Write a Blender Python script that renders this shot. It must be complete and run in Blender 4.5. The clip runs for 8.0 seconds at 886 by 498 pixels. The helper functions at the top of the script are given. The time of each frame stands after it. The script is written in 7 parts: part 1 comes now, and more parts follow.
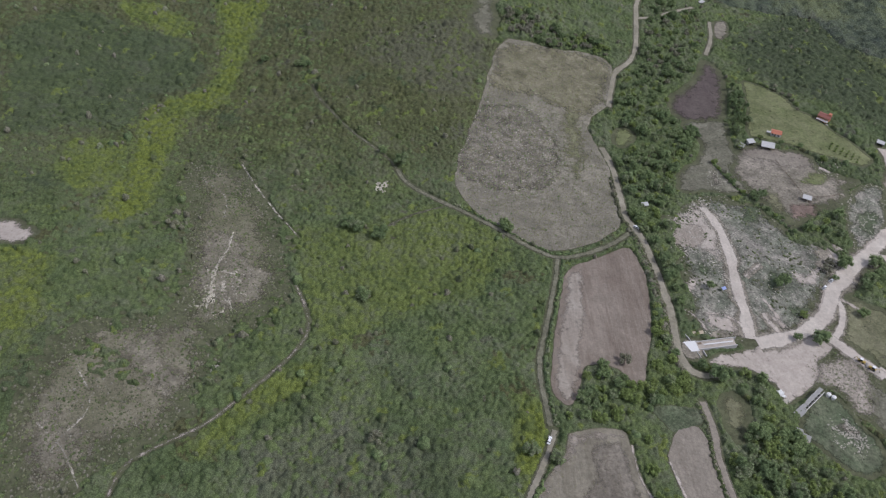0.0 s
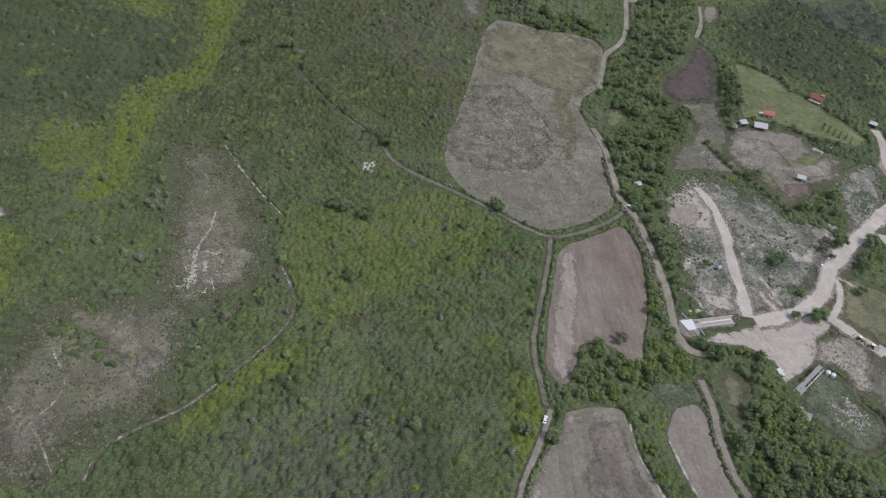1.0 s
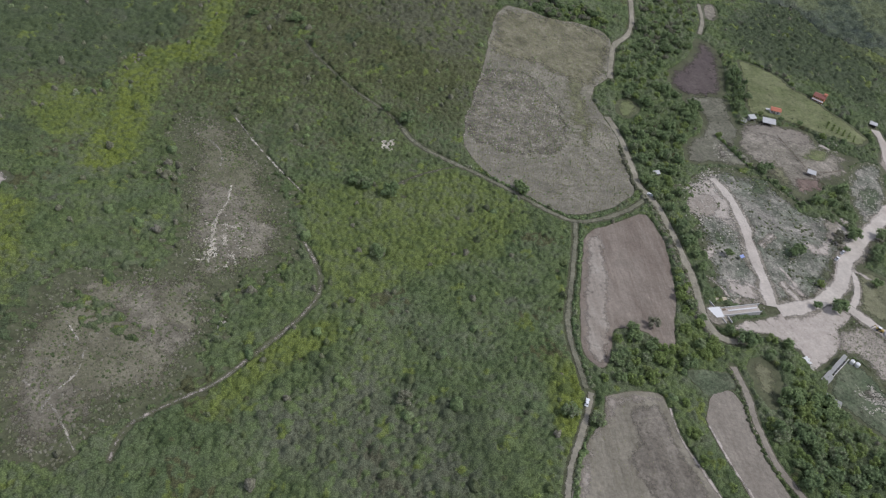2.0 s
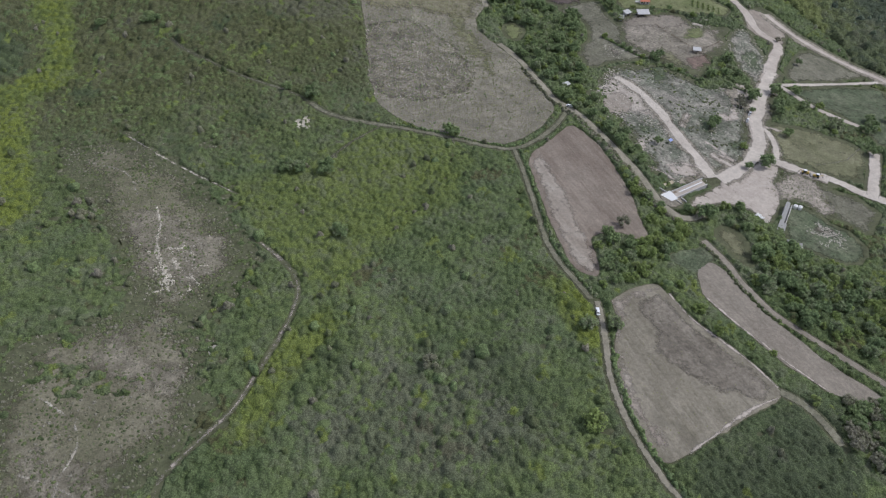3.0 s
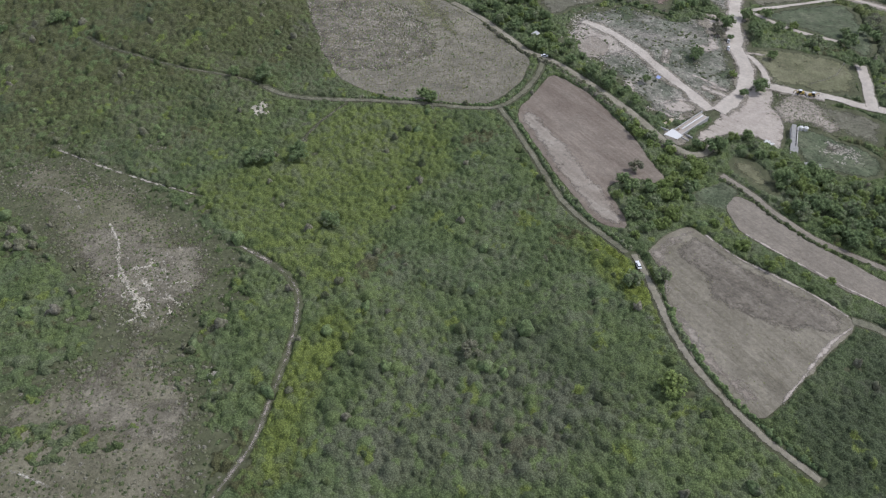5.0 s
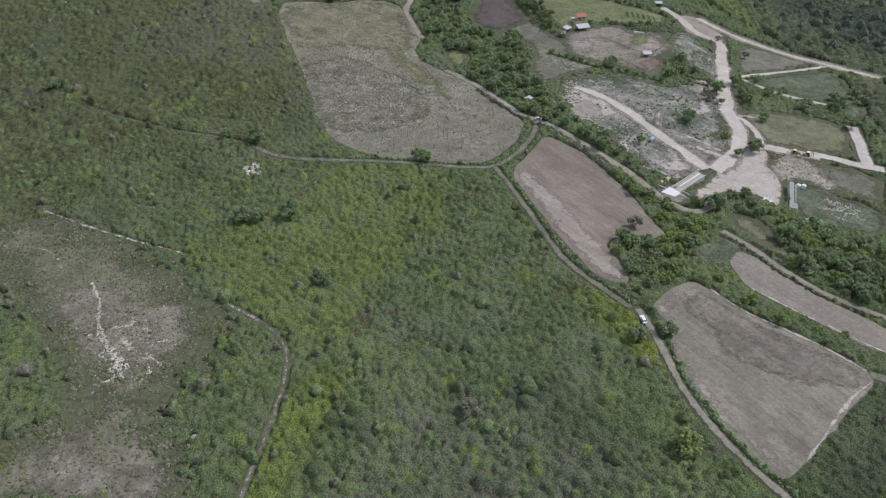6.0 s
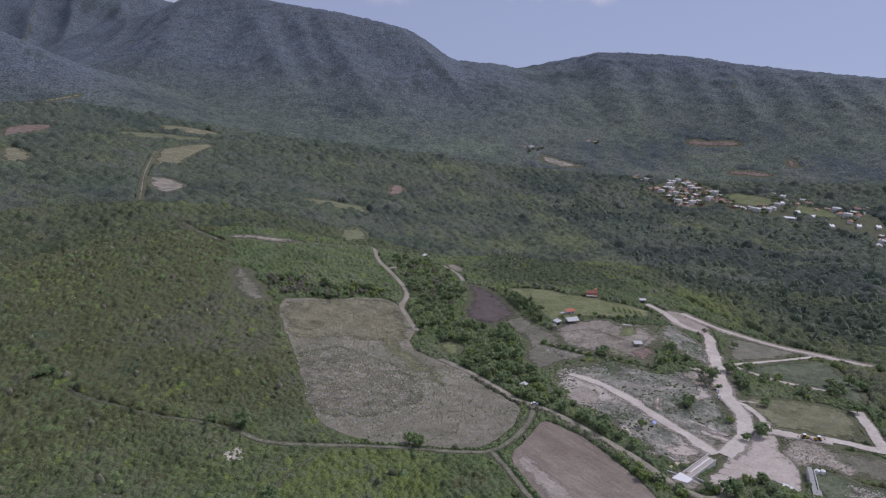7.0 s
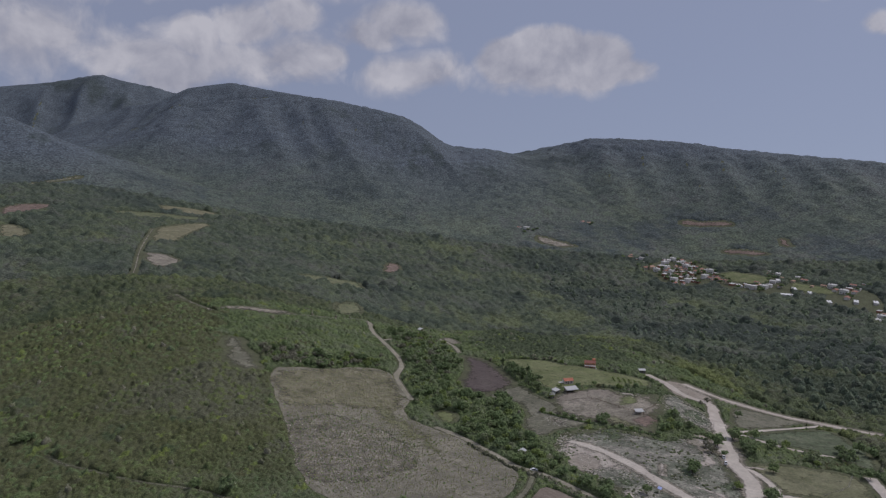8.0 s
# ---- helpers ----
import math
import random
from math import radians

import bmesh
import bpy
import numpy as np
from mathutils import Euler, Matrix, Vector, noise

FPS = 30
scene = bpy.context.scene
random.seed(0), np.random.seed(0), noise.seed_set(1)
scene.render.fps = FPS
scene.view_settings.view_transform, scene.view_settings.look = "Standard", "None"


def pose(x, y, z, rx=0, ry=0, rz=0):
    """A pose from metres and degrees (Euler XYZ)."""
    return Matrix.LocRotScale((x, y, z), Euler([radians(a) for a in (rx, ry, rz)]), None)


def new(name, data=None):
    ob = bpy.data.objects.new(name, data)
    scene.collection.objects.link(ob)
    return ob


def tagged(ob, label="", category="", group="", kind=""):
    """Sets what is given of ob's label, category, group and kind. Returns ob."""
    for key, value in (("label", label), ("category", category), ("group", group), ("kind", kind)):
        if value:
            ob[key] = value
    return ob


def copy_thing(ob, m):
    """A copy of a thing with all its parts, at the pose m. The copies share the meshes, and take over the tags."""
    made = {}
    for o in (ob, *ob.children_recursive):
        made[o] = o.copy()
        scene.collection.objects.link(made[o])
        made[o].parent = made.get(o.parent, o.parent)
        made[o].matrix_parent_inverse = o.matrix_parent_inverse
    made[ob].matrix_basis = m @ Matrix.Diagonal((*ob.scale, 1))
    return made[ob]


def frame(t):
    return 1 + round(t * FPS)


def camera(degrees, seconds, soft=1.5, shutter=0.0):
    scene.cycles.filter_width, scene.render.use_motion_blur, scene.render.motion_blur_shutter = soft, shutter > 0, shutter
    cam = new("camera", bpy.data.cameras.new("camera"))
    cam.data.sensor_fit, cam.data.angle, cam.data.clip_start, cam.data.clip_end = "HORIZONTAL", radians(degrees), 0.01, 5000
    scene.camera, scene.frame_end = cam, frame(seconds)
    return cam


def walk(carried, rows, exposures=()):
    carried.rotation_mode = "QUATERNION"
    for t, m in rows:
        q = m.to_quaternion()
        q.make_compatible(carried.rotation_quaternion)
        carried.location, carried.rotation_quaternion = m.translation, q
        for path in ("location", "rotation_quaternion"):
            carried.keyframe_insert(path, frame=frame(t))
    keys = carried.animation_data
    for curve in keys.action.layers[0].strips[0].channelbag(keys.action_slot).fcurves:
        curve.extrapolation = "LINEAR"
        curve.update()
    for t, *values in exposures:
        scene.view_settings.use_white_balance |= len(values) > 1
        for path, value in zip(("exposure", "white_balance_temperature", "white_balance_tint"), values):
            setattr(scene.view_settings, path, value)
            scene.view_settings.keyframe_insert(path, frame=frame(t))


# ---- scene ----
cam = camera(65.00, 8.0, soft=1.25)
PATH = [
    (0, pose(0.00, 0.00, 240.00, 41.432, 0.018, -0.020)),
    (0.5, pose(0.15, -0.25, 233.83, 41.411, 0.049, -0.502)),
    (1, pose(-1.43, -0.82, 227.60, 41.417, -0.584, -0.995)),
    (1.5, pose(-11.59, -1.21, 221.23, 41.541, -2.859, -1.113)),
    (1.7, pose(-18.46, -1.02, 218.75, 41.474, -3.955, -0.975)),
    (2.8, pose(-56.69, 3.12, 207.85, 40.310, -1.693, -15.921)),
    (3, pose(-62.19, 7.30, 205.35, 39.658, -1.339, -21.128)),
    (3.5, pose(-70.32, 22.75, 197.97, 39.366, -0.559, -23.708)),
    (4, pose(-77.00, 31.82, 191.80, 39.068, -0.159, -27.712)),
    (4.5, pose(-77.18, 31.21, 185.93, 38.940, -0.027, -30.127)),
    (5.8, pose(-77.85, 30.33, 170.51, 40.771, -0.021, -31.396)),
    (6, pose(-78.04, 30.67, 168.74, 45.658, -0.003, -31.580)),
    (6.5, pose(-77.83, 30.31, 162.71, 58.258, -0.024, -31.746)),
    (7, pose(-77.80, 30.11, 156.87, 70.742, -0.021, -32.025)),
    (7.2, pose(-77.64, 30.08, 154.24, 75.980, -0.017, -32.112)),
    (7.3, pose(-77.56, 30.06, 152.92, 78.030, -0.015, -32.155)),
    (7.4, pose(-77.48, 30.05, 151.60, 78.230, -0.013, -32.197)),
    (7.5, pose(-77.40, 30.03, 150.29, 78.060, -0.011, -32.239)),
    (8, pose(-77.68, 29.17, 144.22, 77.982, 0.046, -32.358)),
]
# stops of exposure and white balance along the way
EXPOSURES = [(0.0, 0.08, 6100, 15), (1.5, 0.09, 6100, 13), (4.5, 0.18, 6080, 12), (6.0, 0.24, 6050, 12), (6.5, 0.11, 5840, 19), (7.0, -0.03, 5920, 22), (7.3, -0.26, 6000, 18), (8.0, -0.40, 6220, 16)]
walk(cam, PATH, EXPOSURES)

# ---- sky and sun ----
SUN_AZIMUTH, SUN_HEIGHT = radians(95), radians(48)  # from +y towards +x, above the ground
world = bpy.data.worlds.new("sky")
scene.world = world
world.use_nodes = True
wn, wl = world.node_tree.nodes, world.node_tree.links
sky = wn.new("ShaderNodeTexSky")
sky.sky_type, sky.sun_disc = "NISHITA", False
sky.sun_elevation, sky.sun_rotation = SUN_HEIGHT, SUN_AZIMUTH
sky.air_density, sky.dust_density, sky.ozone_density = 1.0, 0.6, 2.0
# fitted to the view below the horizon: sky read a little above true bearing
aim, lifted = wn.new("ShaderNodeTexCoord"), wn.new("ShaderNodeVectorMath")
lifted.operation = "MULTIPLY_ADD"
lifted.inputs[1].default_value, lifted.inputs[2].default_value = (1, 1, 0.8), (0, 0, 0.24)
wl.new(aim.outputs["Generated"], lifted.inputs[0])
wl.new(lifted.outputs[0], sky.inputs["Vector"])
background = wn["Background"]
background.inputs["Strength"].default_value = 0.15


def sky_math(op, a, b=None, clamp=False):
    n = wn.new("ShaderNodeMath")
    n.operation, n.use_clamp = op, clamp
    for k, v in enumerate((a, b)):
        if v is None:
            continue
        if isinstance(v, (int, float)):
            n.inputs[k].default_value = v
        else:
            wl.new(v, n.inputs[k])
    return n.outputs[0]


# cumulus banks: soft heaps around a few bearings, broken up by noise
coords = wn.new("ShaderNodeTexCoord")
puff = wn.new("ShaderNodeTexNoise")
puff.inputs["Scale"].default_value, puff.inputs["Detail"].default_value = 14.0, 10.0
puff.inputs["Roughness"].default_value, puff.inputs["Distortion"].default_value = 0.55, 0.35
wl.new(coords.outputs["Generated"], puff.inputs["Vector"])
heaps = None
# bearing, height, breadth, depth and thickness of each heap
CLOUDS = [(2.9, 4.5, 0.200, 0.092, 0.62), (8.9, 3.6, 0.150, 0.074, 0.66), (11.5, 2.0, 0.100, 0.050, 0.8), (17.2, 5.6, 0.080, 0.050, 0.9), (13.6, 4.9, 0.054, 0.046, 0.85), (20.5, 6.6, 0.060, 0.040, 0.85), (18.9, 3.2, 0.190, 0.062, 0.66), (29.8, 6.0, 0.090, 0.042, 0.92), (26.8, 5.0, 0.074, 0.034, 0.85), (23.6, 3.3, 0.046, 0.030, 0.9), (30.5, 2.2, 0.180, 0.046, 0.66), (41.0, 3.2, 0.085, 0.056, 1.7), (43.8, 2.9, 0.080, 0.050, 1.7), (37.6, 3.0, 0.070, 0.040, 1.4), (46.5, 2.3, 0.060, 0.030, 0.9), (41.2, 1.6, 0.130, 0.040, 0.8), (7.5, 8.5, 0.239, 0.055, 0.75), (20.1, 9.9, 0.184, 0.064, 0.8), (60.5, 7.6, 0.05, 0.02, 0.7), (64.0, 5.2, 0.04, 0.02, 0.7)]
for bearing, lift, wide, high, dense in CLOUDS:
    b, e = radians(bearing), radians(lift)
    centre = (math.sin(b) * math.cos(e), math.cos(b) * math.cos(e), math.sin(e))
    off = wn.new("ShaderNodeVectorMath")
    off.operation = "SUBTRACT"
    off.inputs[1].default_value = centre
    wl.new(coords.outputs["Generated"], off.inputs[0])
    size = wn.new("ShaderNodeVectorMath")
    size.operation = "MULTIPLY"
    size.inputs[1].default_value = (1 / wide, 1 / wide, 1 / high)
    wl.new(off.outputs[0], size.inputs[0])
    length = wn.new("ShaderNodeVectorMath")
    length.operation = "LENGTH"
    wl.new(size.outputs[0], length.inputs[0])
    heap = sky_math("MULTIPLY", sky_math("SUBTRACT", 1.0, length.outputs["Value"], clamp=True), dense)
    heaps = heap if heaps is None else sky_math("MAXIMUM", heaps, heap)
body_of_cloud = sky_math("ADD", sky_math("MULTIPLY", heaps, 2.4), sky_math("MULTIPLY", sky_math("SUBTRACT", puff.outputs["Fac"], 0.5), 3.0))
cover = sky_math("MULTIPLY", sky_math("SUBTRACT", body_of_cloud, 0.50), 1.35, clamp=True)
cover = sky_math("MULTIPLY", cover, sky_math("MULTIPLY", sky_math("MULTIPLY", heaps, 3.5, clamp=True), 0.8))
# sunlit tops and grey undersides are painted in, from noise read further up
raised, puff_above = wn.new("ShaderNodeVectorMath"), wn.new("ShaderNodeTexNoise")
raised.inputs[1].default_value = (0.016, -0.002, 0.03)
wl.new(coords.outputs["Generated"], raised.inputs[0])
for key in ("Scale", "Detail", "Roughness", "Distortion"):
    puff_above.inputs[key].default_value = puff.inputs[key].default_value
wl.new(raised.outputs[0], puff_above.inputs["Vector"])
lit = sky_math("ADD", 0.5, sky_math("MULTIPLY", sky_math("SUBTRACT", puff.outputs["Fac"], puff_above.outputs["Fac"]), 2.4), clamp=True)
cloud_tone = wn.new("ShaderNodeMix")
cloud_tone.data_type = "RGBA"
cloud_tone.inputs["A"].default_value, cloud_tone.inputs["B"].default_value = (2.4, 2.44, 2.80, 1), (4.5, 4.42, 4.5, 1)
wl.new(lit, cloud_tone.inputs["Factor"])
cloud_mix = wn.new("ShaderNodeMix")
cloud_mix.data_type = "RGBA"
wl.new(cloud_tone.outputs["Result"], cloud_mix.inputs["B"])
wl.new(cover, cloud_mix.inputs["Factor"])
hazy = wn.new("ShaderNodeMix")
hazy.data_type = "RGBA"
hazy.inputs["Factor"].default_value = 0.8
# the unseen sky overhead is brightened, added to fill the shade
split_up, zenith_ramp = wn.new("ShaderNodeSeparateXYZ"), wn.new("ShaderNodeMapRange")
wl.new(coords.outputs["Generated"], split_up.inputs[0])
zenith_ramp.interpolation_type = "SMOOTHSTEP"
zenith_ramp.inputs["From Min"].default_value, zenith_ramp.inputs["From Max"].default_value = 0.10, 0.75
wl.new(split_up.outputs["Z"], zenith_ramp.inputs["Value"])
overhead = wn.new("ShaderNodeMix")
overhead.data_type = "RGBA"
overhead.inputs["A"].default_value, overhead.inputs["B"].default_value = (2.02, 2.16, 2.72, 1), (3.6, 3.7, 4.2, 1)
wl.new(zenith_ramp.outputs["Result"], overhead.inputs["Factor"])
wl.new(overhead.outputs["Result"], hazy.inputs["B"])
wl.new(sky.outputs["Color"], hazy.inputs["A"])
wl.new(hazy.outputs["Result"], cloud_mix.inputs["A"])
wl.new(cloud_mix.outputs["Result"], background.inputs["Color"])

sun = new("sun", bpy.data.lights.new("sun", "SUN"))
sun.data.energy, sun.data.angle, sun.data.color = 2.2, radians(2.0), (1.0, 0.96, 0.90)
toward = Vector((math.sin(SUN_AZIMUTH) * math.cos(SUN_HEIGHT), math.cos(SUN_AZIMUTH) * math.cos(SUN_HEIGHT), math.sin(SUN_HEIGHT)))
sun.rotation_euler = toward.to_track_quat("Z", "Y").to_euler()


# ---- materials ----
class Nodes:
    """A small wrapper to write a material's nodes in few lines."""

    def __init__(self, name):
        self.mat = bpy.data.materials.new(name)
        self.mat.use_nodes = True
        self.n, self.l = self.mat.node_tree.nodes, self.mat.node_tree.links
        self.shader = self.n["Principled BSDF"]
        self.shader.inputs["Specular IOR Level"].default_value = 0.2
        self.place = self.n.new("ShaderNodeNewGeometry").outputs["Position"]

    def put(self, socket, value):
        if isinstance(value, bpy.types.NodeSocket):
            self.l.new(value, socket)
        else:
            socket.default_value = value

    def noise(self, scale, detail=4.0, rough=0.55, stretch=None, turn=0.0, distortion=0.0):
        t = self.n.new("ShaderNodeTexNoise")
        t.inputs["Scale"].default_value, t.inputs["Detail"].default_value = 1.5 * scale, detail
        t.inputs["Roughness"].default_value, t.inputs["Distortion"].default_value = rough, distortion
        v = self.place
        if stretch:
            m = self.n.new("ShaderNodeMapping")
            m.inputs["Rotation"].default_value = (0, 0, radians(turn))
            m.inputs["Scale"].default_value = stretch
            self.l.new(v, m.inputs["Vector"])
            v = m.outputs["Vector"]
        self.l.new(v, t.inputs["Vector"])
        return t.outputs["Fac"]

    def ramp(self, value, low, high):
        r = self.n.new("ShaderNodeMapRange")
        r.inputs["From Min"].default_value, r.inputs["From Max"].default_value = low, high
        self.l.new(value, r.inputs["Value"])
        return r.outputs["Result"]

    def span(self, value, low, high, least, most):
        r = self.n.new("ShaderNodeMapRange")
        for key, v in zip(("From Min", "From Max", "To Min", "To Max"), (low, high, least, most)):
            r.inputs[key].default_value = v
        self.l.new(value, r.inputs["Value"])
        return r.outputs["Result"]

    def cells(self, scale):
        v = self.n.new("ShaderNodeTexVoronoi")
        v.inputs["Scale"].default_value = scale
        self.l.new(self.place, v.inputs["Vector"])
        return v.outputs["Distance"]

    def mix(self, fac, a, b, how="MIX"):
        m = self.n.new("ShaderNodeMix")
        m.data_type, m.blend_type = "RGBA", how
        self.put(m.inputs["Factor"], fac)
        for key, c in (("A", a), ("B", b)):
            self.put(m.inputs[key], (*c, 1) if isinstance(c, tuple) else c)
        return m.outputs["Result"]

    def math(self, op, a, b):
        m = self.n.new("ShaderNodeMath")
        m.operation = op
        self.put(m.inputs[0], a)
        self.put(m.inputs[1], b)
        return m.outputs[0]

    def bump(self, value, strength, distance):
        b = self.n.new("ShaderNodeBump")
        b.inputs["Strength"].default_value, b.inputs["Distance"].default_value = strength, distance
        self.l.new(value, b.inputs["Height"])
        self.l.new(b.outputs["Normal"], self.shader.inputs["Normal"])

    def done(self, colour, rough=0.9, metal=0.0):
        self.put(self.shader.inputs["Base Color"], (*colour, 1) if isinstance(colour, tuple) else colour)
        self.put(self.shader.inputs["Roughness"], rough)
        self.shader.inputs["Metallic"].default_value = metal
        return self.mat


def soil(name, dark, mid, pale, patch=0.03, grain=1.2, furrow=None, spread=0.17, rough=1.0):
    """Earth or dry grass: patches tens of metres wide, clods and tufts, and, where ploughed, rows that run along a bearing."""
    m = Nodes(name)
    broad = m.ramp(m.noise(patch, 5, 0.6, distortion=0.4), 0.5 - spread, 0.5 + spread)
    clod = m.ramp(m.noise(grain * 0.22, 5, 0.65), 0.3, 0.7)
    c = m.mix(broad, dark, pale)
    c = m.mix(m.math("MULTIPLY", clod, 0.6), c, mid)
    mottle = m.ramp(m.noise(grain * 0.07, 6, 0.7, distortion=0.8), 0.46, 0.64)
    c = m.mix(m.math("MULTIPLY", mottle, 0.55 * rough), c, m.mix(0.5, dark, tuple(0.6 * v for v in dark)))
    fine = m.noise(grain, 5, 0.7)
    c = m.mix(m.math("MULTIPLY", m.ramp(fine, 0.35, 0.75), 0.35), c, pale)
    height = fine
    if furrow is not None:
        rows = m.noise(0.55, 3, 0.5, stretch=(1.0, 0.035, 1.0), turn=furrow)
        streak = m.noise(0.16, 3, 0.5, stretch=(1.0, 0.06, 1.0), turn=furrow)
        c = m.mix(m.math("MULTIPLY", m.ramp(rows, 0.4, 0.62), 0.4), c, dark)
        c = m.mix(m.math("MULTIPLY", m.ramp(streak, 0.45, 0.65), 0.4), c, pale)
        height = m.math("ADD", fine, rows)
    c = m.mix(1.0, c, m.span(m.noise(grain * 0.6, 5, 0.75), 0.3, 0.7, 1 - 0.40 * rough, 1 + 0.40 * rough), "MULTIPLY")
    c = m.mix(1.0, c, m.span(m.noise(0.09, 6, 0.7, distortion=0.7), 0.3, 0.7, 1 - 0.26 * rough, 1 + 0.26 * rough), "MULTIPLY")
    m.bump(height, 0.9, 0.35)
    return m.done(c, 0.95)


FADED = {}


def dissolving(mat):
    """The same ground, thinning out in tufts towards the edge of its patch."""
    if mat.name in FADED:
        return FADED[mat.name]
    c = FADED[mat.name] = mat.copy()
    n, l = c.node_tree.nodes, c.node_tree.links
    fade, place, tuft = n.new("ShaderNodeAttribute"), n.new("ShaderNodeNewGeometry"), n.new("ShaderNodeTexNoise")
    fade.attribute_name = "fade"
    tuft.inputs["Scale"].default_value, tuft.inputs["Detail"].default_value, tuft.inputs["Roughness"].default_value = 0.32, 8.0, 0.72
    l.new(place.outputs["Position"], tuft.inputs["Vector"])
    add, sharp = n.new("ShaderNodeMath"), n.new("ShaderNodeMapRange")
    add.operation = "MULTIPLY_ADD"
    add.inputs[1].default_value = 2.2
    l.new(tuft.outputs["Fac"], add.inputs[0])
    l.new(fade.outputs["Fac"], add.inputs[2])
    sharp.inputs["From Min"].default_value, sharp.inputs["From Max"].default_value = 1.45, 1.95
    l.new(add.outputs[0], sharp.inputs["Value"])
    clear, both = n.new("ShaderNodeBsdfTransparent"), n.new("ShaderNodeMixShader")
    l.new(sharp.outputs["Result"], both.inputs[0])
    l.new(clear.outputs[0], both.inputs[1])
    l.new(n["Principled BSDF"].outputs[0], both.inputs[2])
    l.new(both.outputs[0], n["Material Output"].inputs["Surface"])
    return c


def leaves(name, shade, plain, bright, dry, dry_share=0.25, patch=0.012, grain=1.6, grey=0.22, gain=1.75, sheet=None, thin=0.0):
    """Foliage: every plant differs a little, whole stretches of the slope differ in kind, and leaves stand in small
    clusters with painted shade between.
    A sheet of crowns keeps each crown's own chance, its share of other kinds of shrub, and any painted haze, with the
    mesh."""
    m = Nodes(name)

    def tone(c):
        g = sum(c) / 3
        return tuple(gain * ((1 - grey) * v + grey * g) for v in c)

    def kept(key):
        a = m.n.new("ShaderNodeAttribute")
        a.attribute_name = key
        return a.outputs["Fac"]

    shade, plain, bright, dry = tone(shade), tone(plain), tone(bright), tone(dry)
    own = kept("own") if sheet else m.n.new("ShaderNodeNewGeometry").outputs["Random Per Island"]
    stand = m.ramp(m.noise(patch, 6, 0.65, distortion=0.8), 0.38, 0.62)
    c = m.mix(stand, plain, bright)
    c = m.mix(m.math("MULTIPLY", m.ramp(own, 0.15, 1.0), 0.35 if thin else 0.9), c, shade)
    grove = m.ramp(m.noise(patch * 2.3, 5, 0.65), 0.60 - dry_share * 0.6, 0.74 - dry_share * 0.4)
    c = m.mix(m.math("MULTIPLY", grove, m.ramp(own, 0.1, 0.7)), c, dry)
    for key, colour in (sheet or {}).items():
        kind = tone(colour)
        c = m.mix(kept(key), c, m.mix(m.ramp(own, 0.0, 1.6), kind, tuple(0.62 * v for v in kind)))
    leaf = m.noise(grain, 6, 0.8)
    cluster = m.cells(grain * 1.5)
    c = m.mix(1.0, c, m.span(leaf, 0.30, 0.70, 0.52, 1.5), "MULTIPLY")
    # painted shade: the colour darkens towards the gaps between leaf clusters
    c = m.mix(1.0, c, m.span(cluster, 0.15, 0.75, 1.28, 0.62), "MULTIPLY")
    if not thin:
        m.bump(m.math("SUBTRACT", leaf, cluster), 0.7, 0.5 / grain ** 0.5)
    if thin:  # leaves let some of the light through
        passing, both = m.n.new("ShaderNodeBsdfTranslucent"), m.n.new("ShaderNodeMixShader")
        m.put(passing.inputs["Color"], c)
        both.inputs[0].default_value = thin
        m.l.new(m.shader.outputs[0], both.inputs[1])
        m.l.new(passing.outputs[0], both.inputs[2])
        m.l.new(both.outputs[0], m.n["Material Output"].inputs["Surface"])
    return m.done(c, 0.85)


def paint(name, colour, stain, rough=0.7, metal=0.0, scale=1.5, amount=0.4):
    """Painted, plastered or sheet surfaces with weather stains."""
    m = Nodes(name)
    worn = m.ramp(m.noise(scale, 5, 0.65), 0.4, 0.75)
    c = m.mix(m.math("MULTIPLY", worn, amount), colour, stain)
    m.bump(m.noise(scale * 6, 3), 0.2, 0.02)
    return m.done(c, rough, metal)


def ribbed(name, colour, stain, rough=0.5, metal=0.3, pitch=0.35, turn=0.0):
    """Corrugated sheet or rows of roof tiles."""
    m = Nodes(name)
    tex = m.n.new("ShaderNodeTexCoord")
    wave = m.n.new("ShaderNodeTexWave")
    wave.inputs["Scale"].default_value = 0.314 / pitch
    wave.inputs["Distortion"].default_value = 0.4
    wave.bands_direction = "X"
    m.l.new(tex.outputs["Object"], wave.inputs["Vector"])
    worn = m.ramp(m.noise(0.7, 5, 0.7), 0.4, 0.7)
    c = m.mix(m.math("MULTIPLY", worn, 0.5), colour, stain)
    c = m.mix(m.math("MULTIPLY", wave.outputs["Fac"], 0.25), c, stain)
    m.bump(wave.outputs["Fac"], 0.6, 0.05)
    return m.done(c, rough, metal)


M_GROUND = soil("ground_soil", (0.080, 0.088, 0.048), (0.112, 0.112, 0.070), (0.098, 0.106, 0.058), patch=0.02, grain=0.8)
M_APRON = soil("grey_dusty_soil", (0.245, 0.212, 0.175), (0.310, 0.272, 0.230), (0.41, 0.365, 0.312), patch=0.05, grain=1.2)
M_STUBBLE = soil("stubble", (0.152, 0.142, 0.108), (0.204, 0.188, 0.146), (0.280, 0.258, 0.205), patch=0.03, grain=1.4, rough=1.0)
M_STONY = soil("stony_soil", (0.112, 0.102, 0.078), (0.166, 0.150, 0.118), (0.29, 0.264, 0.216), patch=0.08, grain=1.8, rough=1.7)
M_GREENED = soil("thin_grass", (0.122, 0.130, 0.068), (0.165, 0.166, 0.096), (0.215, 0.206, 0.134), patch=0.05, grain=1.2)
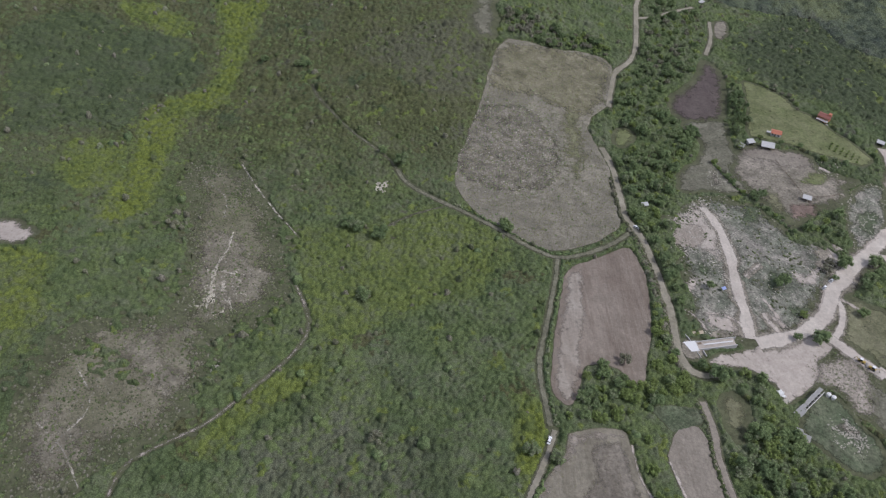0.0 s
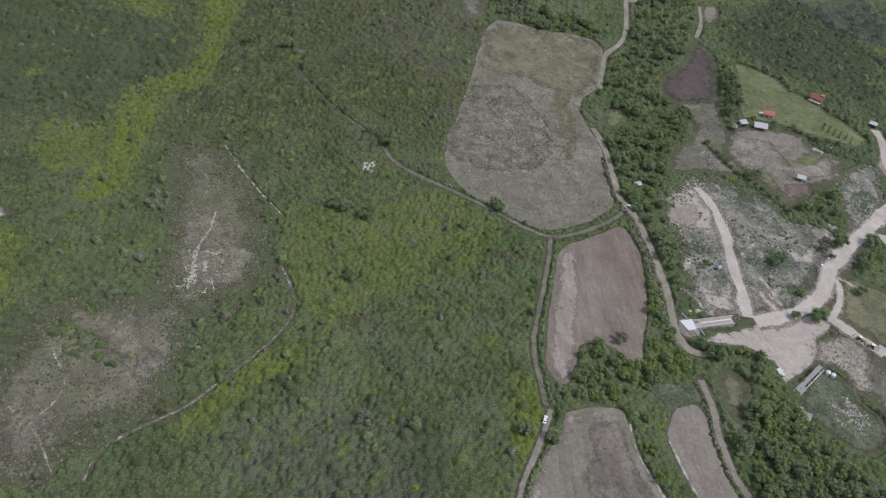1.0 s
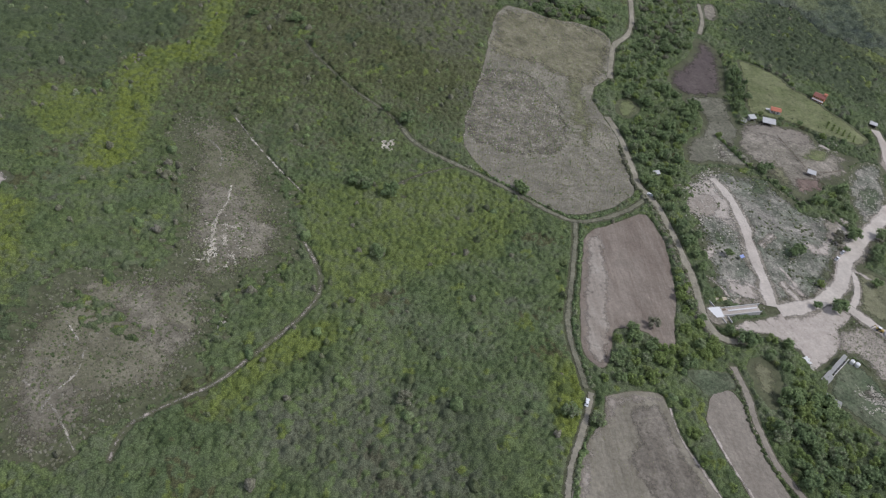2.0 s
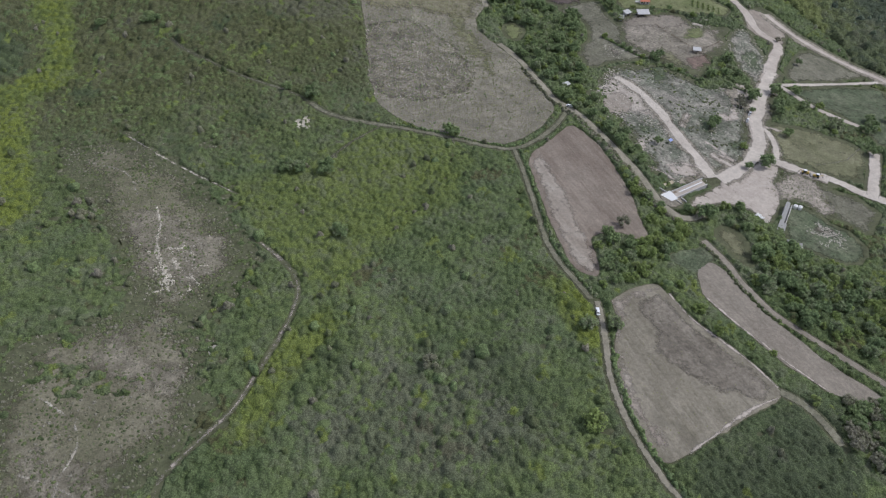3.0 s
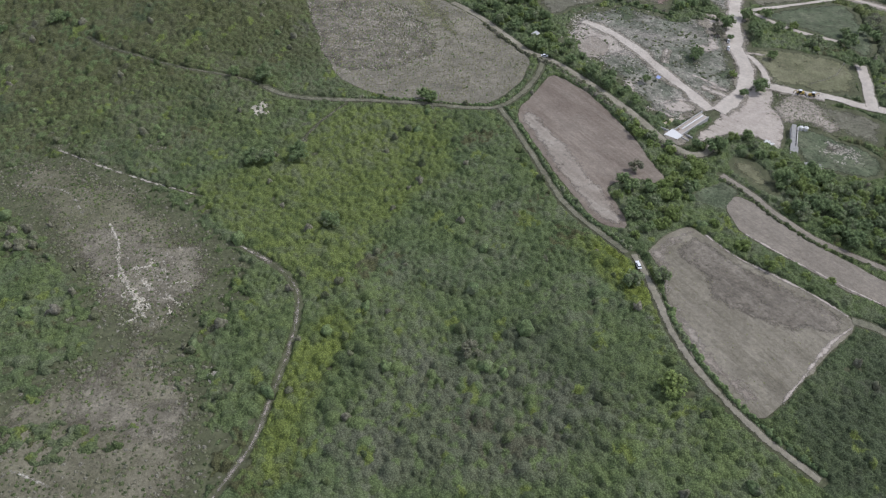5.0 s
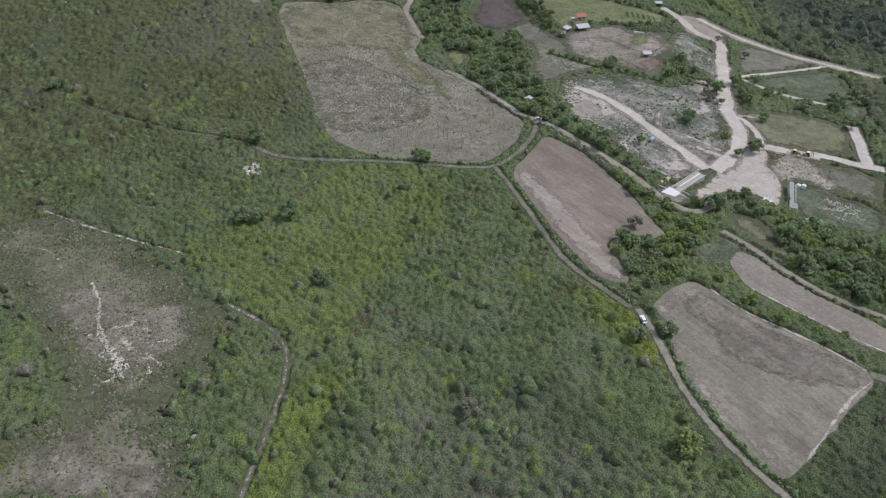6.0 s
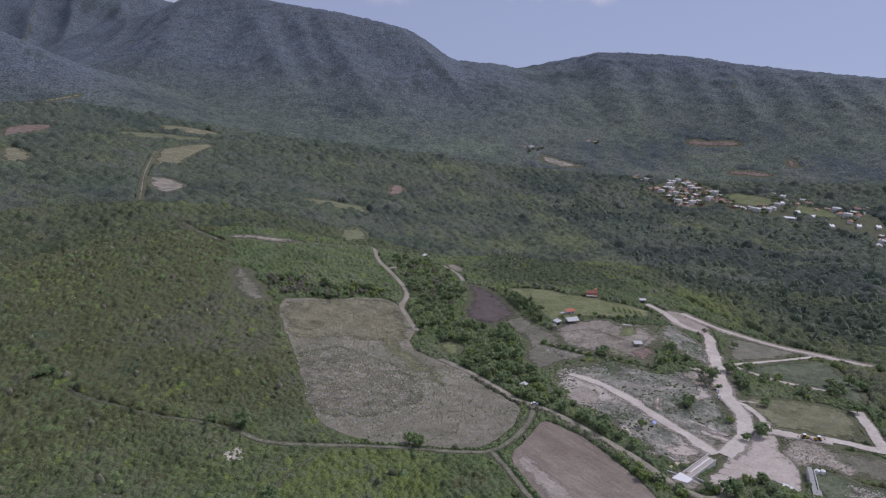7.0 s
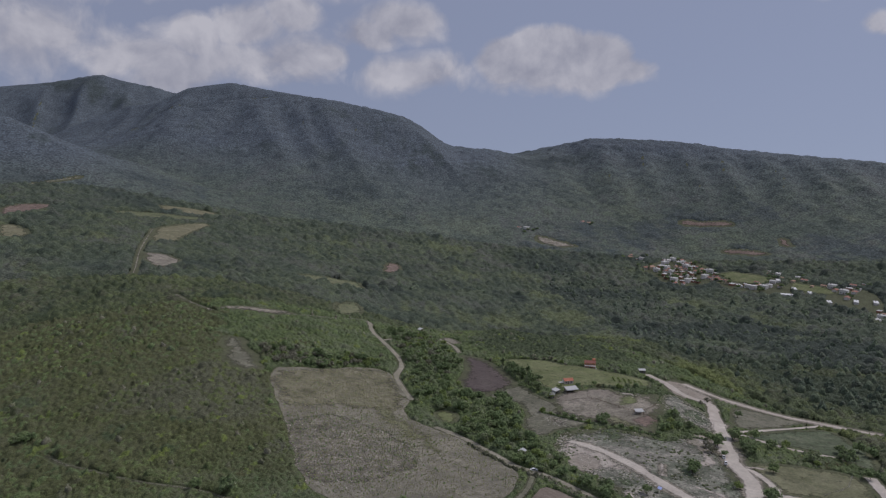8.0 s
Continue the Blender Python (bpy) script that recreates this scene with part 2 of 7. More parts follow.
M_YELLOWED = soil("yellowed_grass", (0.134, 0.128, 0.080), (0.178, 0.167, 0.110), (0.240, 0.220, 0.156), patch=0.05, grain=1.4, rough=1.3)
M_PLOUGH = soil("ploughed_soil", (0.142, 0.112, 0.089), (0.192, 0.156, 0.126), (0.275, 0.238, 0.196), patch=0.03, grain=1.0, furrow=-4, rough=0.5)
M_PALE = soil("pale_dry_soil", (0.215, 0.180, 0.145), (0.27, 0.235, 0.195), (0.37, 0.335, 0.285), patch=0.05, grain=0.9, furrow=-4, rough=0.5)
M_LOWER = soil("dry_stubble_field", (0.138, 0.125, 0.091), (0.192, 0.173, 0.131), (0.275, 0.250, 0.198), patch=0.035, grain=0.9, furrow=20, rough=0.65)
M_LOWER_DARK = soil("turned_soil", (0.130, 0.114, 0.090), (0.176, 0.157, 0.126), (0.245, 0.220, 0.180), patch=0.05, grain=0.9, furrow=60)
M_STRIP = soil("strip_soil", (0.182, 0.158, 0.128), (0.215, 0.190, 0.155), (0.285, 0.255, 0.210), patch=0.04, grain=1.0, furrow=40, rough=0.6)
M_DARK_FIELD = soil("dark_soil", (0.085, 0.066, 0.064), (0.105, 0.084, 0.078), (0.135, 0.115, 0.10), patch=0.025, grain=0.8, furrow=15, rough=0.6)
M_FALLOW = soil("fallow", (0.122, 0.123, 0.084), (0.160, 0.155, 0.112), (0.212, 0.200, 0.156), patch=0.04, grain=1.0, rough=1.2)
M_GRASS = soil("meadow_grass", (0.112, 0.138, 0.054), (0.146, 0.164, 0.074), (0.190, 0.194, 0.106), patch=0.05, grain=1.0, spread=0.14, rough=1.0)
M_LUSH = soil("lush_grass", (0.070, 0.094, 0.052), (0.098, 0.120, 0.068), (0.150, 0.158, 0.106), patch=0.06, grain=1.0, spread=0.12, rough=1.5)
M_YARD = soil("trodden_yard", (0.165, 0.152, 0.116), (0.225, 0.200, 0.160), (0.32, 0.286, 0.236), patch=0.04, grain=0.9, spread=0.11, rough=1.3)
M_RED_SOIL = soil("red_soil", (0.145, 0.105, 0.086), (0.18, 0.135, 0.11), (0.235, 0.18, 0.15), patch=0.05, grain=0.9)
M_DUST = soil("dusty_earth", (0.35, 0.305, 0.262), (0.41, 0.362, 0.312), (0.50, 0.45, 0.39), patch=0.045, grain=0.7, rough=0.4)
M_ROAD = soil("dirt_road", (0.40, 0.352, 0.302), (0.46, 0.412, 0.356), (0.55, 0.505, 0.44), patch=0.06, grain=0.8, rough=0.4)
M_TRACK = soil("worn_track", (0.195, 0.180, 0.132), (0.245, 0.225, 0.170), (0.33, 0.305, 0.245), patch=0.08, grain=0.8, rough=0.6)
M_GRASS_TRACK = soil("grassy_track", (0.118, 0.120, 0.078), (0.155, 0.150, 0.105), (0.215, 0.205, 0.155), patch=0.08, grain=0.8)
M_WASTE = soil("waste_ground", (0.106, 0.124, 0.086), (0.176, 0.174, 0.136), (0.300, 0.278, 0.240), patch=0.06, grain=1.0, spread=0.09, rough=1.7)
M_DRY = soil("dry_hill_grass", (0.116, 0.118, 0.068), (0.166, 0.156, 0.106), (0.225, 0.204, 0.154), patch=0.03, grain=1.4)
M_BARE_HILL = soil("bare_hill_soil", (0.140, 0.128, 0.092), (0.185, 0.168, 0.126), (0.270, 0.246, 0.192), patch=0.06, grain=1.6, rough=1.2)
M_LIME = soil("limestone", (0.38, 0.34, 0.27), (0.50, 0.46, 0.38), (0.62, 0.585, 0.50), patch=0.3, grain=1.5)
M_FARM = soil("farm_soil", (0.142, 0.138, 0.080), (0.172, 0.164, 0.100), (0.215, 0.20, 0.130), patch=0.015, grain=0.4)
M_FARM_GREEN = soil("farm_grass", (0.106, 0.124, 0.064), (0.135, 0.146, 0.078), (0.165, 0.168, 0.10), patch=0.015, grain=0.4)

M_SCRUB = leaves("scrub_leaves", (0.032, 0.050, 0.016), (0.066, 0.084, 0.030), (0.088, 0.118, 0.030), (0.118, 0.112, 0.070), 0.30)
M_DRY_SCRUB = leaves("dry_scrub_leaves", (0.054, 0.060, 0.030), (0.096, 0.096, 0.054), (0.104, 0.114, 0.048), (0.140, 0.130, 0.094), 0.5, patch=0.03, gain=1.8)
M_OLIVE = leaves("olive_leaves", (0.036, 0.046, 0.020), (0.070, 0.076, 0.036), (0.086, 0.096, 0.040), (0.128, 0.112, 0.078), 0.4)
M_TREE = leaves("tree_leaves", (0.030, 0.048, 0.020), (0.052, 0.074, 0.030), (0.074, 0.100, 0.036), (0.096, 0.098, 0.062), 0.15, patch=0.03, grain=1.1, gain=3.2, grey=0.12, thin=0.3)
M_TREE_BRIGHT = leaves("young_tree_leaves", (0.045, 0.070, 0.014), (0.080, 0.115, 0.022), (0.115, 0.150, 0.030), (0.10, 0.11, 0.045), 0.1, patch=0.04, grain=1.1, gain=2.5, thin=0.3)
M_TREE_GREY = leaves("bare_tree_twigs", (0.070, 0.070, 0.042), (0.094, 0.092, 0.058), (0.096, 0.104, 0.052), (0.112, 0.104, 0.074), 0.4, patch=0.05, grain=1.1, gain=2.5, thin=0.3)
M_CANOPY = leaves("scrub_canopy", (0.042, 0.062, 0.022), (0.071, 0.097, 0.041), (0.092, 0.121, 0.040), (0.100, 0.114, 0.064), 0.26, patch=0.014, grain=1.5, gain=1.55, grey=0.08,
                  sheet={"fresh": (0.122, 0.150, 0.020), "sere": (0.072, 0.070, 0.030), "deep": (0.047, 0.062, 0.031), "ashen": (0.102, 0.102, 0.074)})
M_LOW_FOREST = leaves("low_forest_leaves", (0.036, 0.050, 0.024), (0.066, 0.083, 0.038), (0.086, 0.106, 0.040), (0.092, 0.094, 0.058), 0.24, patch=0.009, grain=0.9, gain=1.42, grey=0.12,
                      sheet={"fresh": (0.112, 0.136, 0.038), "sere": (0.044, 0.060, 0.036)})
# "high" paints distance haze into the forest colour as added blue
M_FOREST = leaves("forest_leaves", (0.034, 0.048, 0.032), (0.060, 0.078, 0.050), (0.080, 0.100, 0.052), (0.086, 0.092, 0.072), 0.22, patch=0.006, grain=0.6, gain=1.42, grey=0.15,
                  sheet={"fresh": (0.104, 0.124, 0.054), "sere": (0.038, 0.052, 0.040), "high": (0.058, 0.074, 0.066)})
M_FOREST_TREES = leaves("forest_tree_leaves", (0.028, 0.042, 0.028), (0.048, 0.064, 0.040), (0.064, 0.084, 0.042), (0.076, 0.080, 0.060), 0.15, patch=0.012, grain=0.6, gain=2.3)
# haze painted into the slope colours too, bluest in "high"
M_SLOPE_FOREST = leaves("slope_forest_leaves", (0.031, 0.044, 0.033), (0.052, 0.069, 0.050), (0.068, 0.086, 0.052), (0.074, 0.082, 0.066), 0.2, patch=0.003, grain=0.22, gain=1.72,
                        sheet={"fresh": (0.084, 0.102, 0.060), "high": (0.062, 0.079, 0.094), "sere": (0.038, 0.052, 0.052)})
M_BARK = soil("bark", (0.07, 0.055, 0.042), (0.10, 0.08, 0.06), (0.14, 0.115, 0.09), patch=0.6, grain=6)
M_FIELD_GRASS = leaves("field_grass", (0.074, 0.084, 0.028), (0.098, 0.106, 0.038), (0.114, 0.122, 0.042), (0.132, 0.126, 0.062), 0.3, patch=0.02, grain=2.0, gain=2.3, grey=0.1)
M_STONE = soil("pale_stone", (0.32, 0.29, 0.24), (0.41, 0.38, 0.32), (0.54, 0.51, 0.44), patch=0.2, grain=2.5)
M_CONCRETE = paint("concrete", (0.52, 0.51, 0.49), (0.36, 0.34, 0.31), 0.85)
M_WHITE_SLAB = paint("pale_concrete", (0.70, 0.70, 0.69), (0.54, 0.52, 0.49), 0.8)
M_WHITE_WALL = paint("white_wall", (0.70, 0.68, 0.64), (0.45, 0.41, 0.36), 0.85)
M_CREAM_WALL = paint("cream_wall", (0.56, 0.48, 0.36), (0.38, 0.32, 0.25), 0.85)
M_ORANGE_WALL = paint("orange_wall", (0.62, 0.27, 0.13), (0.45, 0.22, 0.14), 0.85)
M_BRICK_WALL = paint("brick_wall", (0.36, 0.17, 0.12), (0.28, 0.16, 0.12), 0.9)
M_TILE = ribbed("roof_tiles", (0.30, 0.125, 0.10), (0.20, 0.10, 0.08), 0.8, 0.0, 0.4)
M_ORANGE_TILE = ribbed("orange_roof_tiles", (0.50, 0.19, 0.12), (0.36, 0.15, 0.10), 0.8, 0.0, 0.4)
M_FADED_TILE = ribbed("faded_roof_tiles", (0.36, 0.19, 0.145), (0.24, 0.14, 0.11), 0.85, 0.0, 0.4)
M_CLAY_TILE = ribbed("clay_roof_tiles", (0.42, 0.27, 0.19), (0.28, 0.19, 0.15), 0.85, 0.0, 0.4)
M_SHEET = ribbed("white_sheet", (0.52, 0.52, 0.51), (0.36, 0.35, 0.33), 0.5, 0.0, 0.5)
M_GREY_SHEET = ribbed("grey_sheet", (0.30, 0.30, 0.285), (0.27, 0.26, 0.24), 0.6, 0.0, 0.5)
M_WOOD = paint("weathered_wood", (0.20, 0.155, 0.115), (0.12, 0.10, 0.08), 0.9)
M_DARK = paint("dark_opening", (0.03, 0.03, 0.03), (0.05, 0.045, 0.04), 0.8)
M_CAR_WHITE = paint("white_car_paint", (0.78, 0.79, 0.80), (0.60, 0.58, 0.55), 0.3, amount=0.15)
M_YELLOW = paint("yellow_machine_paint", (0.52, 0.38, 0.10), (0.40, 0.27, 0.08), 0.5)
M_TYRE = paint("rubber", (0.025, 0.025, 0.025), (0.06, 0.055, 0.05), 0.9)
M_GLASS = paint("dark_window_glass", (0.03, 0.035, 0.04), (0.05, 0.05, 0.05), 0.12, amount=0.1)
M_STEEL = paint("grey_steel", (0.25, 0.25, 0.25), (0.16, 0.14, 0.12), 0.5, 0.4)
M_BLUE = paint("blue_tarpaulin", (0.30, 0.36, 0.62), (0.24, 0.28, 0.46), 0.6)
M_TANK = paint("white_plastic", (0.76, 0.76, 0.74), (0.56, 0.54, 0.50), 0.5)

# ---- the lie of the land ----
SWELL = [7.9, 13.5, 2.8, -2.7, -0.7, 0.0, -25.5, -20.2, 21.4, 6.9, -42.2, -26.0, 15.8, -0.9, -27.1, -11.3]  # broad swells, 325 m apart
RISE = [0.5, -1.0, 14.9, -1.5, -2.7, 3.4, 18.1, -8.8, 3.4, -11.3, -0.0, 4.8, 1.0, -7.6, 3.4, 3.4, 4.9, -16.5, -17.1, 8.4, -3.0, -15.4, 7.4, 0.1, -8.7, -1.4, 1.1, -4.9, 4.0, 9.5, -7.8, -7.3, 9.5, 3.3, -14.5, -6.8]  # lesser ones, 90 m apart
# crests of the ranges, with their height over the valley
CREST_EAST = [(959, 1486, -42), (959, 1381, 35), (977, 1308, 54), (1023, 1153, 86), (1085, 990, 83), (1125, 873, 70), (1162, 780, 63), (1216, 639, 52), (1332, 420, 43), (1476, 165, 56)]
CREST_MIDDLE = [(165, 1899, 151), (288, 1825, 176), (335, 1781, 205), (403, 1717, 211), (471, 1641, 188), (567, 1506, 161), (644, 1383, 135), (677, 1319, 106), (703, 1281, 82), (726, 1251, 62), (733, 1168, 6)]
CREST_NORTH = [(-715, 2348, 231), (-309, 2390, 249), (-55, 2369, 266), (69, 2345, 276), (191, 2314, 296), (313, 2284, 264), (417, 2250, 233)]
CREST_WEST = [(-394, 1390, 158), (-209, 1355, 137), (-70, 1297, 115), (-24, 1250, 85), (12, 1183, 47)]


# spurs that run down from the crests: width, height, and the line along the top
SPURS = [(46, 22, [(532, 1534), (507, 1416), (492, 1324), (461, 1152), (447, 1020)]), (44, 20, [(655, 1330), (652, 1250), (655, 1170), (639, 1053)]),
         (46, 17, [(402, 1693), (403, 1563), (371, 1303), (349, 1137)]), (36, 16, [(481, 1592), (470, 1467), (431, 1298), (397, 1130)]),
         (60, 24, [(331, 1745), (285, 1677), (202, 1514), (121, 1417)]), (30, 12, [(930, 1220), (860, 1084), (768, 940)]),
         (32, 15, [(1016, 1153), (922, 1005), (820, 862)]), (26, 11, [(1040, 1060), (978, 964), (894, 846)]), (26, 12, [(1067, 989), (1025, 902), (915, 758)]),
         (26, 14, [(1097, 923), (1023, 807), (918, 671)]), (26, 14, [(1130, 864), (1081, 762), (968, 628)]), (24, 14, [(1155, 792), (1102, 697), (1005, 584)]),
         (24, 14, [(1180, 731), (1117, 638), (1050, 557)]), (70, 15, [(180, 2250), (142, 2178), (77, 2124)]), (60, 14, [(299, 2248), (200, 1843), (130, 1774)]),
         (60, 12, [(-3, 2329), (11, 2196), (13, 2075)])]


def along_line(x, y, line):
    """Distance from a line and the share of its length, at its nearest place."""
    shape = np.broadcast(x, y).shape
    near, at, run = np.full(shape, 1e9), np.zeros(shape), 0.0
    for (ax, ay), (bx, by) in zip(line[:-1], line[1:]):
        ux, uy = bx - ax, by - ay
        span = math.hypot(ux, uy)
        u = np.clip(((x - ax) * ux + (y - ay) * uy) / span ** 2, 0, 1)
        d = np.hypot(x - ax - u * ux, y - ay - u * uy)
        near, at = np.minimum(near, d), np.where(d < near, run + u * span, at)
        run += span
    return near, at / run


def spurs(x, y):
    h = np.zeros(np.broadcast(x, y).shape)
    for wide, high, line in SPURS:
        d, u = along_line(x, y, line)
        h = np.maximum(h, high * np.exp(-(d / wide) ** 1.3) * np.clip(u / 0.28, 0, 1) * np.clip((1 - u) / 0.35, 0, 1))
    return h


def ridge(x, y, crest, reach, rib, deep):
    """Height of a range that falls away from its crest, with small gullies down its flanks."""
    shape = np.broadcast(x, y).shape
    near, at, best, along = np.full(shape, 1e9), np.zeros(shape), np.zeros(shape), 0.0
    for (ax, ay, az), (bx, by, bz) in zip(crest[:-1], crest[1:]):
        ux, uy = bx - ax, by - ay
        span = np.hypot(ux, uy)
        u = np.clip(((x - ax) * ux + (y - ay) * uy) / span ** 2, 0, 1)
        d = np.sqrt(((x - ax - u * ux) ** 2 + (y - ay - u * uy) ** 2) / reach ** 2 + 0.0016) - 0.04
        best = np.maximum(best, (az + u * (bz - az)) * np.clip(1 - d, 0, 1) ** 2.2)
        near, at = np.minimum(near, d), np.where(d < near, along + u * span, at)
        along += span
    gully = np.abs(np.sin(np.pi * at / rib + 1.3 * np.sin(at / 140.0) + 1.4 * near))
    return best * (1 - deep * np.clip(near / 0.16, 0, 1) ** 1.3 * gully)


def ranges(x, y):
    """The mountains alone, over the valley."""
    return np.maximum(np.maximum(ridge(x, y, CREST_EAST, 480.0, 62.0, 0.12), ridge(x, y, CREST_MIDDLE, 700.0, 95.0, 0.12)),
                      np.maximum(ridge(x, y, CREST_NORTH, 950.0, 150.0, 0.15), ridge(x, y, CREST_WEST, 470.0, 110.0, 0.2)))


def lie(x, y):
    h = np.zeros(np.broadcast(x, y).shape)
    for k, a in enumerate(SWELL):
        h = h + a * np.exp(-((x + 195 - 325 * (k % 4)) ** 2 + (y - 325 * (k // 4)) ** 2) / 168200.0)
    for k, a in enumerate(RISE):
        h = h + a * np.exp(-((x + 150 - 90 * (k % 6)) ** 2 + (y - 50 - 90 * (k // 6)) ** 2) / 12168.0)
    m = ranges(x, y) + spurs(x, y)
    h = h - 0.10 * np.maximum(0, np.hypot(x + 81, y - 32) - 1500.0)  # the land sinks with distance so none shows over the crests from the camera
    across, on = 0.84 * (x - 745) - 0.54 * (y - 1292), 0.54 * (x - 745) + 0.84 * (y - 1292)
    return h + m - 25 * np.exp(-(across / 62.0) ** 2 - (on / 260.0) ** 2)  # notch before the pass, stretched along the camera's view to fit the skyline


def stations(near_low, near_high, far_low, far_high):
    """Grid lines: 8 m apart near by, wider further out."""
    lines = list(np.arange(near_low, near_high, 8.0))
    at, step = near_high, 9.0
    while at < far_high:
        lines.append(at)
        step = min(step * 1.06, 22.0 if at < 2300 else 130.0)
        at += step
    at, step, low = near_low, 9.0, []
    while at > far_low:
        step = min(step * 1.08, 26.0 if at > -800 else 150.0)
        at -= step
        low.append(at)
    return np.array(low[::-1] + lines)


GX, GY = stations(-276.0, 404.0, -5000.0, 5500.0), stations(12.0, 636.0, -4500.0, 5500.0)
GZ = lie(GX[:, None], GY[None, :])


def ground_z(x, y):
    """The ground's height, on the same facets as the mesh."""
    x, y = np.asarray(x, float), np.asarray(y, float)
    i = np.clip(np.searchsorted(GX, x) - 1, 0, len(GX) - 2)
    j = np.clip(np.searchsorted(GY, y) - 1, 0, len(GY) - 2)
    u, v = (x - GX[i]) / (GX[i + 1] - GX[i]), (y - GY[j]) / (GY[j + 1] - GY[j])
    return (GZ[i, j] * (1 - u) + GZ[i + 1, j] * u) * (1 - v) + (GZ[i, j + 1] * (1 - u) + GZ[i + 1, j + 1] * u) * v


def mesh_from(name, verts, faces, mat, smooth=False):
    """A mesh from arrays of corners and of triangles or quads."""
    me = bpy.data.meshes.new(name)
    verts, faces = np.asarray(verts, np.float32), np.asarray(faces, np.int32)
    k = faces.shape[1]
    me.vertices.add(len(verts))
    me.vertices.foreach_set("co", verts.ravel())
    me.loops.add(faces.size)
    me.loops.foreach_set("vertex_index", faces.ravel())
    me.polygons.add(len(faces))
    me.polygons.foreach_set("loop_start", np.arange(0, faces.size, k, dtype=np.int32))
    me.polygons.foreach_set("loop_total", np.full(len(faces), k, np.int32))
    me.update(calc_edges=True)
    me.polygons.foreach_set("use_smooth", np.full(len(faces), smooth))
    me.materials.append(mat)
    return me


def build_ground():
    nx, ny = len(GX), len(GY)
    x, y = np.meshgrid(GX, GY, indexing="ij")
    verts = np.stack([x.ravel(), y.ravel(), GZ.ravel()], 1)
    k = np.arange(nx * ny).reshape(nx, ny)
    faces = np.stack([k[:-1, :-1].ravel(), k[1:, :-1].ravel(), k[1:, 1:].ravel(), k[:-1, 1:].ravel()], 1)
    tagged(new("ground", mesh_from("ground", verts, faces, M_GROUND, True)), "olive brown soil and dry grass of a broad valley and its mountains", "ground", kind="structure")


build_ground()

# ---- plan of the fields, roads and woods ----
STUBBLE = [(5.3, 253.1), (8.1, 269.9), (12.7, 292.3), (21.1, 320.1), (26.2, 349.1), (31.9, 376.3), (39.3, 393.9), (53, 395.7), (69.4, 391.7), (90.6, 396), (105.5, 393.8), (110.1, 381.9), (103.3, 359.8), (96.9, 338.1), (87, 330.1), (82.4, 311.9), (85.9, 297.4), (88.6, 277.3), (87.4, 252.1), (87.2, 236.3), (83.5, 227.4), (72.6, 216.8), (58.2, 209.4), (49, 208.5), (40.2, 211.7), (30.3, 218.4), (20.2, 227), (11.1, 237.6)]
STUBBLE_STONY = [(9.7, 294.3), (18, 321.4), (37.8, 331.4), (56.1, 327.9), (64.7, 298.6), (63.9, 268.9), (51.8, 249.1), (26.8, 245.8), (5.8, 254.5), (5.1, 272.4)]
STUBBLE_TOP = [(20, 335), (30, 385), (42, 398), (108, 398), (114, 382), (99, 335), (84, 322), (66, 330), (45, 335)]
STUBBLE_GREEN = [(68.2, 345), (97.4, 364.3), (96.1, 338), (85.2, 329.7), (80.3, 308.5), (80.6, 281.1), (74, 259.5), (62, 257.4), (62, 293)]
PLOUGHED = [(56.3, 198.7), (67.8, 203.5), (82.8, 213.5), (87.7, 214.1), (90, 203.2), (90.2, 186), (86.4, 166.7), (80.6, 148.6), (77.3, 138.7), (72.7, 136.3), (70.9, 140.7), (68.3, 144.5), (60.5, 145.1), (54.3, 143.9), (51.9, 136.9), (48.6, 128.1), (45.5, 124.1), (42.2, 127.6), (39.9, 131.3), (42.2, 144.8), (46, 162.5), (49.1, 178.4), (52.9, 192.1)]
PLOUGHED_PALE = [(56.2, 198), (62.1, 200), (62, 182.9), (58, 157.6), (54.9, 145.1), (52, 137.5), (48.2, 128.6), (45.4, 124.8), (42.3, 128.4), (40.4, 131.8), (42.7, 144.9), (46.2, 162.5), (49.6, 178.4), (53.4, 192.1)]
LOWER_FIELD = [(44.6, 112.9), (63.6, 117.1), (66, 109.6), (65.8, 97.7), (69.3, 87.5), (73.3, 76.3), (74.6, 65.8), (74.4, 62.3), (60.3, 59.3), (45.3, 56.8), (32, 54.7), (25.3, 54.5), (23.3, 59.6), (23.9, 67.8), (25.9, 76.8), (29.6, 85.8), (33.9, 94.2), (39.9, 101.3), (43.1, 108.4)]
LOWER_DARK = [(64.5, 115), (65.5, 97), (69, 86), (73, 75), (74, 64), (62, 60.5), (56, 68), (47, 76), (43, 84), (46.7, 94), (49.6, 108)]
STRIP_FIELD = [(84.2, 117.4), (93.2, 121), (96.1, 114.7), (96.3, 100.9), (96.5, 86.8), (98.8, 75.8), (101, 65.4), (106.1, 55.9), (107.4, 50.6), (99.9, 52.7), (92, 57.5), (87.7, 64.9), (83.8, 72.2), (83.2, 82.2), (79.6, 93.7), (77.9, 105.3)]
GRASS_FIELD = [(76.7, 126.5), (88.2, 128.7), (97.2, 128.7), (96.2, 121.6), (88.3, 119.1), (83, 115.5), (79.7, 121.1)]
DARK_FIELD = [(175, 409.8), (184.4, 395.5), (181.5, 374.7), (171.3, 338.8), (169.7, 334.5), (153.3, 329.5), (142.2, 332.1), (136.3, 340.7), (138.9, 358), (150.8, 367.6), (162.5, 380.4)]
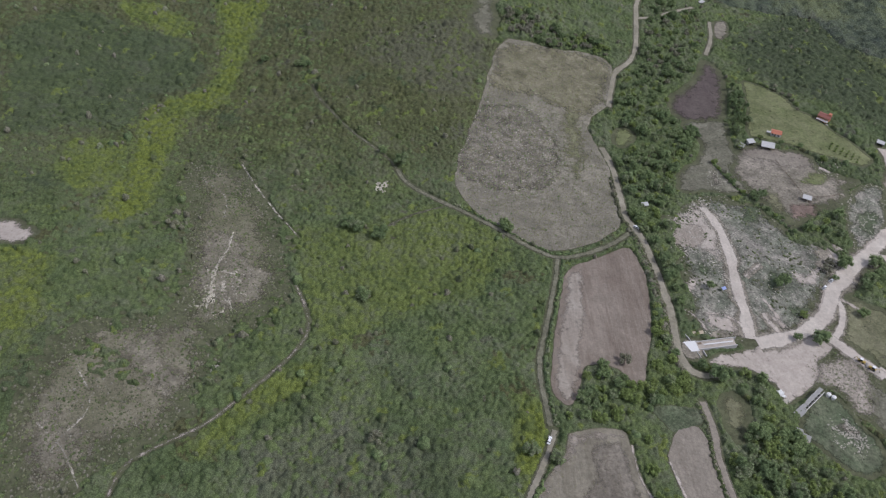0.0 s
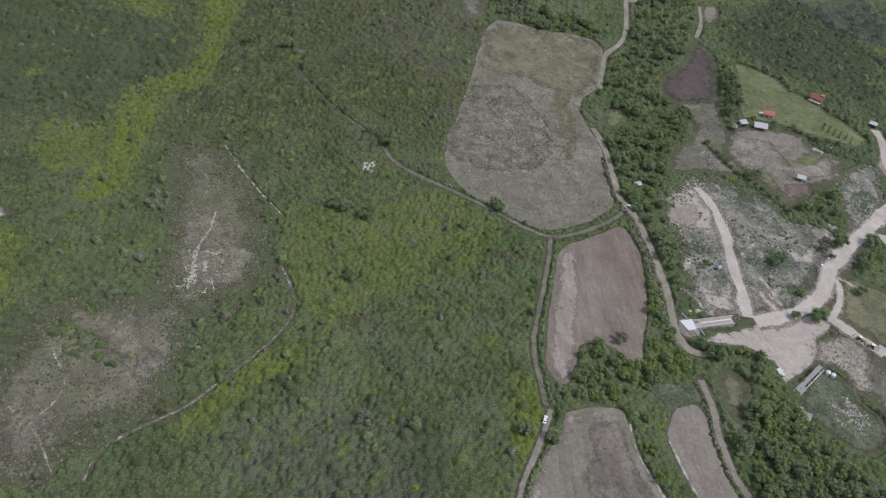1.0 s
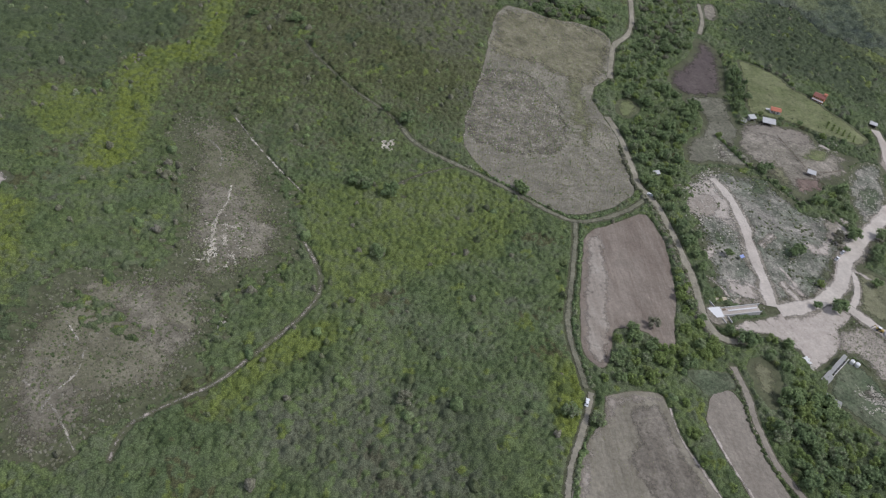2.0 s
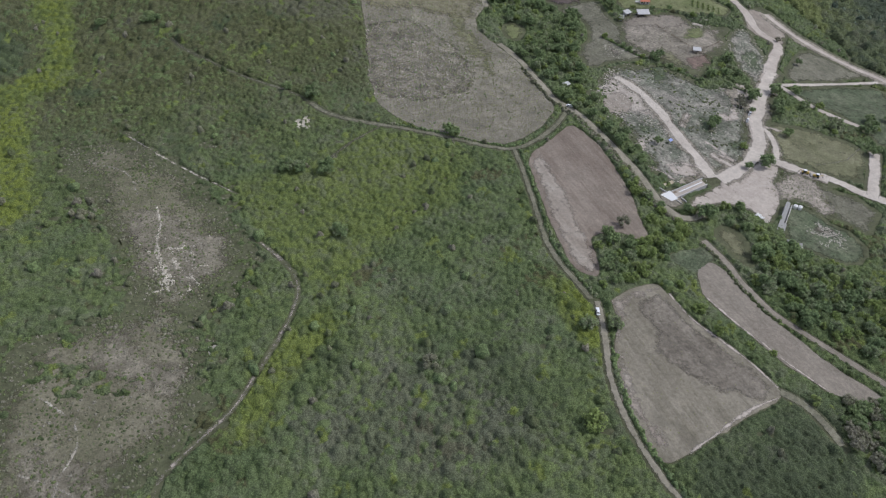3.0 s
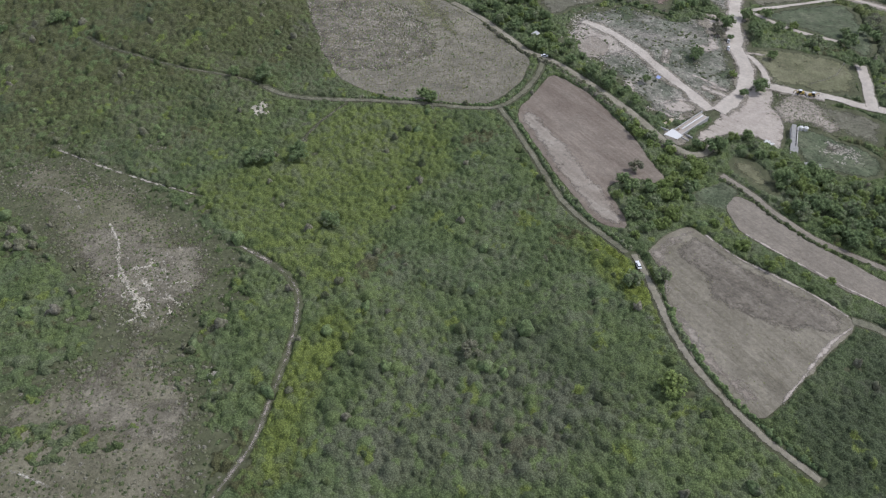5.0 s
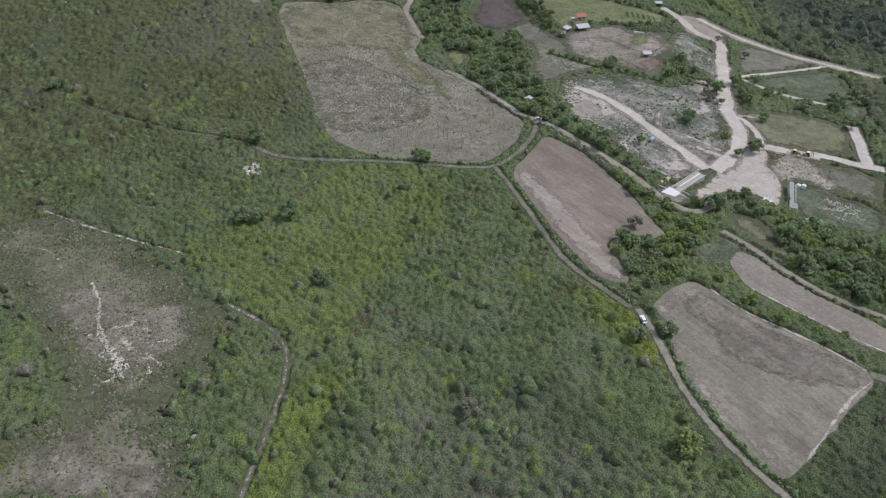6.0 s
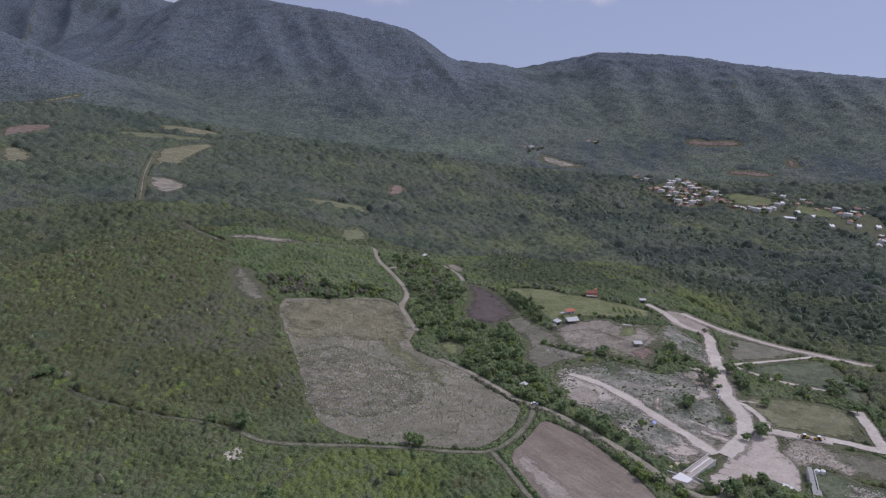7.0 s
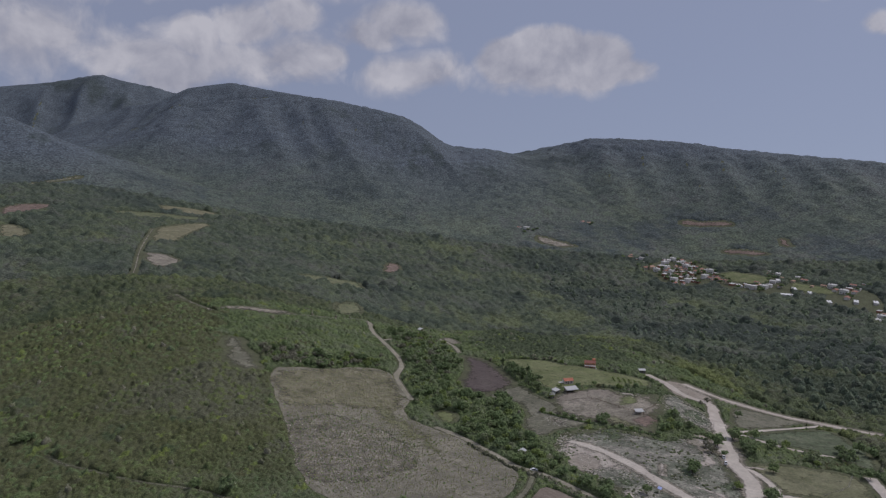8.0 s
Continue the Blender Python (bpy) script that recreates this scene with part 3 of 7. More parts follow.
FALLOW_FIELD = [(142.5, 333.3), (170.4, 335.7), (166.3, 312.2), (165.4, 292.8), (156.5, 284.4), (164.7, 262.5), (149.2, 261.3), (139.2, 263), (126.2, 259.4), (122, 263.9), (126.4, 279.8), (141.8, 293.4), (147.9, 307.1), (147.6, 320.4), (140.6, 326)]
MEADOW = [(193.6, 382.6), (203.9, 374.5), (215.6, 361.4), (217.4, 346.8), (226.2, 341.7), (234.1, 325.8), (243.2, 313.3), (249.5, 303.2), (238.7, 294.7), (229.1, 296.8), (220.3, 300.2), (211.3, 303.1), (200.3, 309.3), (191.3, 311.9), (184.2, 315.5), (177.5, 315.3), (181.4, 332.8), (186, 345.1), (188.6, 361.3)]
YARD = [(158.3, 292.5), (166.2, 305.4), (178.2, 312.5), (187.1, 304.6), (199.5, 307.1), (209.7, 298.8), (210.8, 288.9), (220, 283.2), (232.2, 284), (230.6, 280.5), (217.2, 268.8), (211.9, 260.2), (197.5, 252.3), (193.2, 253.1), (189.2, 246.9), (177.2, 239.2), (172.4, 242.1), (165.3, 255.5), (159.6, 265.4), (156.3, 274.1), (154.7, 287)]
CORRAL_SOIL = [(175.9, 255.6), (188.2, 260.1), (196.1, 257.9), (194.9, 249.8), (188.6, 245.5), (173.9, 242.2)]
YARD_GREEN = [(191.4, 280.7), (202.2, 287.8), (212.2, 286.7), (214.1, 280.8), (207.1, 271.7), (195.9, 271.6), (189.4, 272.8)]
RED_PLOT = [(204.4, 481.2), (220.3, 491.3), (213.5, 462), (202.2, 444.5), (193.9, 445.4)]
GREEN_PLOT = [(97.7, 319.2), (107.8, 322.7), (111.6, 311.7), (103.4, 300.7), (95, 299.2)]
PLAZA = [(104.7, 150.7), (110.2, 155.8), (127.8, 159.2), (133.6, 165.6), (148, 167.3), (161.7, 173.7), (166.8, 167.4), (167.8, 163.6), (155.9, 155.7), (154, 147.8), (148.4, 141.5), (141.5, 137.1), (134, 132.7), (132.6, 135.1), (132.9, 140.4), (129, 144.9), (122, 148.9), (112.4, 148.8)]
DUST_APRON = [(153.4, 155.5), (171, 162.4), (177.1, 151.3), (175.7, 140.4), (166.1, 127.1), (160.2, 131.9), (158.9, 139.5), (154.5, 143.3), (147.9, 141.5)]
WASTE = [(113.6, 239.6), (123.9, 251.1), (138.4, 260.5), (158.8, 254.1), (172.2, 233.7), (188.9, 224.4), (192.9, 213.4), (172.2, 193.7), (164.5, 176.4), (145.4, 167.1), (111.8, 162.9), (104, 165.6), (107.3, 187.9), (110.8, 220.6)]
RUBBLE_PALE = [(106.1, 232.3), (117.8, 244.5), (128.5, 257.2), (136.2, 257.9), (136.3, 246.3), (140.3, 223.6), (137.7, 208.2), (131, 193.7), (124.8, 194.8), (123.3, 203.3), (122.3, 214.2), (109.6, 212.8), (108.8, 220.4)]
PINK_PATCH = [(114.4, 237.1), (128.7, 236.2), (126.9, 220.7), (115.8, 213.5), (106.1, 220.6)]
SCREE = [(178.4, 227.1), (190.6, 228.5), (197.3, 223.5), (198.9, 214.2), (185.3, 208.9), (173.6, 200.7), (175.1, 211.6)]
CUT_BANK = [(112, 168), (126.4, 170.3), (129.8, 165.2), (109.2, 162.3)]
EAST_GRASS = [(182.6, 194.6), (202.2, 186.1), (214.6, 170.2), (214.3, 158), (194.4, 140.5), (182.2, 154.1), (171.5, 166.6), (177.1, 181.2)]
EAST_GREY = [(213.6, 218.4), (281.7, 217.3), (285.4, 205.9), (244.7, 167.1), (223.7, 158.8), (231.8, 182.8), (222.6, 202.5)]
NORTH_GREY = [(271, 263.4), (282.6, 245.3), (292.9, 225.6), (247.1, 221.5), (220.3, 225.6)]
SE_GRASS = [(151.4, 144.9), (157.9, 137.4), (162, 127), (166.4, 110.4), (153.7, 101.7), (143.3, 110.7), (135.7, 120), (135.6, 127.8)]
SE_PALE = [(153.6, 131.2), (160.8, 123.5), (156.4, 117.7), (148.7, 119.6), (147.2, 126.3)]
EAST_FIELD = [(172.4, 152.1), (191.6, 128.2), (169.7, 112.7), (165.7, 127.1), (165.5, 137.9)]
MAIN_ROAD = [(131.6, 163), (142.3, 165.4), (154, 170.1), (164.4, 176.1), (169.9, 182.1), (176.1, 193.4), (188, 205.6), (204.8, 220.7), (222.9, 235.5)]
MAIN_ROAD_N = [(166.8, 178.2), (176, 194.8), (193.6, 211), (227.5, 241.2), (256.3, 264.4), (249.2, 277.7), (258.8, 300.8), (258.6, 315.4)]
NORTH_BARE = [(262.7, 306.2), (272, 302.7), (277.8, 288.6), (276.6, 277.7), (250.8, 257.6), (248.7, 266.8), (242.1, 274.8), (245.6, 287.2)]
BACK_ROAD = [(273.2, 298), (275.5, 276.8), (286.3, 247.7), (300.9, 219.8), (303.5, 193.4)]
LINK_A = [(209.7, 222.9), (235.2, 220.3), (292.6, 220.1)]
LINK_B = [(216.3, 222.5), (219.8, 199.7), (231.1, 179.4)]
EAST_ROAD = [(163.1, 170.8), (169.2, 164), (174, 157.9), (181.3, 149.3)]
EAST_ROAD_B = [(180.2, 153.2), (186.4, 144.4), (191.3, 135.2), (196, 129.3)]
EAST_LANE = [(219.4, 158.7), (204.6, 145.7), (192.4, 134.6)]
LOOP = [(177, 192.5), (178.9, 186), (174.2, 176.1), (167.8, 168.1)]
RUBBLE_ROAD = [(131.6, 249), (134.8, 237), (136, 220), (133.9, 203.5), (131.8, 186.5), (130.6, 173.5), (129.8, 165)]
SPUR = [(139.6, 179.8), (141.9, 172.8), (144.4, 167.9)]
SPUR_B = [(138.2, 201.2), (148.3, 209.9)]
LANE_N = [(154.2, 519), (160.8, 517), (150.4, 494), (141.8, 473), (136.5, 446), (130.5, 413), (123.4, 394.6), (110.4, 380.8), (105.6, 365.5), (99.8, 341.7)]
LANE_W = [(138.6, 451.1), (153.9, 460.4), (173.7, 480.6), (194.6, 499.9)]
LANE_FAR = [(179.3, 413.9), (190.5, 437.3), (202.5, 478.1)]
LANE = [(88, 297.9), (90.2, 285.6), (90.6, 268.3), (89.4, 250.1), (89.3, 235.3), (92.7, 227.3), (95.2, 215), (97, 193.5), (97.2, 177.2), (95.9, 161.8), (95.7, 151.7), (97.7, 145), (105, 143.6), (113.4, 148)]
LANE_S = [(98.7, 131.5), (99.8, 119.4), (97.6, 106.5), (97.7, 92), (101.6, 82.3), (104.4, 75.9), (108.2, 67.1), (113.4, 56.2), (117, 48)]
LINK_LANE = [(91, 227.1), (80.8, 217.1), (65.8, 207.7), (51.4, 202.8), (39.9, 208.7), (25.2, 220.7), (9.7, 231.4), (1.6, 236.1), (-10.7, 244.3), (-19.2, 252.2), (-23.2, 260.6)]
HILL_PATH = [(-23.2, 260.6), (-28.5, 270.1), (-37.8, 279.8), (-46.5, 288.3), (-56.2, 301.2), (-63.6, 313), (-70.6, 323.3), (-75.5, 336.2)]
SIDE_LANE = [(51.4, 202.8), (49.3, 191.7), (46.4, 179.8), (41.5, 162.1), (37.4, 147.3), (36.3, 136.8), (37.3, 124.7), (37.7, 115.1)]
SIDE_LANE_S = [(39.2, 113.5), (35.5, 103.7), (31, 94.6), (25.9, 84.1), (22.9, 72.3), (21.8, 60.1), (22, 52.9), (23.1, 45.2), (25.1, 37)]
FOOTPATH = [(-62.5, 182.4), (-56, 170), (-52.7, 159.5), (-54.1, 149.3), (-59.9, 139.5), (-68.1, 128.8), (-75.9, 118.8), (-83.5, 110.6), (-94.6, 103.8), (-102.1, 98.4), (-104.8, 92.6), (-105.5, 86.2)]
FENCE_PATH = [(-101.4, 263.8), (-92, 248.3), (-82.4, 233.3), (-72.9, 220.8), (-64.4, 210.2)]
LOOP_PATH = [(-21.9, 220.9), (-27, 219.2), (-13, 228.9), (1.6, 234.5)]
DRY_GAP = [(74.5, 63.5), (79, 58), (80, 51), (79.3, 42.7)]
DRY_HILL = [(-129.5, 264.6), (-101.4, 263.8), (-80.3, 229.3), (-70, 199), (-66, 175.5), (-74.7, 162.2), (-85, 159.6), (-90.8, 149), (-86.3, 138.7), (-89.2, 126.1), (-87.7, 112.5), (-107.4, 98.2), (-120.8, 85.7), (-137.4, 85.3), (-144.4, 103.5), (-147.3, 138.5), (-135.7, 155.3), (-105.9, 158.6), (-104.7, 177.6), (-117.1, 221.9)]
DRY_HILL_GREEN = [(-137.7, 144.2), (-122.3, 145.6), (-107.6, 136.7), (-108.6, 126.8), (-124.2, 127.9)]
BRIGHT_BAND = [(-152.2, 436.4), (-116.2, 437.3), (-121.7, 392.4), (-122.1, 349.0), (-122.4, 319.7), (-141.3, 312.1), (-141.5, 280.7), (-138.7, 253.7), (-133.6, 224.7), (-142.0, 211.4), (-153.5, 212.9), (-158.7, 241.9), (-157.2, 263.3), (-163.5, 291.2), (-165.7, 320.2), (-148.1, 331.5), (-133.9, 341.1), (-135.0, 374.4)]
BRIGHT_WEST = [(-193.8, 284.9), (-163.6, 285.4), (-155.5, 247.4), (-169.6, 233.6), (-190.9, 255.0)]
BRIGHT_TOP = [(-215.9, 423.0), (-192.5, 427.8), (-159.3, 408.0), (-162.2, 389.1), (-197.1, 404.2)]
BRIGHT_LEFT = [(-186.0, 195.7), (-161.5, 187.1), (-154.0, 159.7), (-151.2, 138.3), (-154.6, 128.5)]
BRIGHT_PATH = [(-87.8, 103.4), (-71.0, 125.8), (-55.9, 139.1), (-45.5, 142.8), (-45.7, 130.9), (-62.6, 117.2), (-78.6, 98.3)]
DEEP_WEST = [(-266.3, 374.8), (-236.0, 409.3), (-196.4, 401.3), (-162.8, 392.1), (-137.6, 365.4), (-149.1, 335.6), (-168.3, 325.8), (-167.0, 295.5), (-198.0, 288.3), (-228.8, 282.5)]
DEEP_WEST_B = [(-165.5, 153.5), (-153.7, 154.0), (-138.8, 134.0), (-138.6, 115.9), (-147.5, 111.4)]
DEEP_EAST = [(208.0, 448.8), (290.6, 532.8), (389.4, 566.1), (267.4, 329.8), (241.7, 353.1), (217.5, 366.4), (199.0, 398.9)]
DEEP_SOUTH = [(27, 52.1), (72.4, 60.7), (84, 60), (90, 45), (60, 18), (20, 18), (24, 38)]
DEEP_MID = [(-10.1, 102.0), (10.3, 96.1), (3.9, 72.9), (-10.3, 70.8), (-16.5, 85.5)]
GREY_SOUTH = [(-68.9, 107.8), (-44.4, 112.6), (-24.0, 117.6), (-9.6, 110.9), (-10.5, 93.7), (0.3, 75.1), (-22.9, 65.4), (-64.8, 90.5)]
GREY_TOP = [(-50.3, 381.9), (-8.6, 401.1), (28.1, 413.4), (29.5, 361.3), (11.6, 325.9), (-7.7, 327.7), (-31.2, 350.6)]
DRY_CORE = [(-111.1, 214.0), (-93.0, 215.9), (-70.5, 188.4), (-69.4, 168.8), (-85.3, 161.1), (-101.3, 165.2)]
DRY_MID = [(-123.1, 148.2), (-105.9, 158.6), (-96.2, 145.7), (-87.3, 126.2), (-93.8, 114.3), (-111.0, 122.0)]
DRY_LOW = [(-140.9, 107.5), (-132.9, 120.5), (-115.6, 112.9), (-111.8, 100.9), (-122.0, 89.2), (-133.9, 88.9)]
RILLS = [[(-130.4, 132.2), (-121.1, 121.3), (-121.0, 112.6), (-126.0, 106.2), (-127.5, 100.2)], [(-136.7, 110.8), (-124.7, 102.3), (-118.1, 93.0), (-114.6, 87.7)], [(-117.0, 249.8), (-101.5, 236.5), (-100.1, 219.3)]]
BRIGHT_MID = [(-68.1, 218), (-37.4, 219.5), (-6.4, 232.4), (20, 222.3), (29.6, 207.8), (15.7, 179.4), (-19.2, 165.5), (-39.9, 147.3), (-49.1, 152.5), (-60.2, 182.5)]
BRIGHT_EDGE = [(28.1, 131.3), (38.1, 124.0), (37.5, 105.4), (27.0, 88.5), (23.8, 97.6), (26.0, 117.6)]
OLIVE_TOP = [(-83.3, 420.7), (28.3, 419.6), (21.1, 320.1), (10.3, 263.3), (-24.6, 278.5), (-57.9, 317.9)]
LIME_STREAK = [(-93.9, 211), (-93.1, 203.4), (-93.4, 196.6), (-95.4, 189.8), (-95.1, 182.2), (-94.4, 174), (-93.4, 164.6)]
LIME_SCATTER = [(-97.4, 186), (-86.5, 186.7), (-79.1, 184.1), (-83.7, 173.7), (-85.8, 163.4), (-97.4, 162.6), (-98.7, 171.8)]
LIME_WEST = [(-205.8, 214), (-186.9, 212.1), (-173, 206.7), (-172.8, 196.2), (-187.1, 195), (-205, 200)]
BARE_SLOPE = [(23, 443.4), (35.4, 443.8), (36.4, 418.7), (33.4, 390.1), (17.3, 390.1), (18.2, 417.6)]
BARE_SLOPE_B = [(33.4, 390.1), (55.6, 386.5), (82.1, 381.7), (104.8, 381.2), (96.1, 372.1), (37.9, 376)]
STREAM_WOOD = [(113.4, 376.6), (127.5, 388.6), (140.6, 362.4), (137, 331.8), (151.4, 322.3), (142, 304.6), (126, 287.8), (121, 261.3), (110, 248.2), (108.8, 220.4), (106.5, 187.9), (99.7, 165.2), (98.6, 178.9), (97.1, 217.1), (92, 234.8), (91.8, 262.5), (93, 288.9), (110.1, 301.7), (112.8, 317.6), (99.4, 323)]
NORTH_WOOD = [(156.2, 488.4), (196.3, 489.9), (191.8, 452.5), (175.9, 413.2), (162.2, 383.8), (138.3, 368.4), (128.1, 391.8), (142.1, 432.7)]
FIELD_TREES = [(40.8, 422.7), (55.4, 430), (67.6, 413.1), (84.9, 412.9), (104, 410.2), (112.3, 400.4), (104.8, 394.2), (90.7, 397.2), (69.5, 392.9), (55, 397.5), (42.2, 399.4)]
MID_WOOD = [(53.9, 141.7), (60.3, 143.7), (67.9, 142.5), (71.6, 135.4), (77.5, 134.7), (83.9, 129), (76.7, 126.5), (66.2, 118.1), (43.1, 116.1), (46.7, 123.7)]
LANE_WOOD = [(90, 179.5), (94.9, 173.8), (92.9, 155.6), (96.9, 139.5), (97.9, 131.3), (86.2, 129.5), (78.6, 134.9), (85.7, 160.6)]
SOUTH_WOOD = [(97.1, 149.1), (103.9, 147.9), (114.6, 148.1), (124, 147.7), (129, 140.1), (128.9, 128.5), (131.2, 122.5), (132.9, 115.5), (133.5, 106.4), (135.3, 95.7), (99.7, 92.9), (104.8, 110.7), (114.1, 118.6), (120.2, 126.5), (117, 133.8), (114, 138.7), (104.4, 137.7), (101.2, 142.7)]
SOUTH_EAST_WOOD = [(118.3, 122.5), (135.3, 121.7), (137.0, 108.0), (145.5, 96.1), (155, 84), (124, 56), (112.5, 70.0), (106.5, 82.0), (102, 98.7), (102, 110.7)]
BARE_WOOD = [(90.5, 55.5), (104, 49.2), (86, 28.4), (80.5, 40.7)]
HEDGE_STRIP = [(64.6, 116.6), (75.8, 113.6), (76.5, 104.6), (81.7, 88.7), (87.2, 72.4), (88.9, 60.9), (81.8, 56.5), (78.7, 66.7), (73.5, 77.5), (69, 93.8), (69.5, 107.9)]
YARD_HEDGE = [(149.2, 289.4), (152.9, 278), (156.2, 264.2), (163.4, 254.5), (169.7, 242.6), (173.2, 232.6)]
POPLARS = [(182.4, 367.8), (189.7, 368.1), (180.2, 326.9), (169.2, 315.1), (170.3, 329.7)]
MEADOW_HEDGE = [(204.4, 376), (218.6, 359.7), (218.1, 346.8)]
FARM_A = [(26.8, 722.1), (44.7, 717.1), (54.8, 689.1), (44.8, 665.9), (24.3, 637.7), (19, 669.8)]
FARM_B = [(60.1, 858.9), (79.2, 885.5), (132.6, 933), (139.6, 915.1), (100.7, 856.5), (65.1, 776.8), (42.8, 782.1)]
FARM_C = [(32.7, 953.8), (95.1, 961), (153.6, 959.3), (138.5, 942.1), (87.8, 926.3), (34.7, 926.3)]
FARM_D = [(95.7, 1013), (129.1, 1019.6), (171.9, 1007.2), (155.3, 979.1), (119.7, 979.5), (90.1, 985.7)]
FARM_RED = [(-83.8, 952.8), (-62, 974.4), (-26.8, 971.5), (-39, 942.4), (-65.1, 917), (-85.5, 890.6)]
FARM_F = [(39.6, 502.7), (55.8, 506.7), (69.3, 498), (95.1, 497.3), (72.4, 483.6), (51.3, 491.9), (37.1, 493.9)]
FARM_G = [(151.3, 675.5), (177.7, 682.7), (200.7, 678.8), (228.4, 669.5), (213.2, 638.6), (186.1, 645.6), (158.3, 656.3)]
FARM_H = [(152.5, 569.5), (184, 590.5), (173.3, 549.1), (139.9, 518.6), (133.8, 529)]
FARM_RED_B = [(315.5, 791.8), (343, 805.1), (324.4, 756.8), (285.9, 735.3)]
FARM_W = [(-86.5, 845.7), (-68.3, 845.5), (-60.4, 792.7), (-71.7, 764.8), (-87.9, 778.7)]
VILLAGE_GREEN = [(723.6, 606.3), (750.3, 597.2), (756.9, 547), (750.4, 528.4), (718, 540.1), (710.2, 571.5)]
VILLAGE_GREEN_B = [(753, 517), (755.7, 464.4), (732.1, 442.7), (718.8, 469.8), (726, 503.1)]
TERRACE_A = [(863.3, 782.9), (903.7, 704.4), (890.4, 697.2), (845.3, 767.3)]
TERRACE_B = [(814.9, 660.7), (839.3, 602.6), (823.6, 595.1), (798.2, 649.6)]
TERRACE_C = [(891.3, 623.7), (887.4, 602), (868.9, 586.2), (861.8, 600.5)]
TERRACE_D = [(633.9, 877.3), (644.7, 848.6), (668.9, 803.8), (633.4, 815.4), (616.7, 849.2)]
FAR_ROAD = [(-0.3, 608), (8.1, 645.4), (22.7, 720.9), (39.3, 786.5), (59.4, 858.6)]
CUT_ROAD = [(17.4, 539), (21.4, 517.6), (28.3, 499.4), (32.9, 488.5)]
FAR_LANE = [(38.1, 497.2), (67.4, 490.4), (83.0, 489.1), (121.9, 499.6), (154.4, 519.5)]
TOWER_ROAD = [(-49.7, 1072.1), (-19.7, 1088.9), (12.4, 1108.5)]
TREES_A = [(159.5, 166), (70.8, 147), (161.4, 259.9), (201.6, 247.3), (182, 236.4), (102.8, 148.3), (108.6, 144), (145.4, 317.4), (28, 222.9), (-80.4, 355.9), (-107.7, 364.1), (118.9, 192.5), (155.5, 199.2), (152.1, 197.2)]
TREES_B = [(12.8, 72.2), (38.7, 101.9), (29.8, 104.3), (30.1, 220), (-33.1, 174.9), (-38, 216.4), (-28.5, 212.7), (212.8, 181.5), (211.6, 177.3), (240.5, 182.6), (237, 174), (222.8, 199.2), (206, 208.3), (196.9, 233.8), (186, 182.3), (154.3, 199.3)]
TREES_C = [(162.6, 168.2), (189.7, 235.7), (191.7, 219.2), (217.8, 182.9), (238.4, 177.8), (253, 180.3), (249.5, 172.7), (291.3, 184.3), (220.2, 213.2), (213, 199.8), (189.9, 212.5), (165.5, 260.7), (-82.8, 355.6), (-86.4, 355.7), (-21.1, 265.4), (-30.2, 273.1), (-43.3, 219.2)]
FALLOW_PALE = [(143.6, 281.1), (149.5, 284.1), (150.8, 271.2), (146, 265.4), (140.7, 268)]
YARD_DUST = [(167.3, 303.8), (182.3, 309.9), (199.5, 307.1), (209.7, 298.8), (209, 288.7), (197.8, 284.9), (187.1, 286.3), (175.1, 293.3), (165.4, 292.8)]
YARD_GREEN_B = [(165.6, 269.8), (176.9, 275.5), (178.8, 263.7), (175.8, 243.2), (168.9, 244.7), (166.1, 257.9)]
RUBBLE_FARM = [(207.2, 292.4), (219.9, 299.2), (225.5, 296.1), (224, 288.6), (213.6, 283.5), (207.3, 286)]
SOUTH_CLEAR = [(104.8, 135.1), (113.6, 137.3), (119.5, 127.7), (114.5, 119.9), (105.6, 113.1), (104.6, 120.1)]
WASTE_DUST_A = [(114.3, 180.6), (126, 177), (130, 165.8), (111.6, 166.4)]
WASTE_DUST_B = [(140.2, 181.4), (144.7, 183.4), (150, 172.9), (143.5, 168.7), (138.8, 173.5)]
WASTE_DUST_C = [(108.1, 198.2), (115.9, 200.8), (116.2, 192.2), (109.5, 186.5), (105.9, 189.5)]
WASTE_DUST_D = [(160.8, 210.2), (172.2, 204.1), (190.6, 228.5), (201, 231.9), (200.4, 223.9), (185.3, 208.9), (173.6, 200.7), (163.9, 196.4), (158.9, 201.2)]
WASTE_GREEN_A = [(150, 254.3), (164.5, 253.2), (160.5, 237.6), (147.2, 236.4)]
WASTE_GREEN_B = [(148.1, 209.1), (158, 206.4), (150.4, 188.7), (143.5, 191.4)]
WASTE_GREEN_C = [(151.9, 185.5), (166.7, 190), (164.2, 180.1), (150.5, 174.4)]
WASTE_GREEN_D = [(118, 213.7), (124.9, 207), (119.9, 196), (113.6, 202.3)]
WASTE_GREEN_E = [(213.7, 257), (232.2, 258.4), (218.5, 236.8), (207.1, 238.9)]
APRON_GROUND = [(97.2, 163.1), (109.1, 163.8), (106.6, 153.2), (101.7, 150.9), (94.5, 152.4)]
SE_RUBBLE = [(151, 127.6), (156.1, 127.9), (160.3, 117.2), (155.6, 114.1), (148.9, 116.6), (148.1, 122.5)]
ORCHARD = [(220.3, 313.1), (231.8, 320), (245.5, 302.4), (237, 294.9), (220.8, 301.3)]
TREES_D = [(171.1, 318), (168.8, 305.5), (184, 314.9), (193.9, 309.9), (204.7, 307.5), (213.9, 296.8), (220.6, 296.8), (226.9, 295.4), (150.1, 290.5), (145.1, 317.4), (147.6, 314.6), (193.7, 243.2), (197.6, 241.7), (186.3, 236), (349.1, 463.3), (104.8, 147.1), (150.1, 166.3)]
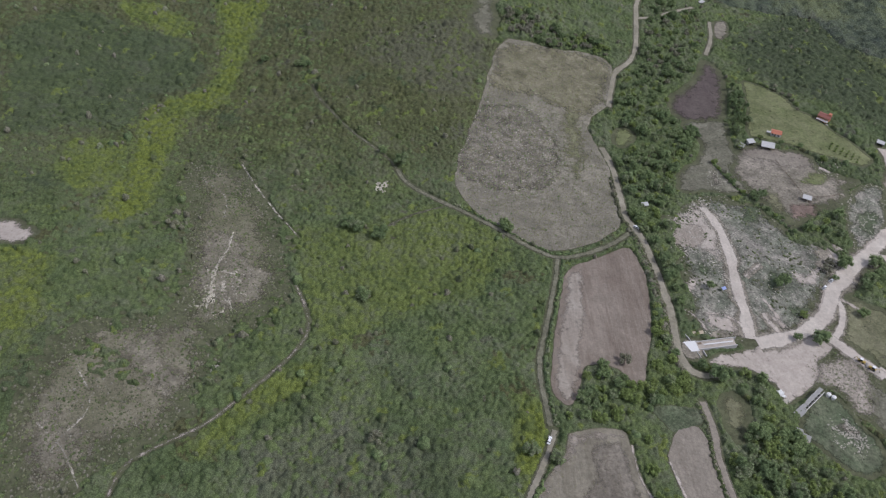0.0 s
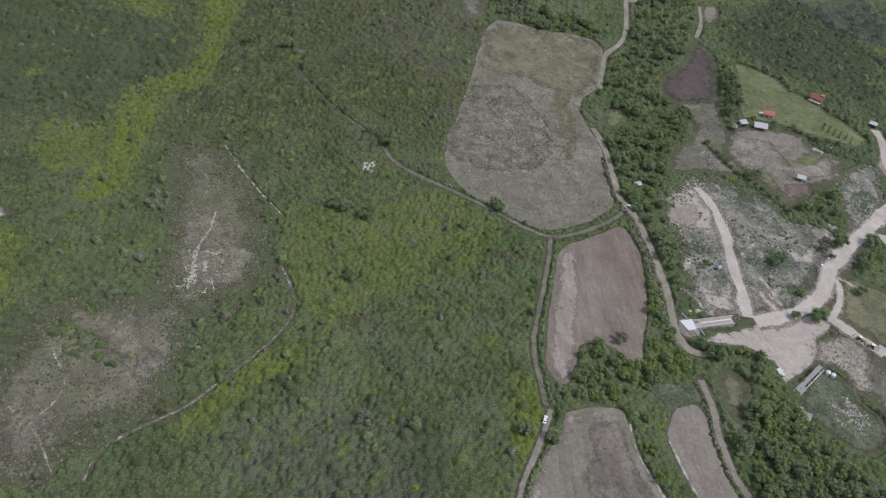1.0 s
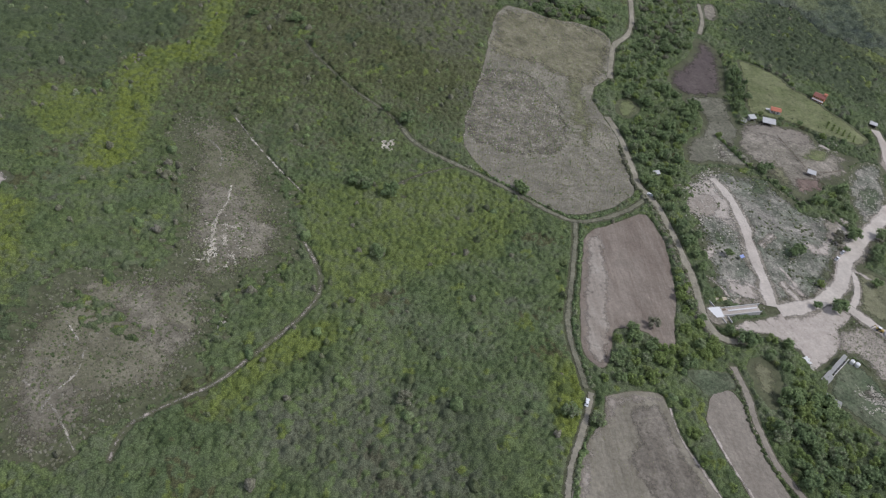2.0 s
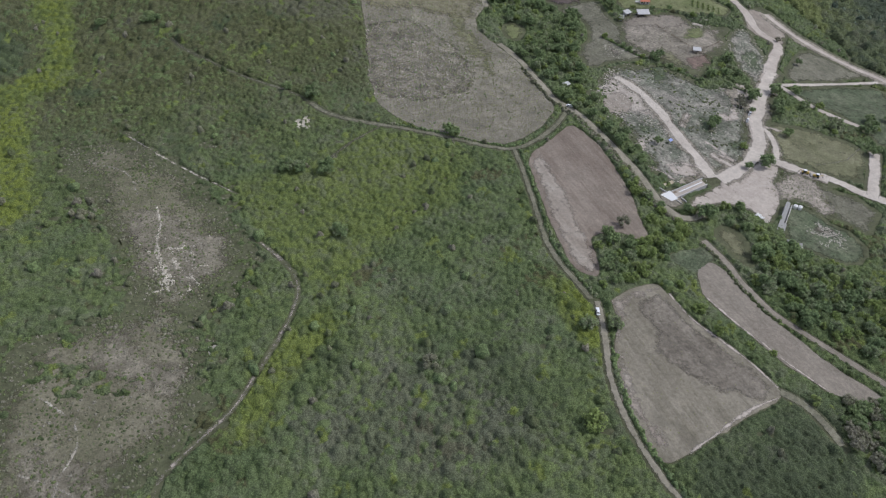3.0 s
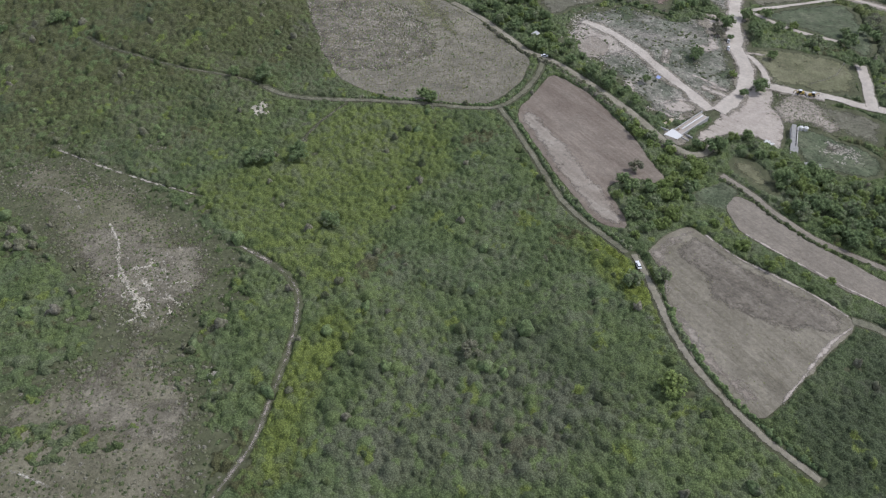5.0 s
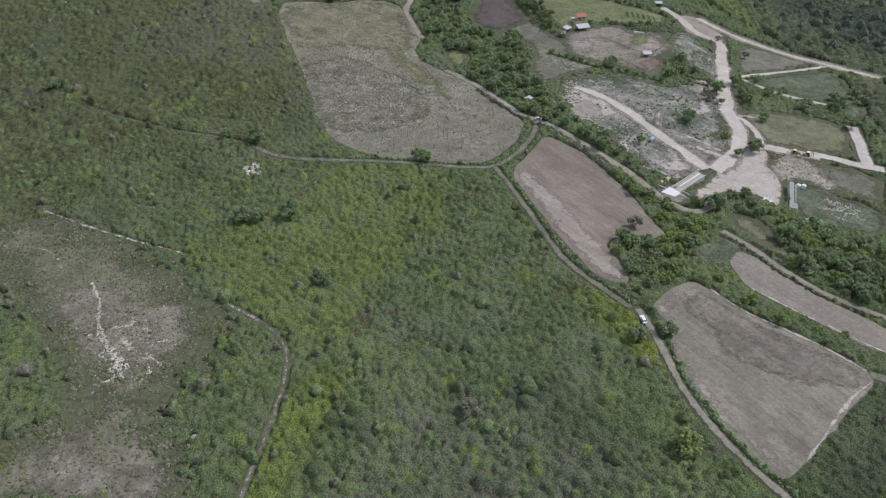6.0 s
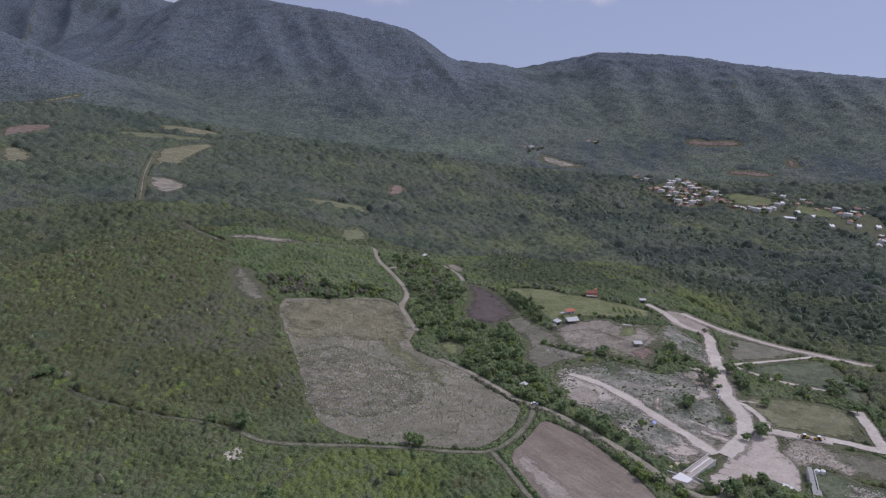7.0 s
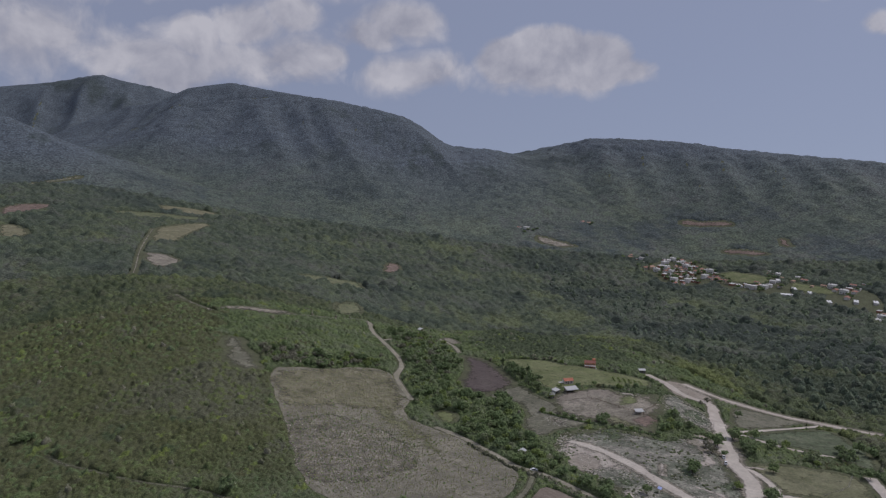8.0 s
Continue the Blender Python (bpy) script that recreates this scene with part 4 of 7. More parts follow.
WASTE_E = [(216.1, 266.3), (232.5, 280.8), (245.9, 281.4), (224.8, 237.9), (205.8, 222.7), (201, 231.9), (208.2, 251.8)]
VALLEY_LIGHT = [(469.4, 693.7), (476.2, 638.1), (420.5, 523.4), (343.9, 390), (336, 335.6), (320.1, 285.7), (291.3, 283.2), (282.8, 321.6), (287.1, 367.4), (362, 494.5), (388.8, 600.7)]
VALLEY_LIGHT_B = [(602.4, 475.2), (608.9, 456.5), (581.7, 415.9), (592.8, 377.6), (569.2, 363.4), (551.3, 390.4), (564.7, 436.4)]
VALLEY_LIGHT_C = [(17.3, 508.3), (57, 526.8), (96.6, 517.9), (112.3, 470.1), (85.7, 446.3), (55.1, 457), (26.1, 469.6)]
VALLEY_DARK = [(546.8, 792), (589.4, 702.6), (578.6, 583.1), (579.6, 482.2), (570.5, 398.2), (586.8, 331.7), (351.6, 207.5), (340, 258.6), (340.6, 309.1), (351.9, 382.2), (435.9, 531.9), (478.6, 650.1)]
VALLEY_DARK_B = [(654.9, 548.2), (671.6, 501.6), (679.7, 448), (682.8, 384.8), (619.4, 349.4), (602.5, 408.7), (609.6, 468.6), (611.6, 519.9)]
LOWER_PALE = [(45, 114.2), (64, 116.2), (65.6, 111.3), (46.9, 106.7), (40.8, 98.4), (33.4, 85.5), (30.9, 70), (31.6, 55.5), (24.3, 58.9), (23.8, 71.4), (29.4, 89.7), (38, 104.5)]
LOWER_WALL = [(33.6, 54.9), (43.5, 57), (55.1, 60), (65.7, 61.6), (71.7, 61.8)]
SPOT_RED_HOUSE = [(230.3, 337.5)]
SPOT_ORANGE_HOUSE = [(194.5, 319.3)]
SPOT_SHEDS = [(185, 306.1), (176.3, 309.6), (169.8, 305.5), (190.2, 260.3), (258.8, 319.1), (204.8, 511.2), (100.7, 246.1)]
SPOT_LONG_SHED = [(135.4, 128.5), (149.7, 140)]
SPOT_HUT = [(134.3, 118)]
SPOT_TANKS = [(152.7, 138.9), (154.3, 137.7)]
SPOT_FENCE = [(185.6, 293.9), (188.3, 276.5), (190.1, 264.9), (194.9, 249.8)]
SPOT_CORRAL = [(193.6, 262.5), (204.1, 264.4), (211.9, 267.9)]
SPOT_RAMP = [(101.3, 158.3), (126.7, 161.7)]
SPOT_CARS = [(93, 229), (36.6, 109), (179.4, 201.6), (174.3, 197)]
SPOT_DIGGERS = [(173.8, 156.5), (177.3, 152.7)]
SPOT_HEAPS = [(132.7, 138.5), (134.1, 134.7), (219.7, 290.3), (211.1, 293.9)]
SPOT_TARP = [(124.9, 191.4)]
VILLAGE_A = [(675.3, 683.7), (683.1, 680.4), (680.2, 667.5), (697.3, 674.7), (710.2, 679), (723.1, 683.2), (731.3, 682.1), (697.7, 664.9), (689.6, 649.9), (703.6, 653.1), (724.4, 666), (732.4, 664.8), (721.9, 652), (719.7, 644.3), (700.1, 640.3)]
VILLAGE_B = [(685.5, 637.6), (676.4, 639.4), (674.4, 647.4), (680.2, 626.4), (691, 626.1), (703.6, 627.1), (713.2, 627.5), (722.8, 627.8), (674.1, 609.2), (668.8, 614), (686.7, 610.4), (664.5, 624.4), (726, 621), (725.8, 614.4), (734.8, 615)]
VILLAGE_C = [(702.3, 604.8), (705.3, 598.3), (706.3, 590.1), (706.3, 583.1), (702.2, 569.8), (700.1, 561.4), (704.1, 542.2), (702.4, 533.1), (716.2, 534.9), (709.8, 524.1), (719.6, 523.1), (735.8, 528.7), (763.3, 549.8), (764.6, 540.2), (766.2, 514.1)]
VILLAGE_D = [(762.8, 502.9), (754.7, 474.2), (753.8, 463.2), (740.6, 442.2), (757.4, 445.2), (771.6, 447.9), (758.1, 435.7), (722.4, 428.7), (689.1, 377.8), (665.5, 364.6), (647.4, 358.7), (633.4, 898.3), (737.3, 878.6), (694.4, 728.7), (700.2, 712.2)]
SPOT_HALLS = [(696.6, 484.1), (724.5, 493.4), (718.8, 469.8), (696, 434.7), (711.2, 413.1), (717.6, 395.5), (699.6, 551.1), (745.4, 527.4)]
OUTCROP = [(-30.3, 246.4), (-27.2, 251.1), (-83.5, 135.1), (-63.2, 442)]
VILLAGE_GROUND = [(669.2, 688.5), (724.4, 691.6), (750.6, 673.2), (739.9, 616.3), (700.2, 589.8), (660.3, 588.9), (649.7, 621.1), (660, 659.4)]
STREET_GROUND = [(708.2, 591.6), (710.2, 571.5), (714.2, 537.4), (749.3, 522.2), (696.4, 476.8), (691.1, 509.8), (683.9, 543.7), (689.6, 573)]
EAST_VILLAGE = [(707.9, 449.6), (773.1, 454), (755.7, 418.6), (730.7, 395.7), (650.4, 354.8), (693.3, 391.5), (680.6, 420.7)]


def rounded(points, rounds=2, closed=True):
    """Corners cut twice, so that field edges bend as ploughs turn."""
    p = np.array(points, float)
    for _ in range(rounds):
        a, b = (p, np.roll(p, -1, 0)) if closed else (p[:-1], p[1:])
        cut = np.stack([a * 0.8 + b * 0.2, a * 0.2 + b * 0.8], 1).reshape(-1, 2)
        p = cut if closed else np.concatenate([p[:1], cut, p[-1:]])
    return p


def spaced(p, step, closed=False):
    q = np.concatenate([p, p[:1]]) if closed else p
    run = np.concatenate([[0], np.cumsum(np.hypot(*np.diff(q, axis=0).T))])
    n = max(3, int(run[-1] / step))
    s = np.linspace(0, run[-1], n, endpoint=not closed)
    return np.stack([np.interp(s, run, q[:, 0]), np.interp(s, run, q[:, 1])], 1)


def ragged(p, amount, rough):
    out = []
    for x, y in p:
        v = noise.noise_vector(Vector((x * rough, y * rough, 3.7)))
        w = noise.noise_vector(Vector((x * rough * 4, y * rough * 4, 1.7)))
        out.append((x + amount * (v.x + 0.4 * w.x), y + amount * (v.y + 0.4 * w.y)))
    return np.array(out)


CLEAR, LINES = [], []


def patch(name, points, lift, mat, label, category="field", clear=True, rag=1.1, step=8.0, edge=1.6, soft=0.0):
    """A stretch of ground with a look of its own, draped a hand's width over the land."""
    p = ragged(spaced(rounded(points), edge, True), rag, 0.12)
    if clear:
        CLEAR.append(p)
    if soft:
        step = min(step, max(1.6, soft * 0.5))
    bm = bmesh.new()
    f = bm.faces.new([bm.verts.new((x, y, 0)) for x, y in p])
    bmesh.ops.triangulate(bm, faces=[f])
    low, high = p.min(0), p.max(0)
    for axis in (0, 1):
        normal = (1, 0, 0) if axis == 0 else (0, 1, 0)
        for at in np.arange(low[axis] + step, high[axis], step):
            co = (at, 0, 0) if axis == 0 else (0, at, 0)
            bmesh.ops.bisect_plane(bm, geom=bm.verts[:] + bm.edges[:] + bm.faces[:], plane_co=co, plane_no=normal)
    bmesh.ops.triangulate(bm, faces=bm.faces[:])
    co = np.array([v.co[:2] for v in bm.verts])
    for v, z in zip(bm.verts, ground_z(co[:, 0], co[:, 1])):
        v.co.z = z + lift
    for f in bm.faces:
        if f.normal.z < 0:
            f.normal_flip()
        f.smooth = True
    me = bpy.data.meshes.new(name)
    bm.to_mesh(me)
    bm.free()
    if soft:
        a, b = p, np.roll(p, -1, 0)
        away = np.full(len(co), 1e9)
        for k in range(len(p)):
            ab = b[k] - a[k]
            u = np.clip(((co - a[k]) @ ab) / (ab @ ab + 1e-9), 0, 1)
            away = np.minimum(away, np.hypot(*(co - a[k] - u[:, None] * ab).T))
        me.attributes.new("fade", "FLOAT", "POINT").data.foreach_set("value", np.clip(away / soft, 0, 1))
        mat = dissolving(mat)
    me.materials.append(mat)
    return tagged(new(name, me), label, category, kind="structure")


def ribbon(name, points, width, lift, mat, label, category="road", wobble=0.35, verge=0.55, step=2.6, worn=1.25):
    """A road or track along its centre line, with a slight crown, thinning out into tufts at its edges."""
    p = spaced(rounded(points, 2, False), step)
    LINES.append((p, width / 2 + verge))
    width = width + 1.3
    way = np.gradient(p, axis=0)
    side = np.stack([-way[:, 1], way[:, 0]], 1) / np.hypot(way[:, 0], way[:, 1])[:, None]
    across = (-1, -0.5, 0, 0.5, 1)
    verts = []
    for (x, y), (sx, sy) in zip(p, side):
        l = width / 2 * (1 + wobble * noise.noise(Vector((x * 0.11, y * 0.11, 0.3))))
        r = width / 2 * (1 + wobble * noise.noise(Vector((x * 0.11, y * 0.11, 7.3))))
        for a in across:
            d = a * (l if a < 0 else r)
            verts.append((x + sx * d, y + sy * d, 0.06 * (1 - a * a)))
    verts = np.array(verts)
    verts[:, 2] += ground_z(verts[:, 0], verts[:, 1]) + lift
    n = len(across)
    k = np.arange(len(p) * n).reshape(len(p), n)
    faces = np.stack([k[:-1, :-1].ravel(), k[:-1, 1:].ravel(), k[1:, 1:].ravel(), k[1:, :-1].ravel()], 1)[:, ::-1]
    me = mesh_from(name, verts, faces, dissolving(mat), True)
    rim = min(0.75, 1.1 / (width / 2))  # the outer metre thins out
    fade = np.tile([min(1.0, (1 - abs(a)) / rim) for a in across], len(p)) * worn
    me.attributes.new("fade", "FLOAT", "POINT").data.foreach_set("value", fade.astype(np.float32))
    return tagged(new(name, me), label, category, kind="structure")


patch("field", STUBBLE, 0.10, M_STUBBLE, "large fallow field of dry stubble dotted with shrubs")
patch("stony_ground", STUBBLE_STONY, 0.16, M_STONY, "stony brown ground with white stones", "ground", False, 4.0, soft=5)
patch("grass_patch", STUBBLE_GREEN, 0.20, M_GREENED, "thin yellowish grass across a dry field", "grass", False, 4.0, soft=9)
patch("grass_patch", STUBBLE_TOP, 0.22, M_YELLOWED, "thin yellowish grass at the head of a dry field", "grass", False, 4.0, soft=10)
patch("field", PLOUGHED, 0.10, M_PLOUGH, "ploughed reddish brown field")
patch("field_margin", PLOUGHED_PALE, 0.16, M_PALE, "pale dry margin of a ploughed field", "field", False, 2.5, soft=3.5)
patch("field", LOWER_FIELD, 0.10, M_LOWER, "dry yellowish brown stubble field")
patch("turned_soil", LOWER_DARK, 0.16, M_LOWER_DARK, "darker turned soil in a stubble field", "field", False, 3.0, soft=4)
patch("field_margin", LOWER_PALE, 0.16, M_PALE, "pale dry margin of a stubble field", "field", False, 2.0, soft=4)
patch("field", STRIP_FIELD, 0.10, M_STRIP, "curved strip of bare brown farmland")
patch("field", GRASS_FIELD, 0.10, M_LUSH, "small dark green grass field")
patch("field", DARK_FIELD, 0.14, M_DARK_FIELD, "dark purplish ploughed field", soft=7)
patch("field", FALLOW_FIELD, 0.10, M_FALLOW, "grey green fallow field beside a stream wood", soft=4)
patch("meadow", MEADOW, 0.10, M_GRASS, "mown green meadow around two houses", "meadow", soft=2)
patch("farmyard", YARD, 0.10, M_YARD, "trodden brown grey farmyard", "farmyard", rag=3.0, soft=8)
patch("bare_ground", YARD_DUST, 0.14, M_STRIP, "pinkish grey dusty ground by the sheds", "ground", False, 3.0, soft=5)
patch("grass_patch", YARD_GREEN_B, 0.14, M_GREENED, "thin grass at the edge of the farmyard", "grass", False, 3.0, soft=6)
patch("bare_ground", RUBBLE_FARM, 0.14, M_DUST, "pale rubble beside the farmyard", "ground", False, 2.5, soft=4)
patch("stony_ground", FALLOW_PALE, 0.14, M_STONY, "pale stony patch in the fallow field", "ground", False, 3.0, soft=4)
patch("clearing", SOUTH_CLEAR, 0.10, M_GREENED, "brown green clearing between the trees", "clearing", True, 3.0, soft=5)
patch("bare_ground", APRON_GROUND, 0.10, M_YARD, "trodden ground around the concrete apron", "ground", True, 1.0, soft=2)
patch("corral_ground", CORRAL_SOIL, 0.16, M_RED_SOIL, "reddish brown trampled corral soil", "ground", False, 2.0, soft=4)
patch("grass_patch", YARD_GREEN, 0.16, M_GRASS, "green grass patch in a farmyard", "grass", False, 2.5, soft=5)
patch("field", RED_PLOT, 0.10, M_YARD, "small bare brown plot among trees", soft=3)
patch("meadow", GREEN_PLOT, 0.10, M_GRASS, "small green clearing by the lane", "meadow", soft=4)
patch("bare_ground", PLAZA, 0.16, M_DUST, "levelled dusty construction ground", "ground", True, 1.0, soft=2)
patch("bare_ground", DUST_APRON, 0.12, M_APRON, "grey dusty ground with dry weeds", "ground", True, 2.0, soft=4)
patch("waste_ground", WASTE, 0.06, M_WASTE, "weedy waste ground with bare patches", "ground", False, 3.0, soft=6)
patch("waste_ground", WASTE_E, 0.06, M_WASTE, "stony waste ground beside the road", "ground", True, 2.5, soft=4)
patch("bare_ground", RUBBLE_PALE, 0.12, M_DUST, "pale rubble and dumped earth", "ground", False, 5.0, soft=9)
patch("bare_ground", PINK_PATCH, 0.18, M_PALE, "pinkish bare earth among rubble", "ground", False, 3.0, soft=3)
patch("bare_ground", SCREE, 0.12, M_YARD, "pale eroded bank beside the road", "ground", False, 3.0, soft=5)
patch("bare_ground", CUT_BANK, 0.12, M_YARD, "brown spoil beside the new ramp", "ground", False, 1.5, soft=2.5)
for outline in (WASTE_DUST_A, WASTE_DUST_B, WASTE_DUST_C, WASTE_DUST_D):
    patch("bare_ground", outline, 0.12, M_DUST, "bare dusty ground among weeds", "ground", False, 3.0, soft=3.5)
for outline in (WASTE_GREEN_A, WASTE_GREEN_B, WASTE_GREEN_C, WASTE_GREEN_D, WASTE_GREEN_E):
    patch("weedy_ground", outline, 0.12, M_LUSH, "dark green weeds on waste ground", "weeds", False, 3.0, soft=4)
patch("meadow", EAST_GRASS, 0.08, M_GREENED, "green pasture beside the dirt road", "meadow", True, 3.0, soft=4)
patch("field", EAST_GREY, 0.08, M_LUSH, "grey green fallow plot with rows of shrubs", "field", True, 2.0, soft=4)
patch("field", NORTH_GREY, 0.08, M_FALLOW, "grey green fallow plot below the back road", "field", True, 2.0, soft=4)
patch("meadow", SE_GRASS, 0.08, M_LUSH, "dark green grass field beside a long shed", "meadow", True, 2.0, soft=3)
patch("bare_ground", SE_PALE, 0.14, M_STONY, "pale stony patch in a grass field", "ground", False, 3.0, soft=5)
patch("field", EAST_FIELD, 0.06, M_FALLOW, "dry field south of the dirt road", "field", True, 2.0, soft=5)
patch("dry_hillside", DRY_HILL, 0.06, M_DRY, "dry grassy hillside with thin scrub", "hillside", False, 9.0, soft=9)
for outline in (DRY_CORE, DRY_MID, DRY_LOW):
    patch("bare_hillside", outline, 0.11, M_BARE_HILL, "bare brown soil showing through dry grass", "hillside", False, 6.0, soft=6)
patch("bare_ground", LIME_WEST, 0.12, M_DUST, "bare pale quarry ground on the hillside", "ground", True, 3.0, soft=4)
patch("bare_ground", BARE_SLOPE, 0.12, M_FALLOW, "bare grey slope between scrub and trees", "ground", True, 4.0, soft=7)
patch("bare_ground", BARE_SLOPE_B, 0.12, M_STUBBLE, "bare strip at the head of the field", "ground", True, 4.0, soft=5)
for outline, mat, label in ((FARM_A, M_YARD, "bare brown hill field"), (FARM_B, M_FARM, "pale green brown hill field"), (FARM_C, M_FARM_GREEN, "narrow green terrace field"),
                            (FARM_D, M_FARM, "pale terrace field"), (FARM_RED, M_RED_SOIL, "red soil field on the upper slope"), (FARM_F, M_YARD, "narrow bare hill field"),
                            (FARM_G, M_FARM_GREEN, "pale green hill field"), (FARM_H, M_FARM_GREEN, "small green hill field"), (FARM_RED_B, M_RED_SOIL, "red earth clearing in the woods"),
                            (FARM_W, M_FARM, "stony hill field"), (VILLAGE_GREEN, M_GRASS, "green sports ground of the village"), (VILLAGE_GREEN_B, M_GRASS, "green meadow beside the village"),
                            (TERRACE_A, M_RED_SOIL, "reddish cut terrace above the village"), (TERRACE_B, M_RED_SOIL, "reddish bank above the village"),
                            (TERRACE_C, M_RED_SOIL, "red landslip above the village"), (TERRACE_D, M_YARD, "brown clearing on the lower slope")):
    patch("field", outline, 0.4, mat, label, "field", True, 3.5, 10.0, 4.0, soft=5.0)

CLEAR.extend(rounded(o) for o in (VILLAGE_GROUND, STREET_GROUND, EAST_VILLAGE))  # no forest among the houses

patch("bare_ground", NORTH_BARE, 0.10, M_PALE, "bare brown ground where two roads meet", "ground", True, 2.0, soft=3)
for way, broad in ((MAIN_ROAD, 13.0), (RUBBLE_ROAD, 11.0), (EAST_ROAD, 8.5), (LOOP, 5.5), (SPUR, 6.0), (SPUR_B, 5.0)):
    ribbon("verge", way, broad, 0.15, M_YARD, "dusty trodden verge of a dirt road", "verge", wobble=0.7, worn=0.85)
ribbon("verge", BACK_ROAD, 15.0, 0.12, M_YARD, "trodden brown verge of the back road", "verge", wobble=0.5, worn=1.0)
ribbon("road", MAIN_ROAD, 7.0, 0.24, M_ROAD, "wide pale dirt road", wobble=0.4, worn=1.25)
ribbon("road", MAIN_ROAD_N, 6.8, 0.22, M_DUST, "wide pale dirt road")
ribbon("road", BACK_ROAD, 4.5, 0.20, M_DUST, "dusty back road along the woods")
ribbon("road", LINK_A, 2.3, 0.20, M_ROAD, "narrow dirt road between plots")
ribbon("road", LINK_B, 3.2, 0.20, M_DUST, "narrow dirt road between plots")
ribbon("road", EAST_ROAD, 4.9, 0.26, M_ROAD, "pale dirt road with parked machines")
ribbon("road", EAST_ROAD_B, 4.5, 0.22, M_ROAD, "pale dirt road")
ribbon("road", EAST_LANE, 5.2, 0.26, M_ROAD, "short pale dirt lane")
ribbon("road", LOOP, 2.6, 0.20, M_ROAD, "curved dirt bypass lane")
ribbon("road", RUBBLE_ROAD, 5.2, 0.20, M_ROAD, "dusty road through rubble", wobble=0.6, worn=1.15)
ribbon("road", SPUR, 2.4, 0.18, M_DUST, "short dusty spur", wobble=0.7, worn=0.8)
for line, broad in (([(111.3, 177.1), (118.9, 177.9), (123.9, 175.9), (127.7, 172.9)], 1.4), ([(105.4, 177.7), (109, 173.5), (111.3, 167.9)], 1.6), ([(142.5, 188.4), (145.1, 181.5), (146.7, 172.3)], 2.0),
                    ([(176.8, 192.4), (181.7, 189.5), (186.1, 185.6)], 2.2)):
    ribbon("wheel_track", line, broad, 0.2, M_DUST, "wheel track across waste ground", "track", wobble=0.7, worn=0.75)
ribbon("road", SPUR_B, 1.8, 0.18, M_DUST, "short dusty spur", wobble=0.7, worn=0.75)
for line in (LANE_N, LANE):
    ribbon("track", line, 3, 0.18, M_TRACK, "worn dirt lane between hedges", "track")
ribbon("track", LANE_S, 2.4, 0.18, M_STRIP, "pale dirt lane beside a strip field", "track")
ribbon("track", LANE_W, 2.2, 0.18, M_TRACK, "narrow dirt lane", "track")
ribbon("track", LANE_FAR, 2.6, 0.18, M_TRACK, "narrow dirt lane", "track")
ribbon("track", LINK_LANE, 1.8, 0.18, M_GRASS_TRACK, "grassy lane below the field", "track")
ribbon("track", SIDE_LANE, 1.7, 0.20, M_GRASS_TRACK, "grassy lane beside the ploughed field", "track")
ribbon("track", SIDE_LANE_S, 1.6, 0.18, M_TRACK, "grassy lane beside the stubble field", "track")
for line in (LOWER_WALL, [(66, 109.5), (65.8, 97.7), (69.3, 87.5), (73.3, 76.3), (74.8, 65)], [(78.5, 104), (80.5, 92), (83.6, 81), (85.5, 72.9), (91, 58.7)]):
    ribbon("verge", line, 0.5, 0.22, M_DUST, "pale bare strip at the edge of a field", "verge", 0.9, 0.2, worn=0.8)
ribbon("track", DRY_GAP, 2.6, 0.18, M_GRASS_TRACK, "grassy gap between hedges", "track")
ribbon("footpath", HILL_PATH, -0.1, 0.16, M_GRASS_TRACK, "faint path through the scrub", "path", 0.8, 0.75, worn=0.85)
ribbon("footpath", FOOTPATH, 0.5, 0.16, M_DUST, "narrow broken footpath along the hill", "path", 1.2, 0.45, worn=0.54)
ribbon("footpath", FENCE_PATH, 0.4, 0.16, M_LIME, "pale stony boundary path", "path", 1.4, 0.0, worn=0.68)
ribbon("footpath", LOOP_PATH, 0.7, 0.16, M_GRASS_TRACK, "faint path through the scrub", "path", 0.7, 0.0, worn=0.7)
ribbon("rill", LIME_STREAK, -0.5, 0.18, M_LIME, "white stony gully washed into the hillside", "rill", 1.0, 0.0, worn=0.75)
for line in RILLS:
    ribbon("rill", line, 0.2, 0.18, M_LIME, "pale stony rill washed into the hillside", "rill", 1.3, 0.0, worn=0.55)
for line, width in ((FAR_ROAD, 1.2), (CUT_ROAD, 0.9), (FAR_LANE, 0.6), (TOWER_ROAD, 2.6)):
    ribbon("road", line, width, 0.5, M_TRACK, "distant dirt road over the hills", wobble=0.8, verge=1.2, step=6.5, worn=0.8)


# ---- scrub and woods ----
def inside(p, outline):
    """Which of the points lie in the outline."""
    x, y = p[:, 0], p[:, 1]
    hit = np.zeros(len(p), bool)
    o = np.asarray(outline, float)
    low, high = o.min(0), o.max(0)
    k = np.where((x > low[0]) & (x < high[0]) & (y > low[1]) & (y < high[1]))[0]
    if not len(k):
        return hit
    px, py, h = x[k], y[k], np.zeros(len(k), bool)
    for (ax, ay), (bx, by) in zip(o, np.roll(o, -1, 0)):
        if ay != by:
            h ^= ((ay > py) != (by > py)) & (px < (bx - ax) * (py - ay) / (by - ay) + ax)
    hit[k] = h
    return hit


